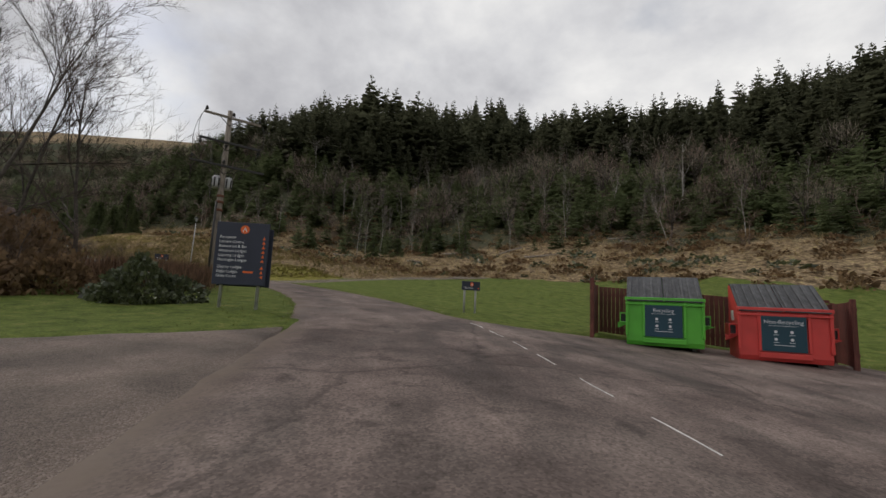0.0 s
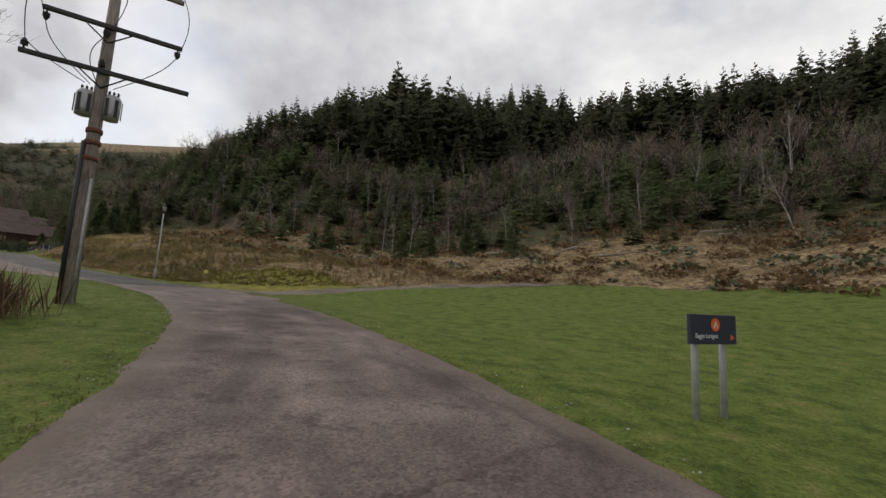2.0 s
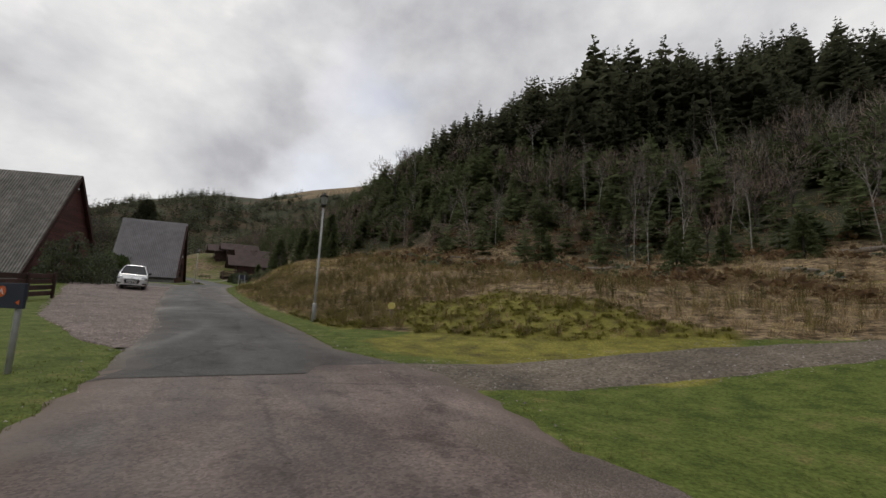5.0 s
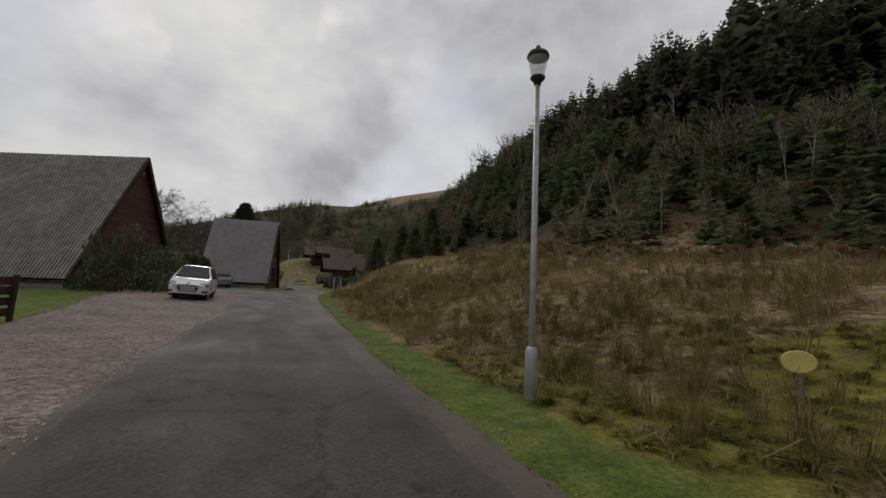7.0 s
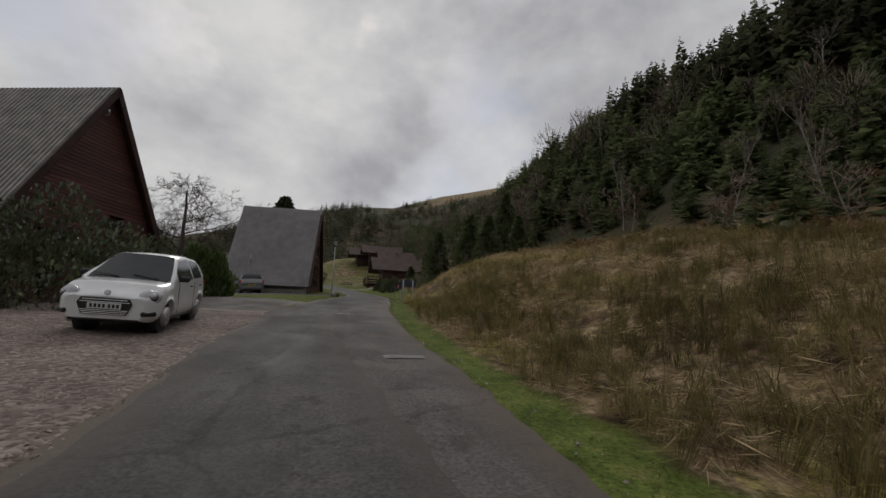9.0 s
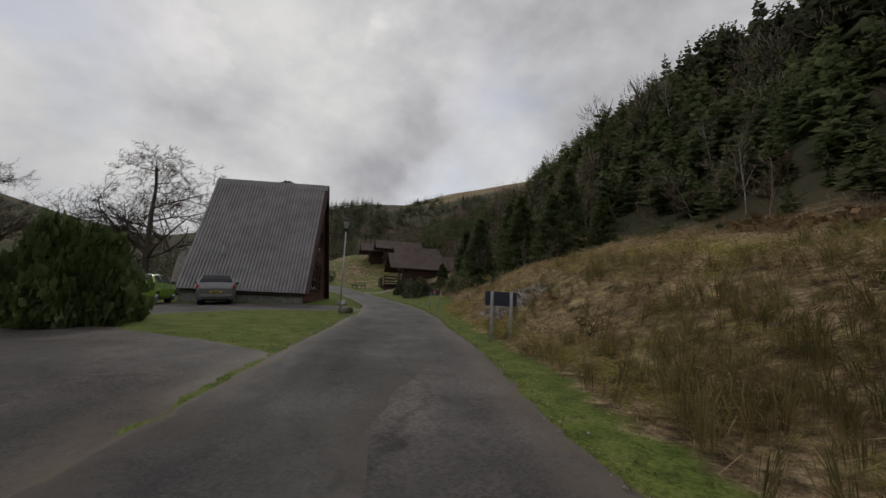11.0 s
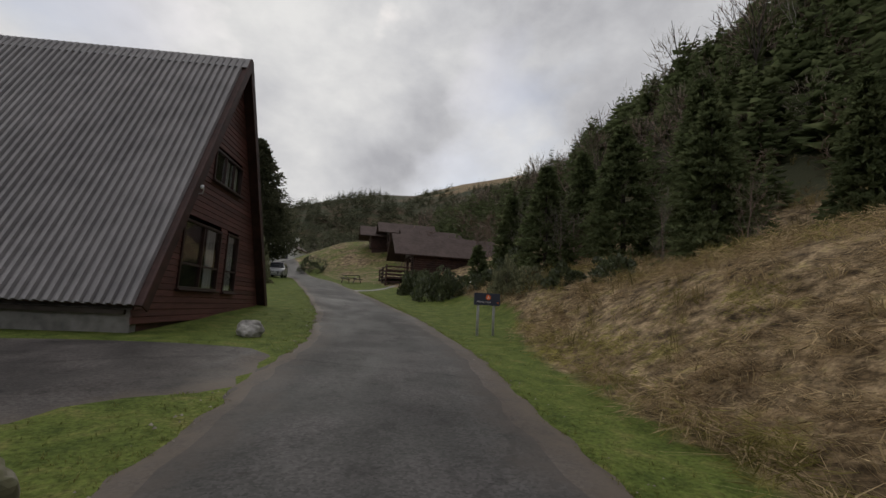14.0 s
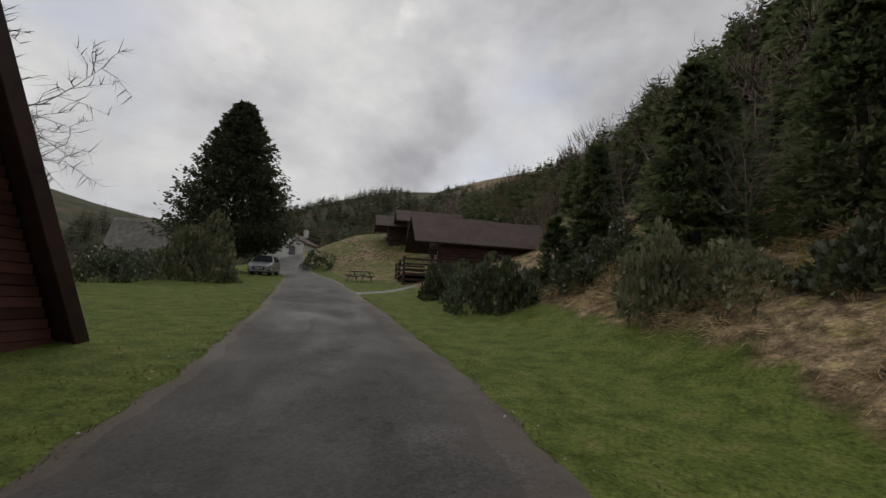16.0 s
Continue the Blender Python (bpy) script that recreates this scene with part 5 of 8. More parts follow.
lodge2 = a_frame("a_frame_lodge", H2, 8.0, 7.45, 6.9, 0.75, "dark A-frame lodge with grey ribbed sheet roof and red-brown boarding", SHEET, WIN2, front_over=0.3)
H1 = gable_pose((-50.64, 49.62, 14.3), (-48.19, 46.46, 6.35), (-53.09, 52.78, 6.35)) @ Matrix.Translation((0, 0.3, 0))
WIN1 = [(-2.1, -0.9, 0.6, 2.0, (0.5, 0.5), (0, 0)), (0.75, 1.45, 2.0, 3.0, (1.0,), (0.35,))]
lodge1 = a_frame("a_frame_lodge", H1, 9.4, 8.0, 9.5, 0.75, "dark A-frame lodge with old mossy ribbed roof and a gable light", SHEET_OLD, WIN1, front_over=0.3)


def wall_lamp(house, x, y, z, label):
    lamp = thing("wall_lamp", house.matrix_world @ Matrix.Translation((x, y, z)), label, "lamp")
    part("bracket", tube([(0, 0.1, -0.16), (0, -0.02, -0.15), (0, -0.04, -0.03)], 0.012, 6), GALV, lamp)
    part("shade", lathe([(0.015, -0.03), (0.036, -0.02), (0.042, 0.03), (0.032, 0.06), (0.01, 0.07)], 10), LETTER, lamp)
    return lamp


wall_lamp(lodge2, -2.42, -0.40, 2.85, "white lamp on the barge board of the lodge")
wall_lamp(lodge1, -0.42, -0.40, 6.9, "white lamp high under the gable peak")
vent = thing("roof_vent", H2 @ Matrix.Translation((-2.9, 4.9, 2.15)) @ Matrix.Rotation(math.pi, 4, "Z"), "small pale soil vent through the ribbed roof", "vent")
part("pipe", tube([(-0.3, 0, -0.1), (0.25, 0, 0.05), (0.25, 0, 0.4)], 0.06, 8), GALV, vent)
part("cowl", lathe([(0.07, 0.38), (0.1, 0.4), (0.1, 0.47), (0.02, 0.5)], 10), GALV, vent).location = (0.25, 0, 0)


# ---------------------------------------------------------------- timber lodges on the hill
def timber_lodge(m, width, length, wall, rise, label, deck):
    """A log lodge with a low gabled roof: x across the gable, y back, z up from the floor."""
    house = thing("timber_lodge", m, label, "lodge", "timber lodges on the hill")
    n = int(wall / 0.2)
    for k in range(n):
        for side in (1, -1):
            part("log", box(0.14, length, 0.19, (side * width / 2, length / 2, 0.1 + k * 0.2), 0.04), LOG, house)
        part("log", box(width - 0.15, 0.14, 0.19, (0, 0.02, 0.1 + k * 0.2), 0.04), LOG, house)
    part("gable", prism([(-width / 2, wall), (width / 2, wall), (0, wall + rise)], 0.1), LOG_PALE, house)
    part("gable_back", prism([(-width / 2, wall), (width / 2, wall), (0, wall + rise)], 0.1), LOG, house).location = (0, length - 0.1, 0)
    part("back_wall", box(width, 0.12, wall, (0, length - 0.06, wall / 2)), LOG, house)
    over, slope = 0.5, math.hypot(width / 2 + 0.5, rise * (1 + 1.0 / width))
    ang = math.atan2(rise, width / 2)
    for side in (1, -1):
        ob = part("roof_side", box(slope, length + 2.4, 0.12, (slope / 2, length / 2 - 0.6, 0.05), 0.01), LODGE_ROOF, house)
        ob.matrix_local = Matrix.Translation((0, 0, wall + rise)) @ (Matrix.Rotation(ang, 4, "Y") if side == 1 else Matrix.Rotation(math.pi - ang, 4, "Y") @ Matrix.Scale(-1, 4, (0, 0, 1)))
        bb = part("barge_board", box(slope, 0.06, 0.24, (slope / 2, -1.82, -0.02), 0.01), BARGE_PALE, house)
        bb.matrix_local = ob.matrix_local
    for x in (-width * 0.25, width * 0.25):
        win = new("window")
        win.parent = house
        win.location = (x, -0.1, wall * 0.55)
        part("window_frame", box(1.2, 0.06, 1.3, (0, 0, 0), 0.01), BARGE_PALE, win)
        part("pane", box(1.05, 0.02, 1.15, (0, -0.035, 0)), GLASS, win)
    if deck:
        part("deck_floor", box(width + 0.4, 2.2, 0.14, (0, -1.3, -0.05)), LOG, house)
        for k in range(9):
            part("rail", box(width + 0.4, 0.05, 0.13, (0, -2.4, -1.75 + k * 0.33), 0.01), LOG, house)
            part("rail", box(0.05, 2.2, 0.13, (-width / 2 - 0.2, -1.3, -1.75 + k * 0.33), 0.01), LOG, house)
            part("rail", box(0.05, 2.2, 0.13, (width / 2 + 0.2, -1.3, -1.75 + k * 0.33), 0.01), LOG, house)
        for x in (-width / 2 - 0.2, 0, width / 2 + 0.2):
            part("post", box(0.14, 0.14, 3.2, (x, -2.4, -0.55), 0.01), LOG, house)
    part("underfloor", box(width - 0.2, length - 0.3, 2.4, (0, length / 2, -1.25)), LOG, house)
    return house


LOG = material("log_wall", (0.030, 0.015, 0.012), (0.075, 0.036, 0.028), grain=3, patch=0.6, rough=0.75, bump=0.3, per_object=0.2)
LOG_PALE = material("pale_gable", (0.15, 0.125, 0.115), (0.26, 0.22, 0.20), grain=3, patch=0.6, rough=0.8)
BARGE_PALE = material("pale_barge", (0.16, 0.10, 0.085), (0.29, 0.20, 0.17), grain=3, patch=0.6, rough=0.7)
LODGE_ROOF = material("felt_roof", (0.055, 0.034, 0.030), (0.10, 0.068, 0.060), grain=4, patch=0.6, rough=0.85, bump=0.3)


def lodge_pose(front, back, floor):
    uy = Vector((back[0] - front[0], back[1] - front[1], 0)).normalized()
    ux = uy.cross(Vector((0, 0, 1)))
    return Matrix.Translation((front[0], front[1], floor)) @ Matrix((ux, uy, Vector((0, 0, 1)))).transposed().to_4x4()


LODGE_A = ((-84.65, 91.6), (-79.35, 100.1), 10.7)
timber_lodge(lodge_pose(LODGE_A[0], LODGE_A[1], LODGE_A[2]), 5.6, 7.8, 2.3, 1.9, "dark log lodge with brown felt roof and a slatted deck", True)
for tip, long, label in (((-112.35, 104.76, 20.7), 5.0, "dark log lodge with pale barge boards on a grassy knoll"), ((-107.5, 104.6, 20.8), 6.5, "dark log lodge behind another on the knoll"),
                         ((-98.6, 101.7, 18.5), 6.5, "log lodge with brown felt roof beside the knoll")):
    front = (tip[0] + 0.95, tip[1] + 1.53)
    timber_lodge(lodge_pose(front, (front[0] + 5.3, front[1] + 8.5), tip[2] - 3.75), 4.6, long, 2.1, 1.55, label, False)


# ---------------------------------------------------------------- pale house down the lane
def pale_house(m):
    house = thing("pale_house", m, "small white rendered house beyond the lodges", "house")
    part("wall", box(6.5, 5, 3.6, (0, 0, 1.0)), WHITE_WALL, house)
    part("gable", prism([(-3.25, 2.8), (3.25, 2.8), (0, 4.6)], 5.0), WHITE_WALL, house).location = (0, -2.5, 0)
    for side in (1, -1):
        ob = part("roof_side", box(4.0, 5.6, 0.14, (1.95, 0, 0.1), 0.01), LODGE_ROOF, house)
        a = math.atan2(1.8, 3.25)
        ob.matrix_local = Matrix.Translation((0, 0, 4.6)) @ (Matrix.Rotation(a, 4, "Y") if side == 1 else Matrix.Rotation(math.pi, 4, "Z") @ Matrix.Rotation(a, 4, "Y"))
    for x in (-1.6, 1.5):
        win = new("window")
        win.parent = house
        win.location = (x, -2.52, 1.6)
        part("window_frame", box(1.0, 0.08, 1.2, (0, 0, 0), 0.01), FRAME_DARK, win)
        part("pane", box(0.85, 0.03, 1.05, (0, -0.04, 0)), GLASS, win)
    part("chimney", box(0.6, 0.6, 1.2, (2.2, 0.4, 4.6), 0.02), WHITE_WALL, house)
    return house


pale_house(Matrix.Translation((-128.5, 100.0, ground_at(-128.5, 100.0) - 0.3)) @ Matrix.Rotation(radians(40), 4, "Z"))

H3 = Matrix.Translation((-123.0, 83.2, 10.6)) @ Matrix.Rotation(radians(150), 4, "Z")
a_frame("a_frame_lodge", H3, 7.2, 6.6, 7.0, 0.5, "pale roofed A-frame lodge behind the dark conifer", SHEET_OLD, [])

# ---------------------------------------------------------------- lettering
def words(text, size, mat, parent, at, turn=None, align="LEFT"):
    """A line of raised lettering as a thin mesh, facing -y."""
    cu = bpy.data.curves.new("lettering", "FONT")
    cu.body, cu.size, cu.extrude, cu.align_x = text, size, 0.0015, align
    tmp = bpy.data.objects.new("tmp", cu)
    scene.collection.objects.link(tmp)
    me = bpy.data.meshes.new_from_object(tmp)
    bpy.data.objects.remove(tmp)
    ob = part("lettering", me, mat, parent)
    ob.matrix_local = Matrix.Translation(at) @ Matrix.Rotation(radians(90), 4, "X") @ (turn or Matrix())
    return ob


def bar(w, h, mat, parent, x, y, z, name="lettering"):
    return part(name, box(w, 0.003, h, (x, y, z)), mat, parent)


def disc(r, mat, parent, at, name="emblem"):
    ob = part(name, lathe([(r, -0.002), (r, 0.002)], 24), mat, parent)
    ob.matrix_local = Matrix.Translation(at) @ Matrix.Rotation(radians(90), 4, "X")
    return ob


def arrow(size, mat, parent, at, turn):
    ob = part("arrow", prism([(-size * 0.5, -size * 0.45), (size * 0.5, -size * 0.45), (0, size * 0.55)], 0.003), mat, parent)
    ob.matrix_local = Matrix.Translation(at) @ Matrix.Rotation(radians(turn), 4, "Y")
    return ob


def facing(x, y, z, ux, uy):
    """A pose with x along (ux, uy); the front looks along -y of the pose."""
    u = Vector((ux, uy, 0)).normalized()
    return Matrix.Translation((x, y, z)) @ Matrix((u, Vector((0, 0, 1)).cross(u), Vector((0, 0, 1)))).transposed().to_4x4()


def emblem(parent, x, y, z, r):
    disc(r, ORANGE, parent, (x, y, z))
    arrow(r * 1.15, LETTER, parent, (x, y - 0.004, z - 0.02 * r), 0)
    arrow(r * 0.62, ORANGE, parent, (x, y - 0.006, z - 0.25 * r), 0)


# ---------------------------------------------------------------- signs
def post_pair(sign, xs, high, r, drop=0.5, y=0.05):
    for x in xs:
        p = part("post", lathe([(r, -drop), (r, high), (r * 0.8, high + 0.012)], 12), GALV, sign)
        p.location = (x, y, 0)


def directory_sign():
    x, y = -5.6, 17.62
    z = ground_at(x, y)
    s = thing("directory_sign", facing(x, y, z, 1, 0.06), "tall navy directory board with white names and orange arrows", "sign")
    post_pair(s, (-0.48, 0.48), 2.1, 0.045, y=0.09)
    w, lo, hi = 1.38, 0.62, 2.30
    part("panel", box(w, 0.06, hi - lo, (0, 0, (lo + hi) / 2), 0.006), NAVY, s)
    part("rear_panel", box(w, 0.05, hi - lo - 0.1, (0.06, 0.16, (lo + hi) / 2 - 0.08), 0.006), NAVY, s)
    emblem(s, 0.05, -0.034, hi - 0.19, 0.115)
    names = ("Reception", "Leisure Centre", "Restaurant & Bar", "Albatross Lodges", "Lapwing Lodges", "Ptarmigan Lodges", None, "Osprey Lodges", "Eagle Lodges", "Drim Court")
    z = hi - 0.44
    for n in names:
        if n is None:
            z -= 0.065
            continue
        words(n, 0.105, LETTER, s, (-w / 2 + 0.10, -0.0325, z))
        arrow(0.085, ORANGE, s, (w / 2 - 0.12, -0.034, z + 0.03), -90 if n == "Drim Court" else 0)
        if n == "Eagle Lodges":
            bar(0.26, 0.05, ORANGE, s, 0.22, -0.0325, z + 0.03)
        z -= 0.122


directory_sign()


def lodge_sign(x, y, ux, uy, text, label, pointing, front=True, sink=0.0):
    z = ground_at(x, y) - sink
    s = thing("lodge_sign", facing(x, y, z, ux, uy), label, "sign", "small lodge signs beside the lane")
    post_pair(s, (-0.245, 0.245), 0.98 if front else 1.18, 0.038, y=0.055 if front else -0.055)
    part("panel", box(0.80, 0.05, 0.34, (0, 0, 1.02), 0.005), NAVY, s)
    if front:
        emblem(s, 0.02, -0.028, 1.075, 0.075)
        if text:
            words(text, 0.075, LETTER, s, (-0.33, -0.0275, 0.92))
        else:
            bar(0.3, 0.03, LETTER, s, -0.15, -0.0275, 0.935)
        arrow(0.07, ORANGE, s, (0.32, -0.028, 0.93), pointing)
    else:
        for zz in (0.93, 1.12):
            for xx in (-0.245, 0.245):
                part("clamp", box(0.10, 0.03, 0.03, (xx, -0.045, zz), 0.004), GALV, s)


lodge_sign(0.98, 22.63, 0.87, 0.45, "Eagle Lodges", "navy Eagle Lodges sign on two grey posts in the lawn", 90)
lodge_sign(-18.4, 34.9, 0.96, 0.25, "", "navy lodge sign with orange emblem at the forecourt corner", -90)
lodge_sign(-46.9, 62.1, 0.57, 0.82, "", "back of a navy sign on two grey posts below the bank", 90, front=False)
lodge_sign(-60.97, 74.05, 0.42, 0.9, "Osprey Lodge", "navy Osprey Lodge sign on two grey posts in the verge", -90)


# ---------------------------------------------------------------- skips and their screen
def skip(m, paint, title, label):
    """A front-loading waste container: x along its width, front at -y, z up."""
    w, d = 1.86, 1.25
    s = thing("waste_container", m, label, "waste bin", "waste containers")
    bm = bmesh.new()
    low, back_top, front_top = 0.08, 1.96, 1.32
    ring = lambda x: [(x, -d * 0.46, low), (x, -d * 0.5, low + 0.12), (x, -d * 0.5, front_top), (x, d * 0.32, back_top), (x, d * 0.5, back_top), (x, d * 0.5, low)]
    a, b = [bm.verts.new(p) for p in ring(-w / 2)], [bm.verts.new(p) for p in ring(w / 2)]
    bm.faces.new(a)
    bm.faces.new(b[::-1])
    for k in range(6):
        if k == 2:
            continue
        bm.faces.new((a[k], b[k], b[(k + 1) % 6], a[(k + 1) % 6]))
    bmesh.ops.recalc_face_normals(bm, faces=bm.faces[:])
    part("body", bm, paint, s)
    part("front_rim", box(w + 0.08, 0.09, 0.10, (0, -d * 0.5 - 0.02, front_top), 0.012), paint, s)
    part("front_bar", box(w + 0.06, 0.07, 0.06, (0, -d * 0.5 - 0.03, front_top - 0.13), 0.012), paint, s)
    for x in (-w / 2, -w * 0.27, w * 0.27, w / 2):
        part("stiffener", box(0.07, 0.06, front_top - low - 0.25, (x * 0.985, -d * 0.5 - 0.02, (front_top + low) / 2 + 0.12), 0.01), paint, s)
    part("lower_lip", box(w * 0.56, 0.08, 0.13, (0, -d * 0.5 - 0.02, low + 0.14), 0.012), paint, s)
    for side in (-1, 1):
        pocket = new("fork_pocket")
        pocket.parent = s
        pocket.location = (side * (w / 2 + 0.09), 0, 0)
        bm = bmesh.new()
        for dz in (0.66, 0.92):
            box(0.17, 0.62, 0.035, (0, -0.15, dz), 0.005, bm)
        for dx in (-0.075, 0.075):
            box(0.025, 0.62, 0.26, (dx, -0.15, 0.79), 0.005, bm)
        part("sleeve", bm, paint, pocket)
        # Solid black block standing in for the shade inside the sleeve.
        part("hollow", box(0.13, 0.5, 0.2, (0, -0.17, 0.79)), BLACK_TRIM, pocket)
        part("gusset", prism([(-0.15, 0.5), (0.2, 0.66), (-0.15, 0.66)], 0.03), paint, pocket).location = (0, -0.3, 0)
    ang = math.atan2(back_top - front_top, d * 0.82)
    for half in (-1, 1):
        lid = new("lid")
        lid.parent = s
        lid.matrix_local = Matrix.Translation((half * w * 0.25, d * 0.36, back_top + 0.03)) @ Matrix.Rotation(ang, 4, "X")
        lw, ll = w * 0.5 - 0.012, math.hypot(d * 0.86, back_top - front_top) + 0.1
        part("lid_sheet", box(lw, ll, 0.04, (0, -ll / 2, 0), 0.012), BIN_LID, lid)
        for k in range(5):
            part("rib", box(0.075, ll - 0.1, 0.05, ((k - 2) * lw / 5, -ll / 2, 0.035), 0.014), BIN_LID, lid)
    part("hinge_bar", tube([(-w / 2, d * 0.42, back_top + 0.03), (w / 2, d * 0.42, back_top + 0.03)], 0.022, 8), IRON, s)
    for x in (-w * 0.38, w * 0.38):
        part("skid", box(0.12, d * 0.8, 0.09, (x, 0, 0.04), 0.01), IRON, s)
    poster = new("poster")
    poster.parent = s
    poster.location = (-0.02, -d * 0.5 - 0.052, 0.745)
    part("sheet", box(0.90, 0.012, 0.84, (0, 0, 0)), BIN_TEAL, poster)
    words(title, 0.135, LETTER, poster, (0, -0.008, 0.24), align="CENTER")
    bar(0.6, 0.008, LETTER, poster, 0, -0.008, 0.19)
    for xx in (-0.16, 0.16):
        for zz in (0.05, -0.13):
            disc(0.036, LETTER, poster, (xx, -0.008, zz), "icon")
            bar(0.11, 0.012, LETTER, poster, xx, -0.008, zz - 0.075)
    bar(0.42, 0.014, LETTER, poster, 0, -0.008, -0.27)
    notice = part("notice", box(0.01, 0.3, 0.26, (-w / 2 - 0.01, 0.05, 1.15)), LETTER, s, "white notice on the side")
    return s


SU = (0.911, -0.411)
for k, (px, py, paint, title, label) in enumerate(((6.06, 18.22, BIN_GREEN, "Recycling", "bright green steel waste container with a slanted ribbed black lid"),
                                                   (8.38, 17.05, BIN_RED, "Non-Recycling", "bright red steel waste container with a slanted ribbed black lid"))):
    skip(facing(px, py, ground_at(px, py) - 0.02, *SU), paint, title, label)


def screen_fence():
    f = thing("screen_fence", facing(4.26, 18.86, 0, *SU), "red-brown close boarded timber screen round the containers", "fence")
    inv = f.matrix_world.inverted()

    def run(a, b, top0, top1, posts):
        n = int((Vector(b) - Vector(a)).length / 0.125)
        way = (Vector(b) - Vector(a)).normalized()
        turn = Matrix.Rotation(math.atan2(way.y, way.x), 4, "Z")
        for k in range(n):
            u = (k + 0.5) / n
            p = Vector(a).lerp(Vector(b), u)
            g = f.matrix_world @ Vector((p.x, p.y, 0))
            z0 = ground_at(g.x, g.y)
            top = top0 + (top1 - top0) * u
            ob = part("plank", box(0.116, 0.022, top - z0 - 0.06, (0, 0, (top + z0 + 0.06) / 2), 0.004), FENCE, f)
            ob.matrix_local = Matrix.Translation((p.x, p.y, 0)) @ turn
        for u in posts:
            p = Vector(a).lerp(Vector(b), u)
            g = f.matrix_world @ Vector((p.x, p.y, 0))
            z0 = ground_at(g.x, g.y) - 0.3
            top = top0 + (top1 - top0) * u + 0.05
            ob = part("fence_post", box(0.11, 0.11, top - z0, (0, 0, (top + z0) / 2), 0.008), FENCE, f)
            ob.matrix_local = Matrix.Translation((p.x, p.y + 0.06, 0)) @ turn
        for h in (0.35, 1.45):
            p = Vector(a).lerp(Vector(b), 0.5)
            g = f.matrix_world @ Vector((p.x, p.y, 0))
            ob = part("rail", box((Vector(b) - Vector(a)).length, 0.05, 0.09, (0, 0.035, ground_at(g.x, g.y) + h), 0.006), FENCE, f)
            ob.matrix_local = Matrix.Translation((p.x, p.y, 0)) @ turn

    run((0.02, 0.0), (0.02, 1.75), 3.22, 3.10, (0, 1))
    run((0.1, 1.75), (6.15, 1.75), 3.10, 2.75, (0.33, 0.66))
    run((6.2, 1.75), (6.05, 0.0), 2.75, 2.80, (0, 1))


screen_fence()


# ---------------------------------------------------------------- low slatted fence by the forecourt
def slatted_fence(x, y, ux, uy, bays, bay=1.8):
    fence = thing("slatted_fence", facing(x, y, ground_at(x, y), ux, uy), "low dark-stained slatted timber fence behind the lawn", "fence")
    for k in range(bays + 1):
        px = k * bay
        z = ground_at(x + ux * px, y + uy * px) - ground_at(x, y)
        part("post", box(0.10, 0.10, 1.35, (px, 0.07, z + 0.42), 0.01), LOG, fence)
        if k == bays:
            continue
        z2 = ground_at(x + ux * (px + bay), y + uy * (px + bay)) - ground_at(x, y)
        tilt = Euler((0, -math.atan2(z2 - z, bay), 0)).to_matrix()
        for row in (0.22, 0.47, 0.72, 0.95):
            part("slat", box(bay + 0.06, 0.03, 0.19, (px + bay / 2, 0, (z + z2) / 2 + row), 0.006, None, tilt), LOG, fence)


slatted_fence(-33.9, 41.85, 0.67, -0.742, 4)

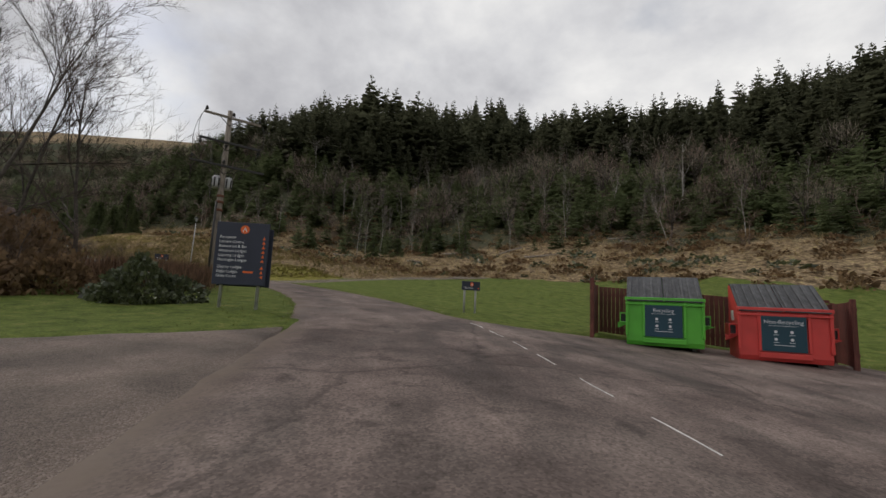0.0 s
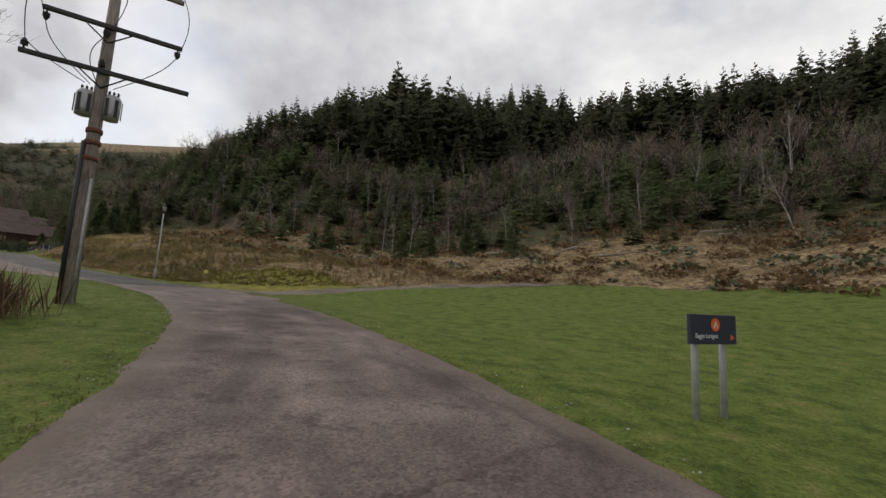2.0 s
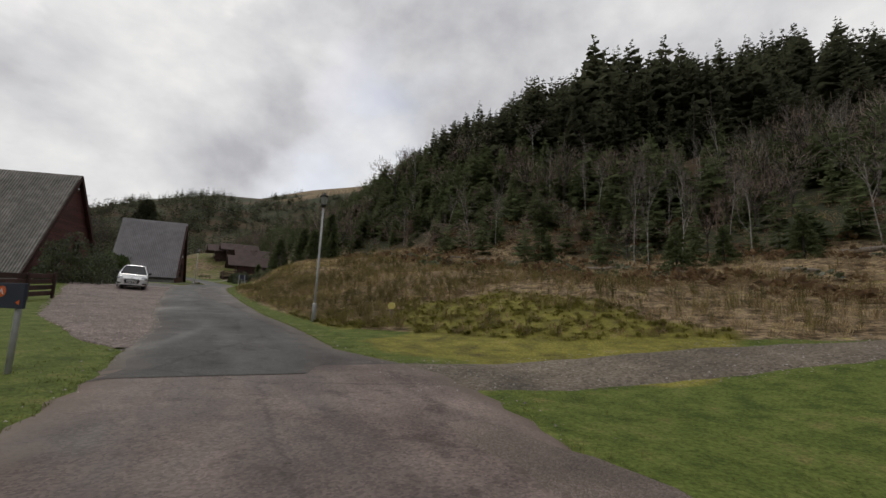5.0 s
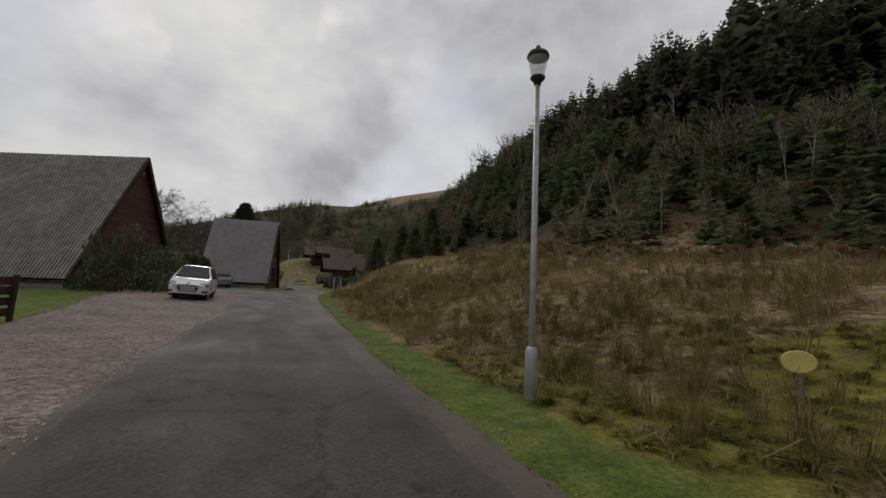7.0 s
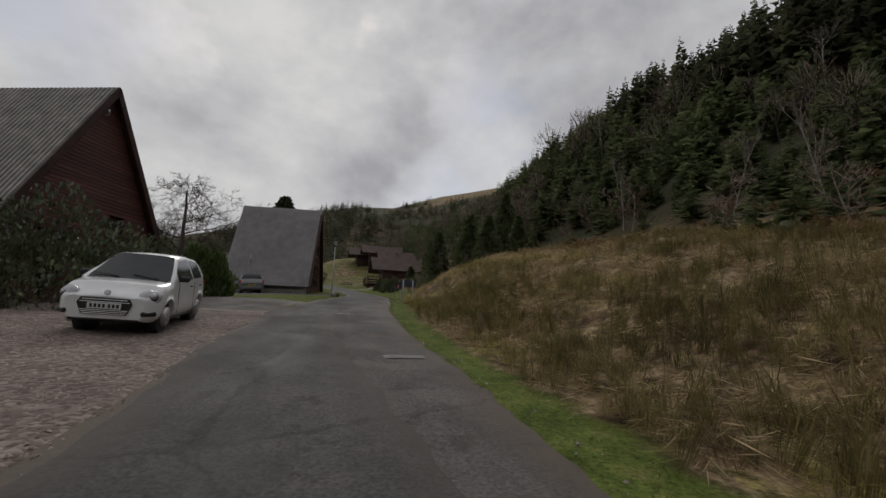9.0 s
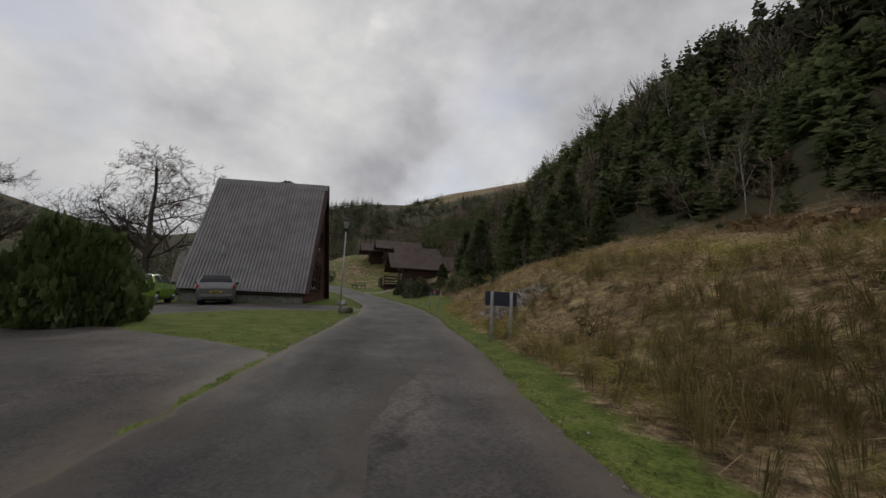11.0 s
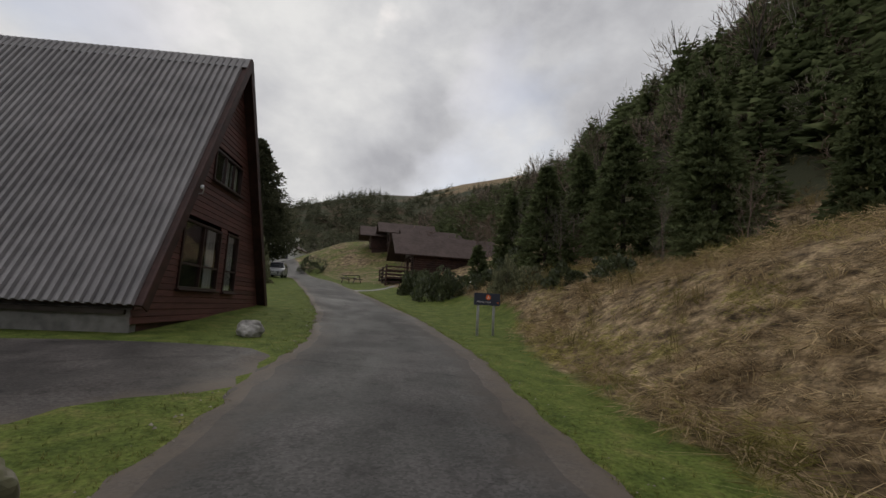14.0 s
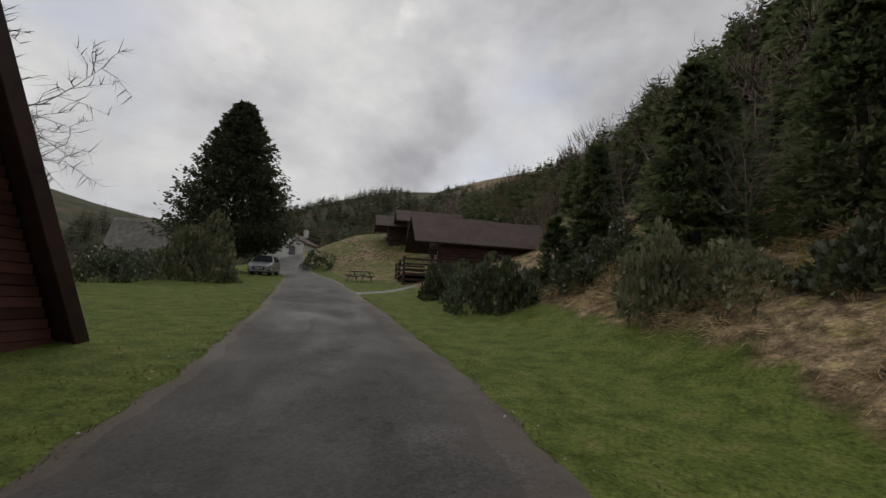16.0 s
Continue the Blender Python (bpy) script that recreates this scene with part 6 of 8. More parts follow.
# ---------------------------------------------------------------- power pole and lamps
def power_pole():
    x, y = -11.2, 27.2
    z = ground_at(x, y)
    p = thing("power_pole", facing(x, y, z, 0.80, 0.60) @ Matrix.Rotation(radians(0.6), 4, "Y"), "weathered wooden power pole with crossarms, insulators and a transformer", "pole")
    part("pole", lathe([(0.165, -0.6), (0.155, 2), (0.135, 6), (0.115, 8.6)], 14), POLE_WOOD, p)
    for h, w, y0 in ((8.2, 2.65, -0.16), (6.9, 2.85, -0.15), (5.7, 3.4, -0.17)):
        arm = new("crossarm")
        arm.parent = p
        arm.location = (0.15, y0, h)
        part("beam", box(w, 0.09, 0.11, (0, 0, 0), 0.01), IRON if h < 8 else POLE_WOOD, arm)
        for s in (-1, 1):
            part("brace", tube([(s * 0.5 - 0.15, 0, -0.03), (-0.15, 0.03, -0.42)], 0.018, 6), IRON, arm)
        for xx in ((-w / 2 + 0.08, -0.2, w / 2 - 0.1) if h < 8 else (-w / 2 + 0.1, 0.0, w / 2 - 0.08)):
            up = 1 if h > 8 or h < 6 else -1
            if h < 6 and xx > 0.5:
                continue
            bm = lathe([(0.02, 0), (0.02, 0.08), (0.075, 0.09), (0.07, 0.12), (0.03, 0.13), (0.075, 0.15), (0.065, 0.19), (0.03, 0.2), (0.05, 0.23), (0.01, 0.27)], 10)
            ins = part("insulator", bm, IRON, arm)
            ins.matrix_local = Matrix.Translation((xx, 0, 0.05 * up)) @ (Matrix() if up > 0 else Matrix.Rotation(math.pi, 4, "X"))
    for s in (-1, 1):
        tank = new("transformer")
        tank.parent = p
        tank.location = (s * 0.27, -0.02, 4.85)
        part("tank", lathe([(0.05, -0.32), (0.17, -0.3), (0.18, -0.1), (0.18, 0.25), (0.13, 0.33), (0.03, 0.36)], 14), GALV, tank)
        for k in range(6):
            a = k * math.pi / 3
            part("fin", box(0.02, 0.07, 0.45, (0.2 * math.cos(a), 0.2 * math.sin(a), -0.02), 0.004, turn=Matrix.Rotation(a, 3, "Z")), IRON, tank)
        for k in range(3):
            part("bushing", lathe([(0.02, 0), (0.035, 0.02), (0.02, 0.05), (0.035, 0.07), (0.015, 0.12)], 8), IRON, tank).location = (0.09 * (k - 1), 0.02, 0.34)
    for h in (4.2, 3.9, 3.5):
        part("collar", lathe([(0.16, -0.06), (0.175, -0.05), (0.175, 0.05), (0.16, 0.06)], 14), RUST, p).location = (0, 0, h)
    part("cable_guard", tube([(-0.15, -0.1, -0.3), (-0.15, -0.08, 3.9)], 0.055, 8), IRON, p)
    part("conduit", tube([(0.1, -0.16, -0.3), (0.1, -0.12, 3.0)], 0.03, 8), GALV, p)
    wires = ((-1.07, 8.47, -1.19, 6.6), (0.15, 8.47, -0.05, 6.6), (1.39, 8.47, 1.47, 6.6), (-1.07, 8.45, -1.47, 6.0), (1.47, 6.6, 0.25, 5.3), (-1.19, 6.6, -0.2, 5.3), (-0.05, 6.6, -0.05, 5.3), (-1.47, 6.0, -0.3, 5.3))
    for xa, za, xb, zb in wires:
        pts = [(xa + (xb - xa) * u - 0.22 * math.sin(math.pi * u) * (1 if xa < 0 else -1), -0.2 - 0.16 * math.sin(math.pi * u), za + (zb - za) * u) for u in np.linspace(0, 1, 9)]
        part("jumper_wire", tube(pts, 0.011, 5, cap=False), IRON, p)


RUST = material("rusty_band", (0.07, 0.028, 0.016), (0.20, 0.085, 0.05), grain=9, patch=2, rough=0.85, bump=0.3)
power_pole()


def thin_glass(name, tint):
    m = bpy.data.materials.new(name)
    m.use_nodes = True
    nt = m.node_tree
    clear, mix = nt.nodes.new("ShaderNodeBsdfTransparent"), nt.nodes.new("ShaderNodeMixShader")
    clear.inputs[0].default_value = (*tint, 1)
    body = nt.nodes["Principled BSDF"]
    body.inputs["Base Color"].default_value = (0.7, 0.71, 0.7, 1)
    body.inputs["Roughness"].default_value = 0.12
    mix.inputs[0].default_value = 0.35
    nt.links.new(clear.outputs[0], mix.inputs[1])
    nt.links.new(body.outputs[0], mix.inputs[2])
    nt.links.new(mix.outputs[0], nt.nodes["Material Output"].inputs[0])
    return m


LANTERN = thin_glass("lantern_glass", (0.92, 0.94, 0.95))


def street_lamp(x, y, high, lean, label, collar):
    z = ground_at(x, y)
    lamp = thing("street_lamp", Matrix.Translation((x, y, z)) @ Matrix.Rotation(radians(lean[0]), 4, "X") @ Matrix.Rotation(radians(lean[1]), 4, "Y"), label, "street lamp", "street lamps")
    if collar:
        part("base_section", lathe([(0.085, -0.4), (0.085, 0.62), (0.07, 0.66), (0.055, 0.68)], 14), GALV, lamp)
    part("pole", lathe([(0.046, -0.3), (0.044, 1.5), (0.036, high)] if collar else [(0.036, -0.3), (0.034, 1.5), (0.028, high)], 12), GALV, lamp)
    head = new("lantern")
    head.parent = lamp
    head.location = (0, 0, high)
    part("collar", lathe([(0.05, -0.06), (0.06, 0), (0.10, 0.03), (0.11, 0.06)], 14), IRON, head)
    part("diffuser", lathe([(0.09, 0.06), (0.145, 0.36), (0.145, 0.37)], 14), LANTERN, head)
    part("hood", lathe([(0.155, 0.36), (0.165, 0.38), (0.15, 0.43), (0.06, 0.47), (0.03, 0.55), (0.01, 0.56)], 14), IRON, head)
    return lamp


street_lamp(-22.21, 45.19, 4.45, (0, 1.2), "tall grey street lamp leaning on the grassy verge", True)
street_lamp(-56.55, 63.95, 3.55, (0, 0.6), "grey street lamp with glass lantern behind a stone", False)


# ---------------------------------------------------------------- stones
def boulder(x, y, size, seed, mat, label, sink=0.25, square=1.0):
    bm = bmesh.new()
    bmesh.ops.create_icosphere(bm, subdivisions=4, radius=1.0)
    for v in bm.verts:
        n = noise.fractal(v.co * 1.3 + Vector((seed, 0, 0)), 1.0, 2.0, 4)
        c = noise.cell(v.co * 1.6 + Vector((0, seed, 0)))
        v.co = Vector([math.copysign(abs(q) ** square, q) for q in v.co])
        v.co *= 1 + 0.22 * n * square + 0.10 * c
        v.co = Vector((v.co.x * size[0], v.co.y * size[1], v.co.z * size[2]))
    bmesh.ops.smooth_vert(bm, verts=bm.verts, factor=0.4, use_axis_x=True, use_axis_y=True, use_axis_z=True)
    ob = part("boulder", bm, mat)
    ob.location = (x, y, ground_at(x, y) + size[2] * (1 - sink * 2) * 0.8)
    return tagged(ob, label, "boulder")


boulder(-62.88, 68.28, (0.34, 0.26, 0.23), 3.0, STONE, "pale rounded boulder on the lodge lawn")
boulder(-56.5, 64.2, (0.27, 0.24, 0.20), 8.0, MOSSY_STONE, "mossy squared stone block at the foot of the lamp", square=0.6)


# ---------------------------------------------------------------- cars
def wheel(parent, x, y, r, w):
    wh = new("wheel")
    wh.parent = parent
    wh.matrix_local = Matrix.Translation((x, y, r)) @ Matrix.Rotation(radians(90 if y < 0 else -90), 4, "X")
    part("tyre", lathe([(r * 0.62, -w / 2), (r * 0.93, -w / 2), (r, -w * 0.3), (r, w * 0.3), (r * 0.93, w / 2), (r * 0.62, w / 2)], 22), TYRE, wh)
    bm = lathe([(r * 0.63, -w * 0.3), (r * 0.63, w * 0.42), (r * 0.58, w * 0.44), (r * 0.55, w * 0.3), (r * 0.2, w * 0.34), (r * 0.14, w * 0.42), (0.01, w * 0.43)], 18)
    part("rim", bm, ALLOY, wh)
    for k in range(6):
        a = k * math.pi / 3
        part("spoke", box(r * 0.42, r * 0.10, 0.03, (r * 0.37 * math.cos(a), r * 0.37 * math.sin(a), w * 0.40), 0.006, turn=Matrix.Rotation(a, 3, "Z")), ALLOY, wh)


def hatchback(m, paint, label, size, shape, front_plate):
    """A small hatchback: x forward, y left, z up, centre between the wheels on the ground. shape: foot and top of the windscreen, end of the roof, foot of the rear window, bonnet and waist heights."""
    L, W, H = size
    car = thing("hatchback_car", m, label, "car", "parked cars")
    cowl, screen_top, roof_back, tail, bonnet_z, belt = shape
    ax_f, ax_r = L * 0.5 - 0.68, -L * 0.5 + 0.58
    r = 0.29 * (L / 3.5) ** 0.5
    gap = r * 1.17
    mid = (screen_top + roof_back) / 2 + 0.02
    door_front, quarter = cowl - 0.34, roof_back + 0.02

    def at(x):
        """Half-width, underside, waist and top of the body at x."""
        f = min(1.0, max(0.0, (L / 2 - x) / 0.62))
        b = min(1.0, max(0.0, (L / 2 + x) / 0.34))
        kf, kb = math.sqrt(1 - (1 - f) ** 2), math.sqrt(1 - (1 - b) ** 2)
        hw = W / 2 * (0.70 + 0.30 * kf) * (0.80 + 0.20 * kb)
        low = 0.21 + 0.07 * (1 - kf) + 0.06 * (1 - kb)
        hood = np.interp(x, (cowl, cowl + 0.45, L / 2 - 0.25, L / 2), (bonnet_z, bonnet_z - 0.035, bonnet_z - 0.15, bonnet_z - 0.22)) - 0.07 * (1 - kf)
        top = np.interp(-x, (-cowl, -(0.45 * cowl + 0.55 * screen_top), -screen_top, -(screen_top - 0.4), -mid, -roof_back, -(0.5 * roof_back + 0.5 * tail), -tail, L / 2 - 0.03, L / 2),
                        (bonnet_z, 0.52 * bonnet_z + 0.48 * H - 0.0, H - 0.045, H - 0.008, H, H - 0.06, 0.5 * (H + belt) + 0.02, belt - 0.02, belt - 0.12, belt - 0.20))
        z = hood if x > cowl else top
        waist = min(np.interp(x, (-L / 2, 0, cowl, L / 2), (belt + 0.02, belt - 0.02, belt - 0.05, bonnet_z - 0.24)), z - 0.025)
        return hw, low, waist, z

    xs = sorted({round(v, 3) for v in [L / 2 - 0.62 * (1 - math.cos(a)) for a in np.linspace(0.08, math.pi / 2, 10)]
                 + [ax_f + gap * math.cos(a) for a in np.linspace(0, math.pi, 11)] + [ax_r + gap * math.cos(a) for a in np.linspace(0, math.pi, 11)]
                 + [cowl, 0.45 * cowl + 0.55 * screen_top, screen_top, screen_top - 0.4, door_front, mid + 0.05, mid - 0.05, mid, quarter, roof_back, 0.5 * (roof_back + tail), 0.2 * roof_back + 0.8 * tail, tail]
                 + [-L / 2 + 0.34 * (1 - math.cos(a)) for a in np.linspace(0.1, math.pi / 2, 6)]}, reverse=True)
    grid = []
    for x in xs:
        hw, low, waist, z = at(x)
        glass_high = max(0.0, (z - waist) / (H - belt))
        inset = 0.25 * min(1.0, glass_high) ** 1.1
        if x > cowl:
            upper = [(0.90, waist + 0.45 * (z - waist)), (0.80, waist + 0.72 * (z - waist)), (0.66, z - 0.016), (0.36, z - 0.003), (0.0, z)]
        else:
            rail = 0.955 - inset
            upper = [(0.945, waist + min(0.03, 0.3 * (z - waist))), (rail + 0.012, waist + 0.84 * (z - waist)), (rail - 0.075, z - 0.022), (0.5 * rail, z - 0.004), (0.0, z)]
        row = [(0.84, low), (0.955, low + 0.07), (1.0, 0.40), (1.0, 0.56), (0.985, 0.56 + 0.6 * (waist - 0.56)), (0.955, waist)] + upper
        pts = []
        for w, h in row:
            for ax in (ax_f, ax_r):
                if abs(x - ax) <= gap + 1e-4 and w > 0.8:
                    h = max(h, r + math.sqrt(max(0.0, gap ** 2 - (x - ax) ** 2))) if h < 0.8 * waist else h
            pts.append((x, hw * w, min(h, z)))
        grid.append(pts)
    n = len(grid[0])
    ring = [[*pts, *[(x, -y, z) for x, y, z in pts[-2::-1]]] for pts in grid]

    def skin(name, cells, mat, out=0.0, label=""):
        """The faces of the skin named by station and strip, moved outwards."""
        bm = bmesh.new()
        made = {}

        def corner(i, k):
            if (i, k) not in made:
                x, y, z = ring[i][k]
                a = Vector(ring[min(i + 1, len(ring) - 1)][k]) - Vector(ring[max(i - 1, 0)][k])
                b = Vector(ring[i][min(k + 1, 2 * n - 2)]) - Vector(ring[i][max(k - 1, 0)])
                nor = a.cross(b)
                nor = nor.normalized() if nor.length > 1e-9 else Vector((0, 0, 1))
                if nor.dot(Vector((0, y, z - 0.6))) < 0:
                    nor = -nor
                made[i, k] = bm.verts.new(Vector((x, y, z)) + nor * out)
            return made[i, k]

        for i, k in cells:
            quad = [corner(i, k), corner(i + 1, k), corner(i + 1, k + 1), corner(i, k + 1)]
            bm.faces.new(quad).smooth = True
        if not out:
            for row in (0, len(ring) - 1):
                bm.faces.new([corner(row, k) for k in range(2 * n - 1)])
        bmesh.ops.recalc_face_normals(bm, faces=bm.faces[:])
        return part(name, bm, mat, car, label)

    skin("body", [(i, k) for i in range(len(ring) - 1) for k in range(2 * n - 2)], paint)

    def stations(hi, lo):
        return [i for i in range(len(xs) - 1) if xs[i] <= hi + 1e-3 and xs[i + 1] >= lo - 1e-3]

    def both(strips):
        return [k for s in strips for k in (s, 2 * n - 3 - s)]

    skin("windscreen", [(i, k) for i in stations(cowl, screen_top) for k in both((8, 9))], CAR_GLASS, 0.006)
    skin("rear_window", [(i, k) for i in stations(roof_back, 0.2 * roof_back + 0.8 * tail) for k in both((8, 9))], CAR_GLASS, 0.006)
    for a, b in ((door_front, mid + 0.05), (mid - 0.05, quarter)):
        for side in (6, 2 * n - 3 - 6):
            skin("side_window", [(i, side) for i in stations(a, b)], CAR_GLASS, 0.006)
    for s in (1, -1):
        mir = new("door_mirror")
        mir.parent = car
        mir.location = (door_front - 0.02, s * (W / 2 + 0.06), belt + 0.05)
        bm = box(0.11, 0.19, 0.13, (0, 0, 0), 0.04)
        part("mirror_shell", bm, BLACK_TRIM, mir)
        part("mirror_arm", box(0.05, 0.12, 0.03, (0, -s * 0.08, -0.05), 0.008), BLACK_TRIM, mir)
        for x in (mid + 0.22, quarter + 0.16):
            part("door_handle", box(0.15, 0.03, 0.03, (x, s * (W / 2 - 0.004), belt - 0.13), 0.01), BLACK_TRIM, car)
        for x, z0, z1 in ((door_front + 0.06, 0.32, belt - 0.05), (mid, 0.30, belt - 0.05)):
            part("door_seam", box(0.008, 0.008, z1 - z0, (x, s * (W / 2 - 0.001), (z0 + z1) / 2)), BLACK_TRIM, car)
        part("sill_trim", box(ax_f - ax_r - 2 * gap, 0.05, 0.05, ((ax_f + ax_r) / 2, s * (W / 2 * 0.9), 0.225), 0.012), BLACK_TRIM, car)
        # lamps
        hx = L / 2 - 0.185
        hw = at(hx)[0]
        lamp = new("headlight")
        lamp.parent = car
        lamp.matrix_local = Matrix.Translation((hx, s * hw * 0.83, bonnet_z - 0.265)) @ Matrix.Rotation(s * radians(38), 4, "Z") @ Matrix.Rotation(radians(-28), 4, "Y")
        for name, mat, rad, place in (("lens", LAMP_CLEAR, (0.11, 0.185, 0.135), (0, 0, 0)), ("reflector", ALLOY, (0.05, 0.07, 0.07), (0.078, s * 0.01, -0.02)), ("bezel", IRON, (0.06, 0.092, 0.088), (0.060, s * 0.01, -0.02))):
            bm = bmesh.new()
            bmesh.ops.create_uvsphere(bm, u_segments=18, v_segments=10, radius=1.0)
            bmesh.ops.scale(bm, vec=rad, verts=bm.verts)
            for fc in bm.faces:
                fc.smooth = True
            part(name, bm, mat, lamp).location = place
        tail_lamp = part("tail_light", box(0.16, 0.10, 0.24, (0, 0, 0), 0.035), LAMP_RED, car)
        tx = -L / 2 + 0.13
        tail_lamp.matrix_local = Matrix.Translation((tx, s * (at(tx)[0] * 0.97 - 0.03), belt - 0.13)) @ Matrix.Rotation(s * radians(28), 4, "Z")
        fx = L / 2 - 0.10
        fog = part("fog_light", box(0.07, 0.26, 0.085, (0, 0, 0), 0.022), BLACK_TRIM, car)
        fog.matrix_local = Matrix.Translation((fx + 0.02, s * at(fx)[0] * 0.93, 0.385)) @ Matrix.Rotation(s * radians(47), 4, "Z")
        for x in (ax_f, ax_r):
            wheel(car, x, s * (W / 2 - 0.10), r, 0.18)
            arch = part("wheel_well", lathe([(gap * 0.99, -0.16), (gap * 0.99, 0.05)], 20), BLACK_TRIM, car)
            arch.matrix_local = Matrix.Translation((x, s * (W / 2 - 0.25), r)) @ Matrix.Rotation(radians(90), 4, "X")
    part("underside", box(L - 0.7, W - 0.4, 0.16, (0, 0, 0.26), 0.03), BLACK_TRIM, car)
    part("front_lip", box(0.10, W * 0.66, 0.06, (L / 2 - 0.05, 0, 0.27), 0.02), BLACK_TRIM, car)
    part("rear_bumper", box(0.12, W * 0.80, 0.20, (-L / 2 + 0.03, 0, 0.42), 0.05), paint, car)
    part("rear_valance", box(0.12, W * 0.7, 0.10, (-L / 2 + 0.05, 0, 0.28), 0.03), BLACK_TRIM, car)
    grille = new("grille")
    grille.parent = car
    grille.location = (L / 2, 0, 0.50)
    mouth = prism([(-W * 0.21, -0.15), (W * 0.21, -0.15), (W * 0.255, 0.04), (W * 0.225, 0.135), (-W * 0.225, 0.135), (-W * 0.255, 0.04)], 0.03)
    part("mouth", mouth, BLACK_TRIM, grille).matrix_local = Matrix.Translation((0.022, 0, 0)) @ Matrix.Rotation(radians(90), 4, "Z")
    for z, w in ((0.105, 0.42), (0.065, 0.46), (-0.075, 0.44), (-0.105, 0.42), (-0.135, 0.40)):
        part("slat", box(0.016, W * w, 0.013, (0.027, 0, z), 0.004), paint if front_plate else BLACK_TRIM, grille)
    if front_plate:
        part("number_plate", box(0.014, 0.50, 0.105, (L / 2 + 0.036, 0, 0.50), 0.003), PLATE_WHITE, car)
        for k in range(7):
            part("plate_bar", box(0.004, 0.038, 0.062, (L / 2 + 0.045, -0.19 + k * 0.062 + (0.02 if k > 3 else 0), 0.50)), BLACK_TRIM, car)
    part("rear_plate", box(0.014, 0.50, 0.105, (-L / 2 - 0.02, 0, 0.62), 0.003), PLATE_YELLOW, car)
    part("plate_bar", box(0.004, 0.36, 0.055, (-L / 2 - 0.029, 0, 0.62)), BLACK_TRIM, car)
    part("badge", lathe([(0.05, 0), (0.05, 0.012), (0.035, 0.018)], 12), ALLOY, car).matrix_local = Matrix.Translation((L / 2 - 0.035, 0, bonnet_z - 0.215)) @ Matrix.Rotation(radians(60), 4, "Y")
    part("aerial", tube([(mid - 0.1, 0, H - 0.01), (mid - 0.2, 0, H + 0.14)], 0.006, 5), BLACK_TRIM, car)
    for s in (-0.30, 0.12):
        part("wiper", tube([(cowl - 0.02, s * W + 0.3, bonnet_z + 0.035), (cowl - 0.10, s * W - 0.16, bonnet_z + 0.085)], 0.010, 5), BLACK_TRIM, car)
    return car


def park(x, y, hx, hy):
    """A pose on the ground with x along the heading, tilted as the ground is."""
    h = Vector((hx, hy)).normalized()
    f = Vector((h.x, h.y, (ground_at(x + h.x, y + h.y) - ground_at(x - h.x, y - h.y)) / 2)).normalized()
    l = Vector((-h.y, h.x, (ground_at(x - h.y, y + h.x) - ground_at(x + h.y, y - h.x)) / 2))
    u = f.cross(l).normalized()
    l = u.cross(f)
    return Matrix.Translation((x, y, ground_at(x, y) + 0.02)) @ Matrix((f, l, u)).transposed().to_4x4()


SMALL = (0.86, 0.10, -1.32, -1.68, 0.94, 0.95)
hatchback(park(-40.98, 48.99, 0.855, -0.52), CAR_WHITE, "small white hatchback parked on the gravel", (3.5, 1.6, 1.47), SMALL, True)
MID = (0.95, 0.16, -1.42, -1.82, 0.96, 0.99)
hatchback(park(-64.6, 61.9, -0.93, 0.36), CAR_GREY, "grey hatchback parked before the A-frame lodge", (3.84, 1.73, 1.48), MID, False)
hatchback(park(-66.2, 59.2, -0.86, 0.50), CAR_LIME, "lime green hatchback parked at the lodge", (3.95, 1.75, 1.45), MID, False)
hatchback(park(-94.9, 83.6, 0.8, -0.5), CAR_SILVER, "silver hatchback parked under the dark conifer", (3.9, 1.7, 1.5), MID, True)


# ---------------------------------------------------------------- picnic table, yellow marker, cover in the road
def picnic_table(x, y, turn):
    t = thing("picnic_table", Matrix.Translation((x, y, ground_at(x, y))) @ Matrix.Rotation(radians(turn), 4, "Z"), "weathered wooden picnic table on the grass", "picnic table")
    for k in range(5):
        part("tabletop_plank", box(1.8, 0.135, 0.04, (0, (k - 2) * 0.145, 0.75), 0.005), POLE_WOOD, t)
    for s in (-1, 1):
        for k in range(2):
            part("bench_plank", box(1.8, 0.12, 0.04, (0, s * (0.68 + k * 0.13), 0.45), 0.005), POLE_WOOD, t)
        for e in (-0.65, 0.65):
            part("leg", tube([(e, s * 0.72, -0.02), (e, s * 0.28, 0.73)], 0.045, 6), POLE_WOOD, t)
    for e in (-0.65, 0.65):
        part("bearer", box(0.05, 1.6, 0.10, (e, 0, 0.38), 0.006), POLE_WOOD, t)


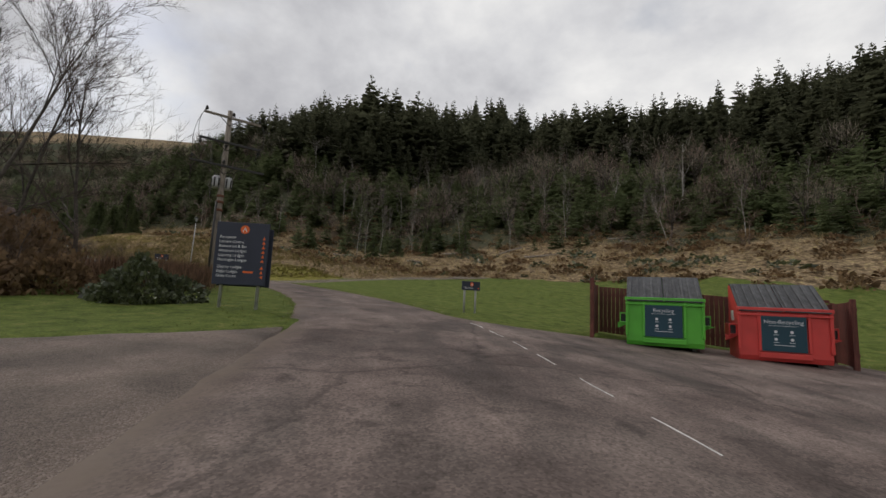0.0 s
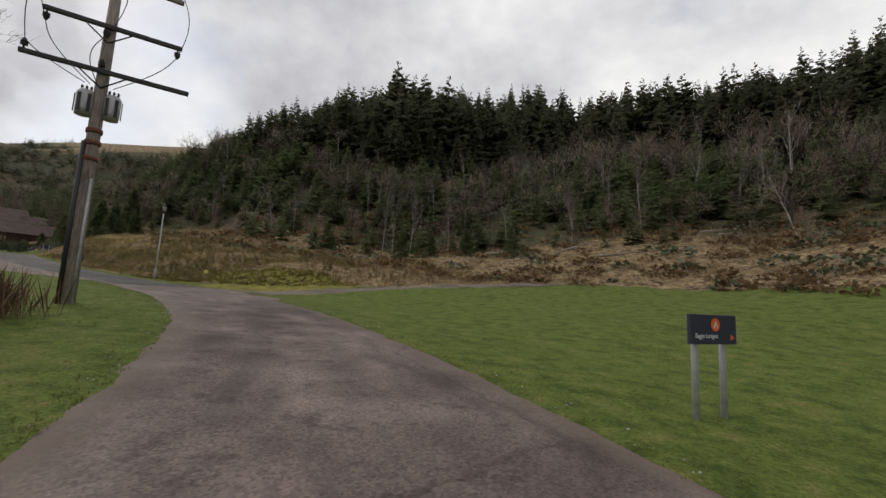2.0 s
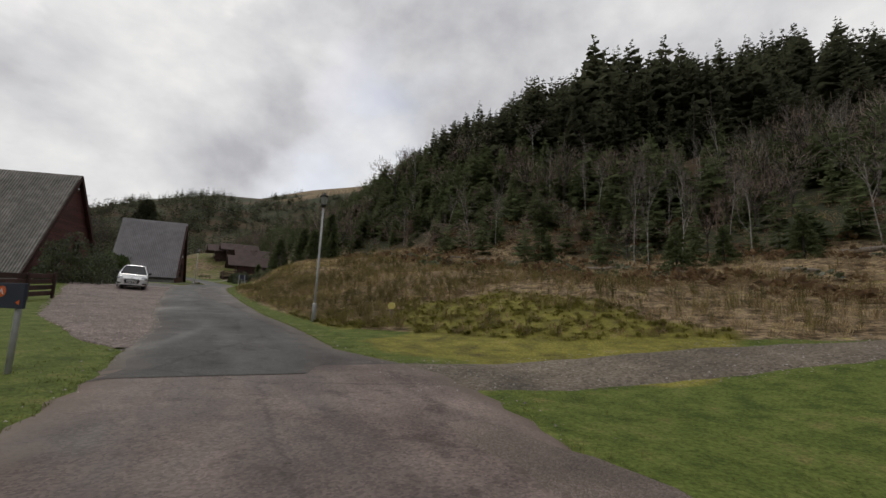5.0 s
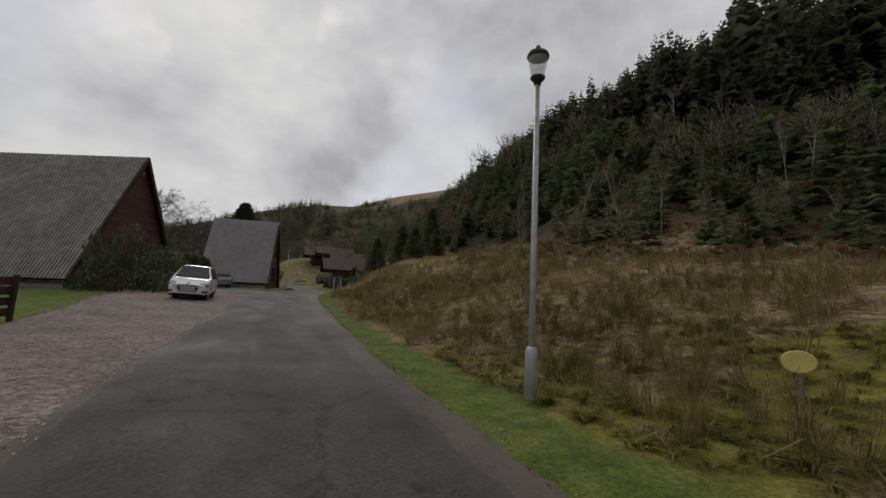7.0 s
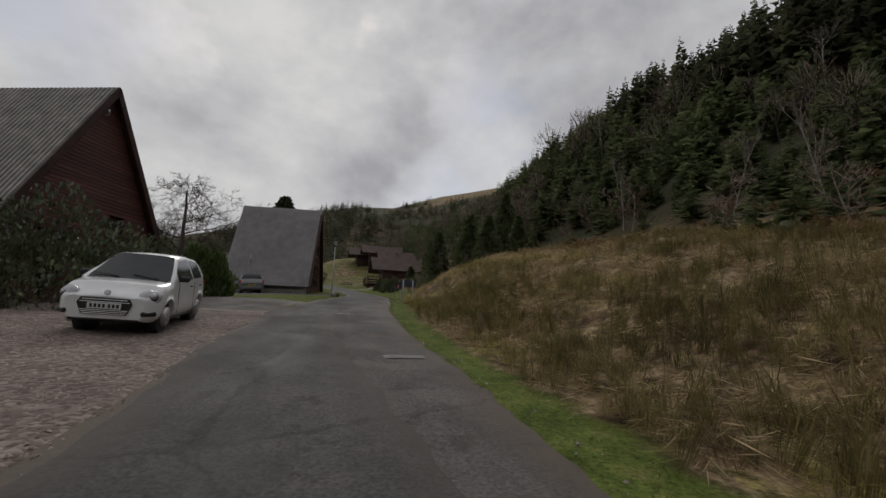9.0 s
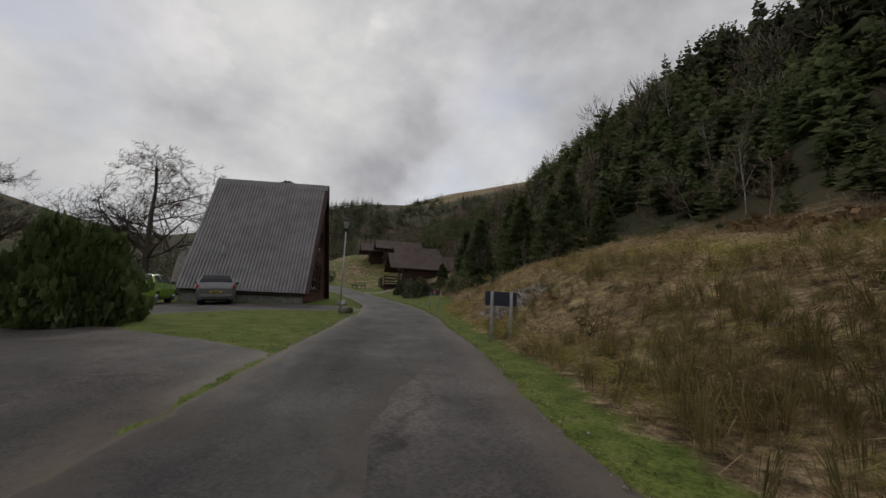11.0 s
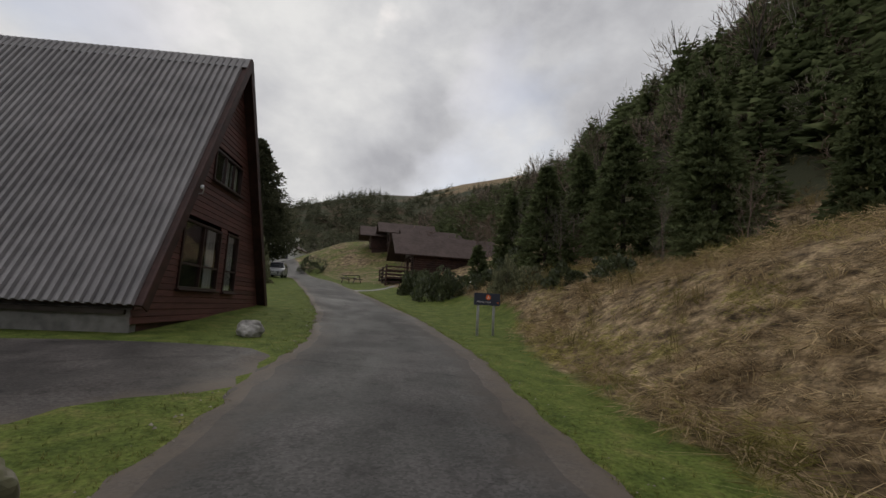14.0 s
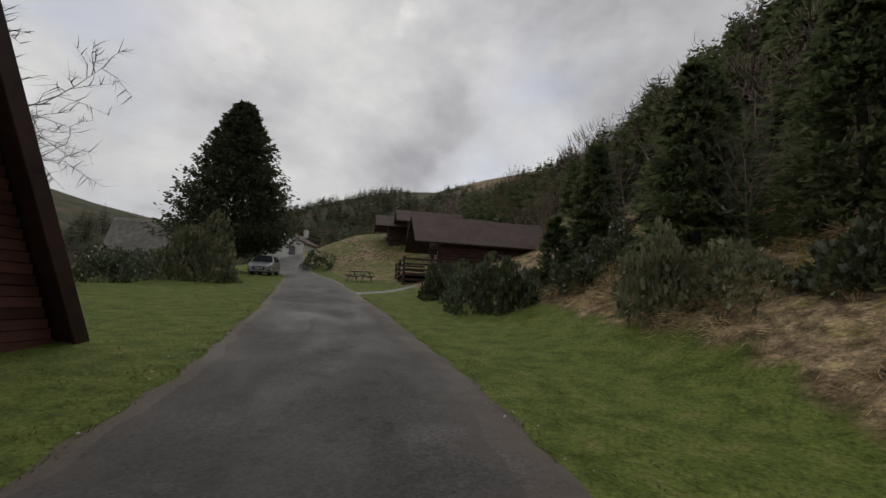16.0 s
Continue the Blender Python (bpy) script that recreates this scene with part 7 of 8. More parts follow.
picnic_table(-89.5, 88.6, 25)
YELLOW = glossy("yellow_plastic", (0.65, 0.55, 0.16), rough=0.5)
mk = thing("hydrant_marker", Matrix.Translation((-19.4, 46.2, ground_at(-19.4, 46.2) + 0.15)), "small yellow marker plate on a short stake", "marker")
part("stake", box(0.06, 0.04, 0.5, (0, 0.03, 0.15), 0.005), POLE_WOOD, mk)
part("plate", lathe([(0.16, -0.012), (0.17, 0), (0.16, 0.012)], 16), YELLOW, mk).matrix_local = Matrix.Translation((0, 0, 0.36)) @ Matrix.Rotation(radians(90), 4, "X") @ Matrix.Diagonal((1, 0.75, 1, 1))
for cx, cy in ((-8.6, 28.2),):
    cv = part("manhole_cover", lathe([(0.30, -0.03), (0.30, 0.004), (0.27, 0.008), (0.25, 0.004), (0.02, 0.005)], 24), CONCRETE)
    cv.location = (cx, cy, ground_at(cx, cy) + 0.006)
    tagged(cv, "worn pale round cover set flush in the tarmac", "manhole cover")

# ---------------------------------------------------------------- single trees and bushes
def lone_tree(x, y, high, seed, label, bark, twig, name="bare_tree", wide=1.0, lean=0.08, levels=5, splits=5, spread=0.6, up=0.3, thick=0.014, first=0.25, lift=-0.2, fine=0.0009):
    stem, twigs = bare_tree(seed, levels=levels, splits=splits, lean=lean, spread=spread, up=up, thick=thick, first=first, fine=fine)
    t = thing(name, Matrix.Translation((x, y, ground_at(x, y) + lift)), label, "tree")
    scale = np.array((high * wide, high * wide, high)) / max(twigs[0][:, 2].max(), 0.6)
    part("trunk", soup("trunk", stem[0] * scale, stem[1], True), bark, t)
    part("crown", soup("crown", twigs[0] * scale, twigs[1]), twig, t)
    return t


# birches on the clearing, and the dead tree
for k, (x, y, h) in enumerate(((-12.2, 70.4, 11.5), (-11.2, 71.5, 10), (-8.9, 70.1, 11), (9.3, 65.3, 8), (30.5, 66.8, 9), (29.2, 69.0, 8), (-18.5, 88, 10), (-27, 79, 8.5), (-36.0, 84.0, 8), (16, 74, 9), (-5, 76, 9))):
    lone_tree(x, y, h, 100 + k, "slender white-stemmed birch, leafless, on the clearing", BIRCH, TWIG_PALE, "birch_tree", wide=0.8, lean=0.05, levels=5, splits=5, spread=0.45, thick=0.008, first=0.35)
lone_tree(35.5, 69.2, 15.5, 131, "tall dead grey tree with broken limbs", BIRCH, TWIG_PALE, "dead_tree", wide=0.55, lean=0.03, levels=4, splits=4, spread=0.7, up=0.1, thick=0.017, first=0.3)
for k, (x, y, h) in enumerate(((-44.2, 117.2, 11), (-57, 112, 10), (-30, 108, 11), (-20, 104, 10))):
    lone_tree(x, y, h, 140 + k, "pale leafless tree standing out of the wooded slope", BIRCH, TWIG_PALE, "birch_tree", levels=4, splits=6, spread=0.6, thick=0.012)
# bare trees by the junction
for k, (x, y, h) in enumerate(((-19.6, 29.6, 15.0), (-21.8, 27.6, 15.5), (-17.6, 22.0, 13.0), (-13.2, 17.4, 11.5), (-17.0, 18.4, 12.5))):
    lone_tree(x, y, h, 160 + k, "tall leafless birch with fine twigs by the junction", BARK, TWIG, "bare_tree", wide=0.95, lean=0.06, levels=5, splits=7, spread=0.62, up=0.20, thick=0.011, first=0.14, fine=0.0006)
# gnarled trees behind the lodges
for k, (x, y, h, w) in enumerate(((-87.5, 63.8, 14.0, 1.35), (-88.5, 54.5, 11.0, 1.3), (-99, 64, 11, 1.1))):
    lone_tree(x, y, h, 180 + k, "gnarled leafless tree behind the lodge", BARK, TWIG, "bare_tree", wide=w, lean=0.15, levels=5, splits=9, spread=0.95, up=0.06, thick=0.022, first=0.22, fine=0.0014)


def bush(x, y, r, h, seed, mat, label, count=2600, size=0.11, twigs=True, name="bush"):
    t = thing(name, Matrix.Translation((x, y, ground_at(x, y) - 0.1)), label, "bush")
    v, tr = leafy(seed, count, size / r)
    part("foliage", soup("foliage", v * np.array((r, r, h / 0.8)), tr), mat, t)
    if twigs:
        st, tw = bare_tree(seed, levels=3, splits=7, lean=0.5, spread=1.0, up=0.2, thick=0.02, first=0.02, stem=0.55)
        a, ta = joined((st, tw))
        part("branchwork", soup("branchwork", a * np.array((r * 1.7, r * 1.7, h * 1.1)), ta), TWIG, t)
    return t


bush(-8.25, 18.0, 1.35, 1.32, 7, LEAF, "rounded dark rhododendron bush beside the directory sign", 4200, 0.11)
for k, (x, y, rad, h) in enumerate(((-12.8, 16.4, 1.8, 2.0), (-14.6, 18.8, 2.2, 2.8), (-17.0, 22.0, 2.4, 3.0), (-19.5, 25.5, 2.4, 3.0), (-16.5, 16.0, 2.2, 2.4), (-20.5, 20.5, 2.6, 3.2), (-22.0, 29.5, 2.4, 2.8))):
    bush(x, y, rad, h, 300 + k, BRACKEN, "tangled brown thicket of dead bracken and briar", 2600, 0.22, name="thicket")
for k, (x, y, rad, h) in enumerate(((-9.3, 21.4, 1.1, 1.0), (-10.6, 22.6, 1.2, 1.2), (-11.6, 21.2, 1.2, 1.2), (-10.4, 24.2, 1.0, 1.0))):
    t = thing("thicket", Matrix.Translation((x, y, ground_at(x, y) - 0.05)), "dense russet thicket of thin upright stems beside the pole", "bush")
    q = np.random.default_rng(320 + k)
    root = np.stack([q.normal(0, 0.42, 900), q.normal(0, 0.42, 900), np.zeros(900)], 1) * rad
    rise = np.stack([q.normal(0, 0.28, 900), q.normal(0, 0.28, 900), np.ones(900)], 1)
    v, tr = blades_at(root, rise, h * q.uniform(0.5, 1.1, 900), 0.011, q, 0.02)
    part("stem_tangle", soup("stem_tangle", v, tr), RUSSET, t)
bush(-11.2, 18.6, 1.2, 1.3, 2, BRACKEN, "low brown tangle of bracken on the verge", 2000, 0.14)
bush(-46.2, 47.9, 2.5, 3.3, 3, LEAF, "large dark rhododendron in front of the lodge gable", 8000, 0.10)
bush(-48.3, 50.4, 1.7, 2.4, 4, LEAF, "dark rhododendron against the lodge wall", 4000, 0.10)
bush(-54.75, 54.95, 1.65, 2.9, 6, LEAF_BRIGHT, "tall bright green laurel bush beside the parking area", 6500, 0.15)
for k, (x, y, r, h) in enumerate(((-75.2, 83.7, 1.0, 1.5), (-70.9, 81.8, 1.35, 1.9), (-69.6, 81.6, 0.9, 1.5), (-67.7, 82.3, 0.95, 1.0), (-73.2, 83.4, 1.1, 1.5), (-76.6, 85.6, 1.2, 1.7), (-61.6, 79.5, 0.85, 0.9), (-59.6, 79.6, 1.0, 1.0), (-67.6, 84.6, 1.3, 1.7))):
    bush(x, y, r, h, 20 + k, LEAF, "glossy dark rhododendron bush above the verge", 2300, 0.11)
for k, (x, y, r, h) in enumerate(((-64.4, 79.7, 0.8, 1.7), (-63.2, 79.5, 0.95, 1.1), (-65.0, 80.6, 0.8, 1.3))):
    bush(x, y, r, h, 34 + k, SALLOW, "twiggy grey-green shrub above the ditch", 1500, 0.09)
bush(-85.3, 76.85, 2.0, 3.4, 40, SALLOW, "rounded grey-green shrub in front of the conifer", 5200, 0.13)
for k, (x, y, r, h) in enumerate(((-84, 73.0, 1.6, 1.4), (-88, 73.8, 1.7, 1.6), (-92, 75.0, 1.8, 1.7), (-80.5, 70.5, 1.6, 1.3), (-97, 76, 2.0, 1.8), (-77.6, 66.5, 1.5, 1.2))):
    bush(x, y, r, h, 50 + k, LEAF, "low dark hedge bush at the end of the lawn", 1700, 0.13, twigs=False)
bush(-108.5, 94.8, 2.2, 2.4, 60, LEAF, "dark rounded bush on the grassy knoll", 2600, 0.13)


def evergreen(x, y, high, wide, seed, mat, label, whorls=26, arms=13, slim=0.3, bare=0.03, droop=0.1, taper=0.8, name="conifer_tree"):
    """A conifer near the lane: trunk, tiers of boughs and many needle sprays along them."""
    t = thing(name, Matrix.Translation((x, y, ground_at(x, y) - 0.15)), label, "tree")
    part("trunk", lathe([(high * 0.022, 0), (high * 0.014, high * 0.5), (high * 0.004, high * 0.95)], 8), BARK, t)
    r = np.random.default_rng(seed)
    boughs = int(whorls * arms * 0.8)
    u = (np.arange(boughs) + r.random(boughs)) / boughs * (0.98 - bare) + bare
    a = r.uniform(0, 2 * math.pi, boughs)
    reach = (slim * (1 - u) ** taper * wide * high + 0.008 * high) * r.uniform(0.7, 1.12, boughs)
    per = 56 if high > 10 else 40
    f = r.uniform(0.12, 1.0, (boughs, per)) ** 0.7
    rad = reach[:, None] * f
    spread = r.normal(0, 0.22, (boughs, per)) * rad
    ca, sa = np.cos(a)[:, None], np.sin(a)[:, None]
    p = np.stack([rad * ca - spread * sa, rad * sa + spread * ca, u[:, None] * high - droop * rad * f - r.uniform(0, 0.05, (boughs, per)) * reach[:, None]], 2).reshape(-1, 3)
    out = np.repeat(np.stack([np.cos(a), np.sin(a), np.full(boughs, -0.12)], 1), per, 0)
    size = (0.10 + 0.060 * high ** 0.5) * r.uniform(0.6, 1.5, len(p))
    v, tr = blades_at(p, out + r.normal(0, 0.45, (len(p), 3)), size, 0.20, r)
    part("crown", soup("crown", v, tr), mat, t)
    return t


evergreen(-101.0, 82.9, 15.2, 1.05, 5, SPRUCE, "broad dark conifer beside the lane end", whorls=44, arms=22, slim=0.38, droop=-0.30, taper=0.80, bare=0.10)
evergreen(-65.2, 83.9, 5.6, 1.0, 12, YOUNG, "bushy dark spruce over the shrubs", slim=0.32)
evergreen(-69.4, 83.6, 2.6, 1.0, 13, YOUNG, "small dark spruce among the rhododendrons", whorls=14, arms=9, slim=0.34)
evergreen(-61.9, 85.6, 7.2, 1.0, 6, YOUNG, "bushy green spruce above the bank", slim=0.34)
evergreen(-57.4, 83.2, 6.5, 1.0, 7, YOUNG, "bushy green spruce beside another", slim=0.34)
evergreen(-59.0, 88.5, 8.5, 1.0, 8, YOUNG, "tall young spruce on the slope", slim=0.28)
evergreen(-53.0, 82.0, 5.0, 1.0, 9, YOUNG, "young blue-green spruce on the slope", slim=0.28)
evergreen(-66.5, 90.5, 7.0, 1.0, 10, YOUNG, "young spruce behind the lodge bushes", slim=0.28)
evergreen(-70.3, 88.0, 5.5, 1.0, 11, YOUNG, "young spruce near the log lodge", slim=0.3)
for k, (x, y, h) in enumerate(((-9.3, 66.8, 3.6), (-2.0, 67.5, 3.2), (3.5, 68.5, 4.2), (-6.2, 69.2, 2.8), (20, 70, 4), (-21.0, 76, 3.4))):
    evergreen(x, y, h, 1.0, 70 + k, YOUNG, "small dark spruce on the rough clearing", whorls=12, arms=8, slim=0.36)
for k, (x, y, h) in enumerate(((-66, 86.2, 5), (-68.5, 86.8, 5.5), (-71.5, 86, 4.6), (-63.8, 83.2, 4.5), (-73.5, 89.5, 5.5), (-58.5, 80.8, 3.2), (-55.8, 79.6, 3.4))):
    lone_tree(x, y, h, 220 + k, "tangle of thin leafless willow above the verge", TWIG_RUST, TWIG_PALE if k % 2 else TWIG_RUST, "willow_scrub", wide=1.1, lean=0.12, levels=4, splits=8, spread=0.6, up=0.4, thick=0.008, first=0.03)
for k, (x, y, h) in enumerate(((-13.5, 25.2, 1.8), (-15.2, 26.8, 2.2), (-16.8, 28.6, 2.0), (-14.5, 23.4, 2.4), (-17.5, 25.0, 2.8), (-12.2, 18.0, 2.6), (-13.6, 19.6, 3.2), (-11.6, 16.2, 2.2), (-14.5, 17.2, 3.2), (-16.0, 20.2, 3.6), (-17.5, 22.4, 3.4), (-13.2, 21.8, 2.8), (-19.5, 24.5, 3.6), (-21.5, 28.5, 3.2), (-18.5, 18.5, 3.4))):
    lone_tree(x, y, h, 240 + k, "low brown leafless shrub beside the pole", TWIG, TWIG_RUST, "bare_shrub", wide=1.3, lean=0.4, levels=4, splits=10, spread=0.9, up=0.3, thick=0.012, first=0.02)


# ---------------------------------------------------------------- rock in the bank
def ledge_block(r, sx, sy, sz):
    """An angular block of split rock: the hull of a few corners, edges left sharp."""
    bm = bmesh.new()
    for _ in range(11):
        c = [r.uniform(-1, 1) for _ in range(3)]
        m = max(abs(q) for q in c)
        c = [q / m * r.uniform(0.82, 1.0) for q in c]
        bm.verts.new((c[0] * sx, c[1] * sy, c[2] * sz))
    hull = bmesh.ops.convex_hull(bm, input=bm.verts[:])
    bmesh.ops.delete(bm, geom=list({g for g in hull["geom_interior"] + hull["geom_unused"] if isinstance(g, bmesh.types.BMVert)}), context="VERTS")
    return bm


def rock_face():
    ax, ay = from_station(83.0, 4.4)
    t = thing("rock_outcrop", Matrix.Translation((ax[0], ay[0], ground_at(ax[0], ay[0]))), "jagged grey ledges of split rock in the grassy bank", "rock")
    bm = bmesh.new()
    rows = []
    for i in range(121):
        row = []
        for j in range(66):
            u, w = i / 120, j / 65
            s, d = 83.0 + (u - 0.5) * 5.2, 3.05 + w * 2.4
            x, y = from_station(s, d)
            ragged = 0.28 * noise.fractal(Vector((s * 1.1, d * 1.4, 4.0)), 0.9, 2.1, 4)
            edge = max(0.0, min(1.0, 4.0 * (min(u, 1 - u, w * 0.8, 1 - w) + ragged * 0.5)))
            # beds that dip along the bank, broken by upright cracks
            bed = d * 9.5 - s * 1.0 + 1.6 * noise.fractal(Vector((s * 0.8, d * 0.8, 1.0)), 0.9, 2.0, 3)
            step = 0.5 - (bed - math.floor(bed))
            block = noise.cell(Vector((s * 2.6 + 0.4 * math.floor(bed), math.floor(bed) * 1.7, 0)))
            crack = noise.voronoi(Vector((s * 2.0, d * 3.4, 0)))[0]
            gap = max(0.0, 1 - (crack[1] - crack[0]) * 7)
            fine = noise.fractal(Vector((s * 3, d * 7, 2)), 0.6, 2.2, 5)
            rough = noise.fractal(Vector((s * 7, d * 22 - s * 2.4, 5)), 0.7, 2.1, 4)
            lift = (0.12 + 0.06 * step + 0.09 * block + 0.075 * fine + 0.026 * rough - 0.16 * gap) * edge - 0.10 * (1 - edge)
            row.append(bm.verts.new((x[0] - ax[0] - lift * 0.5, y[0] - ay[0] - lift * 0.6, ground_at(x[0], y[0]) - ground_at(ax[0], ay[0]) + lift * 0.75)))
        rows.append(row)
    for a, b in zip(rows, rows[1:]):
        for k in range(65):
            bm.faces.new((a[k], b[k], b[k + 1], a[k + 1]))
    bmesh.ops.recalc_face_normals(bm, faces=bm.faces[:])
    part("rock_face", bm, ROCK, t)
    r = random.Random(12)
    for k in range(90):
        s, d = 83.0 + r.gauss(0, 1.3), 4.2 + r.uniform(-0.95, 1.0)
        if abs(s - 83.0) > 2.7 - 1.2 * abs(d - 4.3):
            continue
        x, y = from_station(s, d)
        sx, sy, sz = r.uniform(0.05, 0.11), r.uniform(0.04, 0.08), r.uniform(0.03, 0.06)
        ob = part("ledge", ledge_block(r, sx, sy, sz), ROCK, t)
        z = ground_at(x[0], y[0]) + r.uniform(-0.02, 0.07)
        turn = Euler((radians(28 + r.gauss(0, 16)), radians(10 + r.gauss(0, 14)), radians(135 + r.gauss(0, 14))))
        ob.matrix_local = Matrix.Translation((x[0] - ax[0], y[0] - ay[0], z - ground_at(ax[0], ay[0]))) @ turn.to_matrix().to_4x4()


rock_face()

# ---------------------------------------------------------------- rough grass, rushes and lawn blades
def tussock(seed, count=96):
    """A mound of dead grass about one metre wide: long blades combed over and down all round."""
    r = np.random.default_rng(seed)
    a, u = r.uniform(0, 2 * math.pi, count), r.uniform(0.0, 1.0, count) ** 0.6
    p = np.stack([0.34 * u * np.cos(a), 0.34 * u * np.sin(a), 0.36 * (1 - u * u) + r.uniform(0, 0.1, count)], 1)
    a2 = a + r.normal(0, 0.5, count)
    way = np.stack([np.cos(a2), np.sin(a2), r.uniform(-0.9, 0.45, count)], 1)
    return blades_at(p, way, r.uniform(0.10, 0.27, count), 0.022, r, 0.0)


STRAWS = [tuft(k, 16, 0.48, 1.1, 0.010, 1.15) for k in range(6)]
BANKS = [tussock(50 + k) for k in range(6)]
RUSHES = [tuft(10 + k, 20, 0.65, 0.45, 0.008, 0.6) for k in range(4)]
LAWNS = [tuft(20 + k, 5, 0.055, 1.2, 0.005, 0.9) for k in range(5)]


def rough_places(n, seed, s0, s1, dmax, chance):
    r = np.random.default_rng(seed)
    s = r.uniform(s0, s1, n)
    d = 2.2 + (dmax - 2.2) * r.random(n) ** 1.7
    x, y = from_station(s, d)
    cover = straw_amount(x, y)
    k = (cover > r.uniform(0.3, 0.9, n)) & (on_hard(x, y) < -0.1) & (r.random(n) < chance(s, d, x, y))
    k &= ~((np.abs(s - 83.0) / 2.35) ** 2 + (np.abs(d - 4.2) / 1.08) ** 2 < 1)
    return x[k], y[k], d[k], r


x, y, d, r = rough_places(13500, 31, 30, 112, 24, lambda s, d, x, y: np.where(lumps(x, y, 2.2, 3) > -0.5, 0.7, 0.3) * (1 - 0.5 * moss_amount(x, y)) * np.interp(s, (40, 46, 66, 72), (1.0, 0.75, 0.75, 0.6)))
sc = r.uniform(0.4, 0.95, len(x)) * (1 + d * 0.03)
scatter("straw_tussocks", STRAWS, x, y, ground(x, y), sc * 0.75, sc, STRAW, "matted pale dead grass over the bank", "rough grass", 32, lean=0.25)
x, y, d, r = rough_places(10000, 61, 46, 108, 11.0, lambda s, d, x, y: np.where(s > 70, 0.62, 0.2) * np.where(lumps(x, y, 1.6, 5) > -0.3, 1.0, 0.4))
sc = r.uniform(0.55, 1.25, len(x))
green = lumps(x, y, 1.9, 8) + 0.35 * lumps(x, y, 0.6, 9) > 0.02
scatter("green_bank_grass", BANKS, x[green], y[green], ground(x[green], y[green]) - 0.09, sc[green] * 0.8, sc[green] * 0.75, OLIVE_GRASS, "matted yellow-green grass between the dead straw", "rough grass", 66, lean=0.35)
x, y, sc = x[~green], y[~green], sc[~green]
scatter("bank_grass", BANKS, x, y, ground(x, y) - 0.06, sc * 0.9, sc, STRAW_RED, "tangled red-brown and pale dead grass on the steep bank", "rough grass", 62, lean=0.35)
x, y, d, r = rough_places(8500, 33, 30, 104, 26, lambda s, d, x, y: np.where(lumps(x, y, 3.7, 6) + 0.3 * np.cos((s - 50) / 9) > 0.05, 0.55, 0.08) * (1 - 0.9 * moss_amount(x, y)) * np.interp(d, (3, 6), (0.3, 1.0)))
sc = r.uniform(0.5, 1.0, len(x)) * (1 + d * 0.02)
scatter("rushes", RUSHES, x, y, ground(x, y), sc, sc, RUSH, "upright brown-green rushes in the rough", "rushes", 34, lean=0.12)
# dense upright clumps of rush on the wet lower bank
CLUMPS = [tuft(110 + k, 34, 0.85, 0.6, 0.007, 0.8) for k in range(6)]
x, y, d, r = rough_places(4600, 34, 38, 82, 17, lambda s, d, x, y: np.where(lumps(x, y, 2.9, 4) > -0.15, 0.75, 0.12) * np.interp(d, (3.0, 3.8), (0.15, 1.0)) * np.interp(s, (38, 44, 72, 82), (0.3, 1.0, 1.0, 0.15)) * (1 - 0.75 * moss_amount(x, y)))
x2, y2, d2, r2 = rough_places(700, 49, 42, 76, 8.5, lambda s, d, x, y: (1 - 0.8 * moss_amount(x, y)) * np.interp(d, (2.8, 3.6), (0.0, 0.8)))
x, y = np.concatenate([x, x2]), np.concatenate([y, y2])
sc = r.uniform(0.35, 0.95, len(x))
scatter("rush_clumps", CLUMPS, x, y, ground(x, y), sc, sc * r.uniform(1.0, 1.5, len(x)), RUSH, "dense dark clumps of soft rush on the wet bank", "rushes", 45, lean=0.22)
r = np.random.default_rng(35)
x, y = r.uniform(-45, 75, 5600), r.uniform(40, 90, 5600)
s, d, _ = station(x, y)
k = (d > 20) & (d < 62) & (straw_amount(x, y) > 0.7)
x, y, d = x[k], y[k], d[k]
sc = r.uniform(0.8, 1.9, len(x))
scatter("clearing_grass", STRAWS + RUSHES[:1], x, y, ground(x, y), sc * 0.8, sc * 1.2, STRAW, "dead bracken and grass over the felled clearing", "rough grass", 36, lean=0.25)
# moss and green cushions on the bank
r = np.random.default_rng(37)
s, d = r.uniform(32, 60, 5200), 2.4 + 12 * r.random(5200) ** 1.4
x, y = from_station(s, d)
k = (straw_amount(x, y) > 0.4) & (moss_amount(x, y) > 0.4) & (on_hard(x, y) < -0.2)
x, y = x[k], y[k]
MOSSES = [tuft(80 + k, 22, 0.20, 1.3, 0.020, 1.0) for k in range(3)]
sc = r.uniform(0.35, 0.8, len(x))
scatter("moss_cushions", MOSSES, x, y, ground(x, y), sc, sc * 1.3, MOSS, "yellow-green moss and short grass on the bank", "moss", 38, lean=0.2)

# short grass along the lane
r = np.random.default_rng(39)
n = 15000
s = r.uniform(-4, 112, n)
side = r.random(n) < 0.5
out = 2.2 * r.random(n) ** 2.0
d = np.where(side, edge_at(RIGHT_EDGE, s) + out - 0.12, edge_at(LEFT_EDGE, s) - out + 0.12)
x, y = from_station(s, d)
k = (straw_amount(x, y) < 0.45) & (on_hard(x, y) < 0.12)
x, y, out = x[k], y[k], out[k]
sc = r.uniform(0.4, 0.85, len(x))
scatter("lawn_grass", LAWNS, x, y, ground(x, y), sc, sc * 1.3, BLADE, "short green grass of the lawns and verges", "grass", 40, lean=0.2)

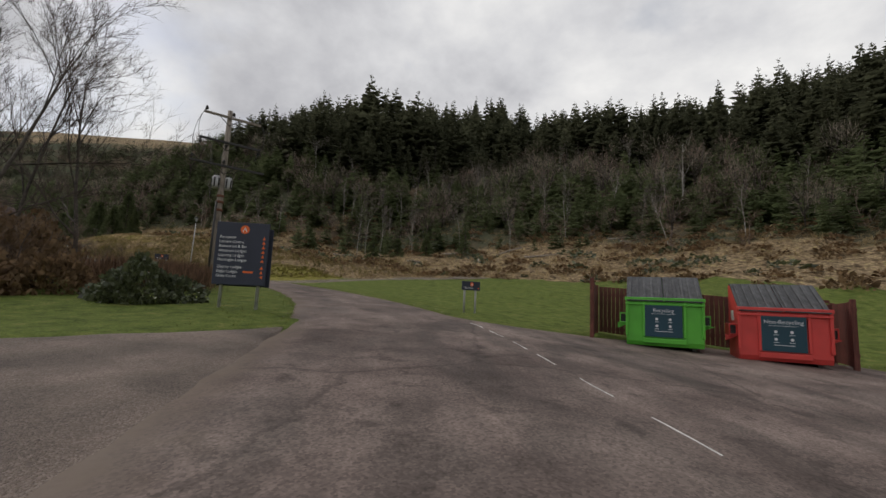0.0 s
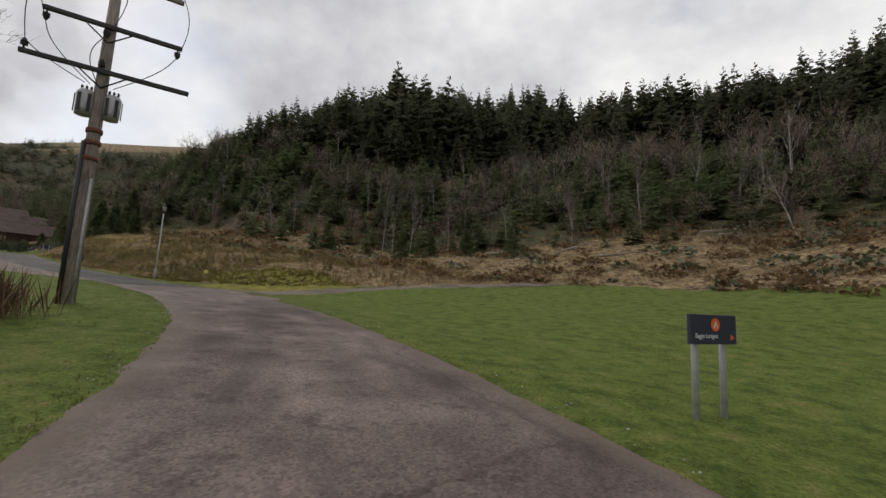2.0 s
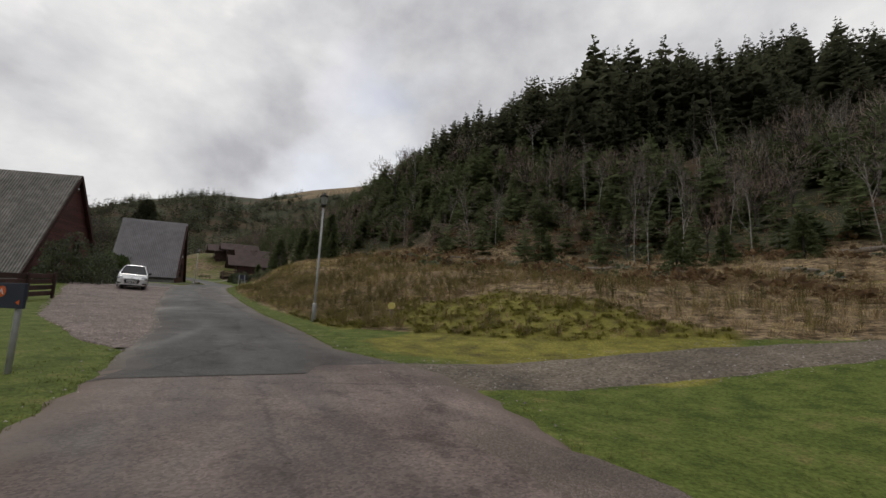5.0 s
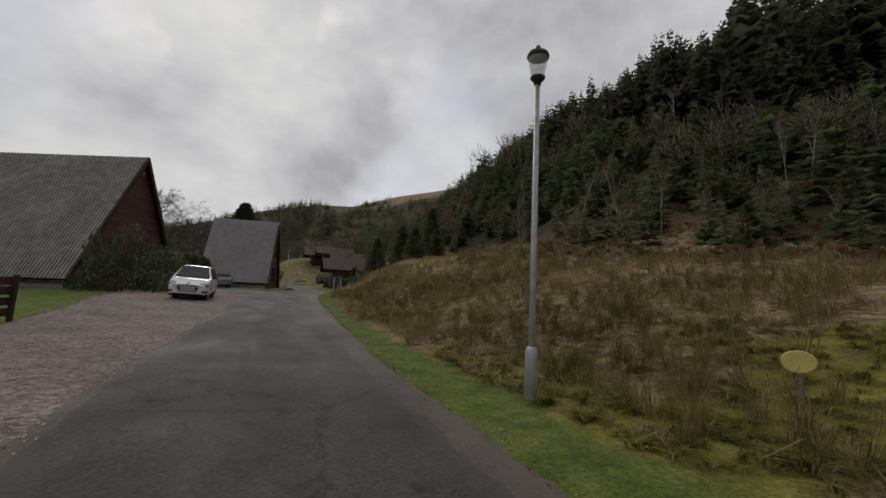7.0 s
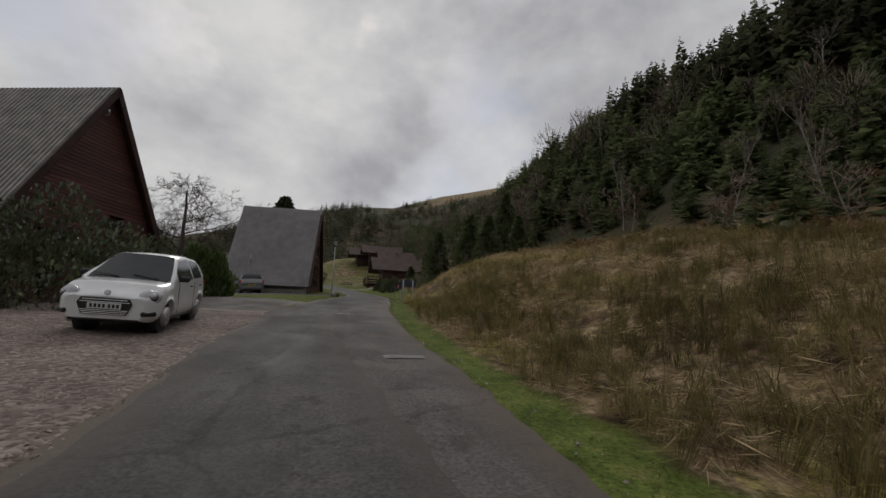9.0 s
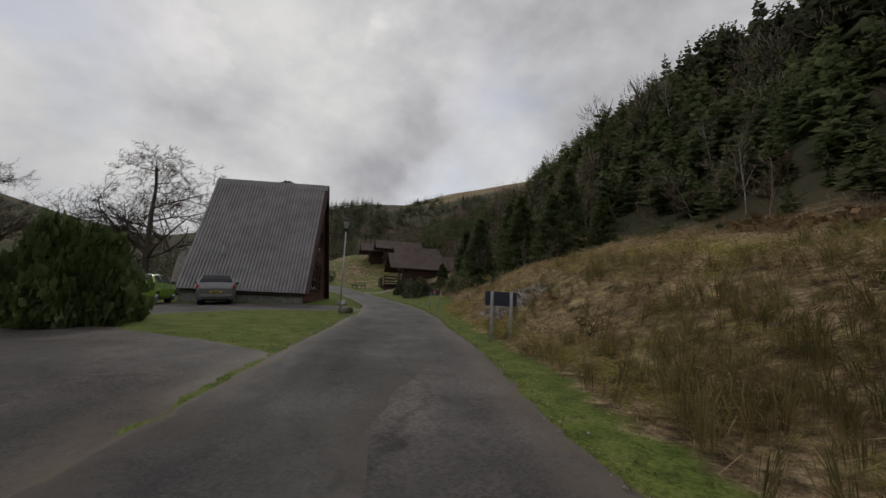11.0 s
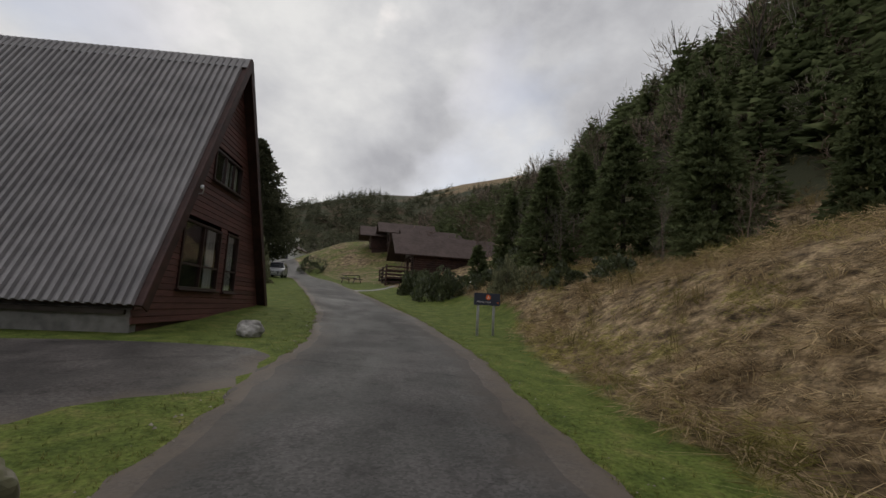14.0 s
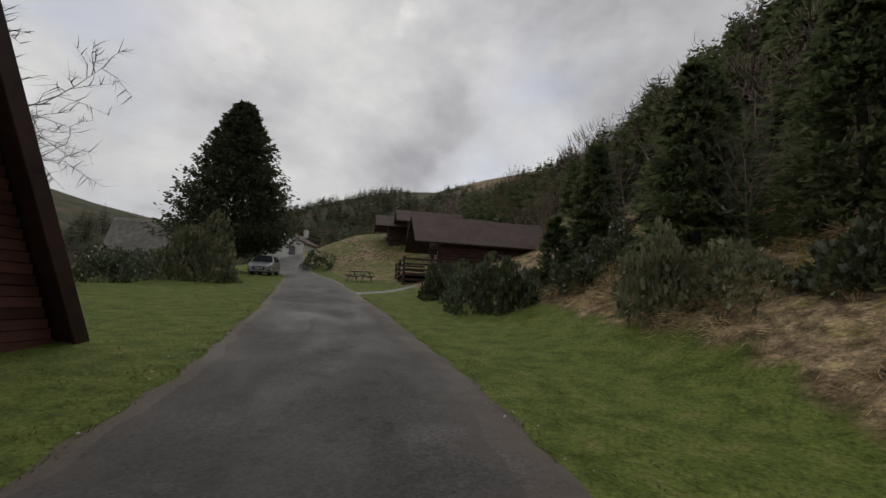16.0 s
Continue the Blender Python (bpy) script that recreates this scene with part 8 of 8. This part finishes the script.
# loose stones along the edges of the tarmac and the track
PEB = [fan([(0.5, 0, 0), (-0.4, 0.4, 0), (-0.3, -0.45, 0), (0, 0.05, 0.5), (0.3, 0.35, 0.22)], [(0, 4, 3), (4, 1, 3), (1, 2, 3), (2, 0, 3)])]
r = np.random.default_rng(41)
n = 1200
s = r.uniform(0, 100, n)
side = r.random(n) < 0.55
d = np.where(side, edge_at(RIGHT_EDGE, s), edge_at(LEFT_EDGE, s)) + r.normal(0, 0.16, n)
x, y = from_station(s, d)
u = r.uniform(1, 20, 2500)
tx, ty = beside_track(u, r.uniform(-1.4, 1.4, 2500))
x, y = np.concatenate([x, tx]), np.concatenate([y, ty])
k = on_hard(x, y) < 0.28
k[1200:] = True
x, y = x[k], y[k]
sc = r.uniform(0.012, 0.04, len(x)) * r.uniform(0.6, 1.4, len(x))
scatter("loose_stones", PEB, x, y, ground(x, y) + 0.022, sc, sc, ROCK, "loose grit and stones along the lane edges", "gravel", 42, lean=0.1)

# loose chippings over the forecourt
r = np.random.default_rng(52)
s = r.uniform(40, 67, 7000)
d = np.interp(s, COURT_S, COURT_D) + r.random(7000) * (-1.6 - np.interp(s, COURT_S, COURT_D))
x, y = from_station(s, d)
sc = r.uniform(0.02, 0.05, 7000)
scatter("forecourt_chippings", PEB, x, y, ground(x, y) + 0.014, sc, sc, CHIP, "loose pinkish chippings over the gravel forecourt", "gravel", 53, lean=0.2)

# felled logs and stumps on the clearing
r = np.random.default_rng(43)
for k in range(14):
    x, y = -30 + 62 * r.random(), 0
    y = 60 + 9 * r.random() + max(0, -x) * 0.35
    a, l, rad = r.uniform(-0.5, 0.5), r.uniform(1.5, 4.5), r.uniform(0.08, 0.18)
    z = ground_at(x, y)
    x2, y2 = x + l * math.cos(a), y + l * math.sin(a)
    ob = part("felled_log", tube([(0, 0, rad), ((x2 - x) / 2, (y2 - y) / 2, ground_at((x + x2) / 2, (y + y2) / 2) - z + rad), (x2 - x, y2 - y, ground_at(x2, y2) - z + rad)], (rad, rad * 0.9, rad * 0.75), 8), POLE_WOOD)
    ob.location = (x, y, z - 0.04)
    tagged(ob, "bleached felled log lying on the rough clearing", "log", "felled logs")
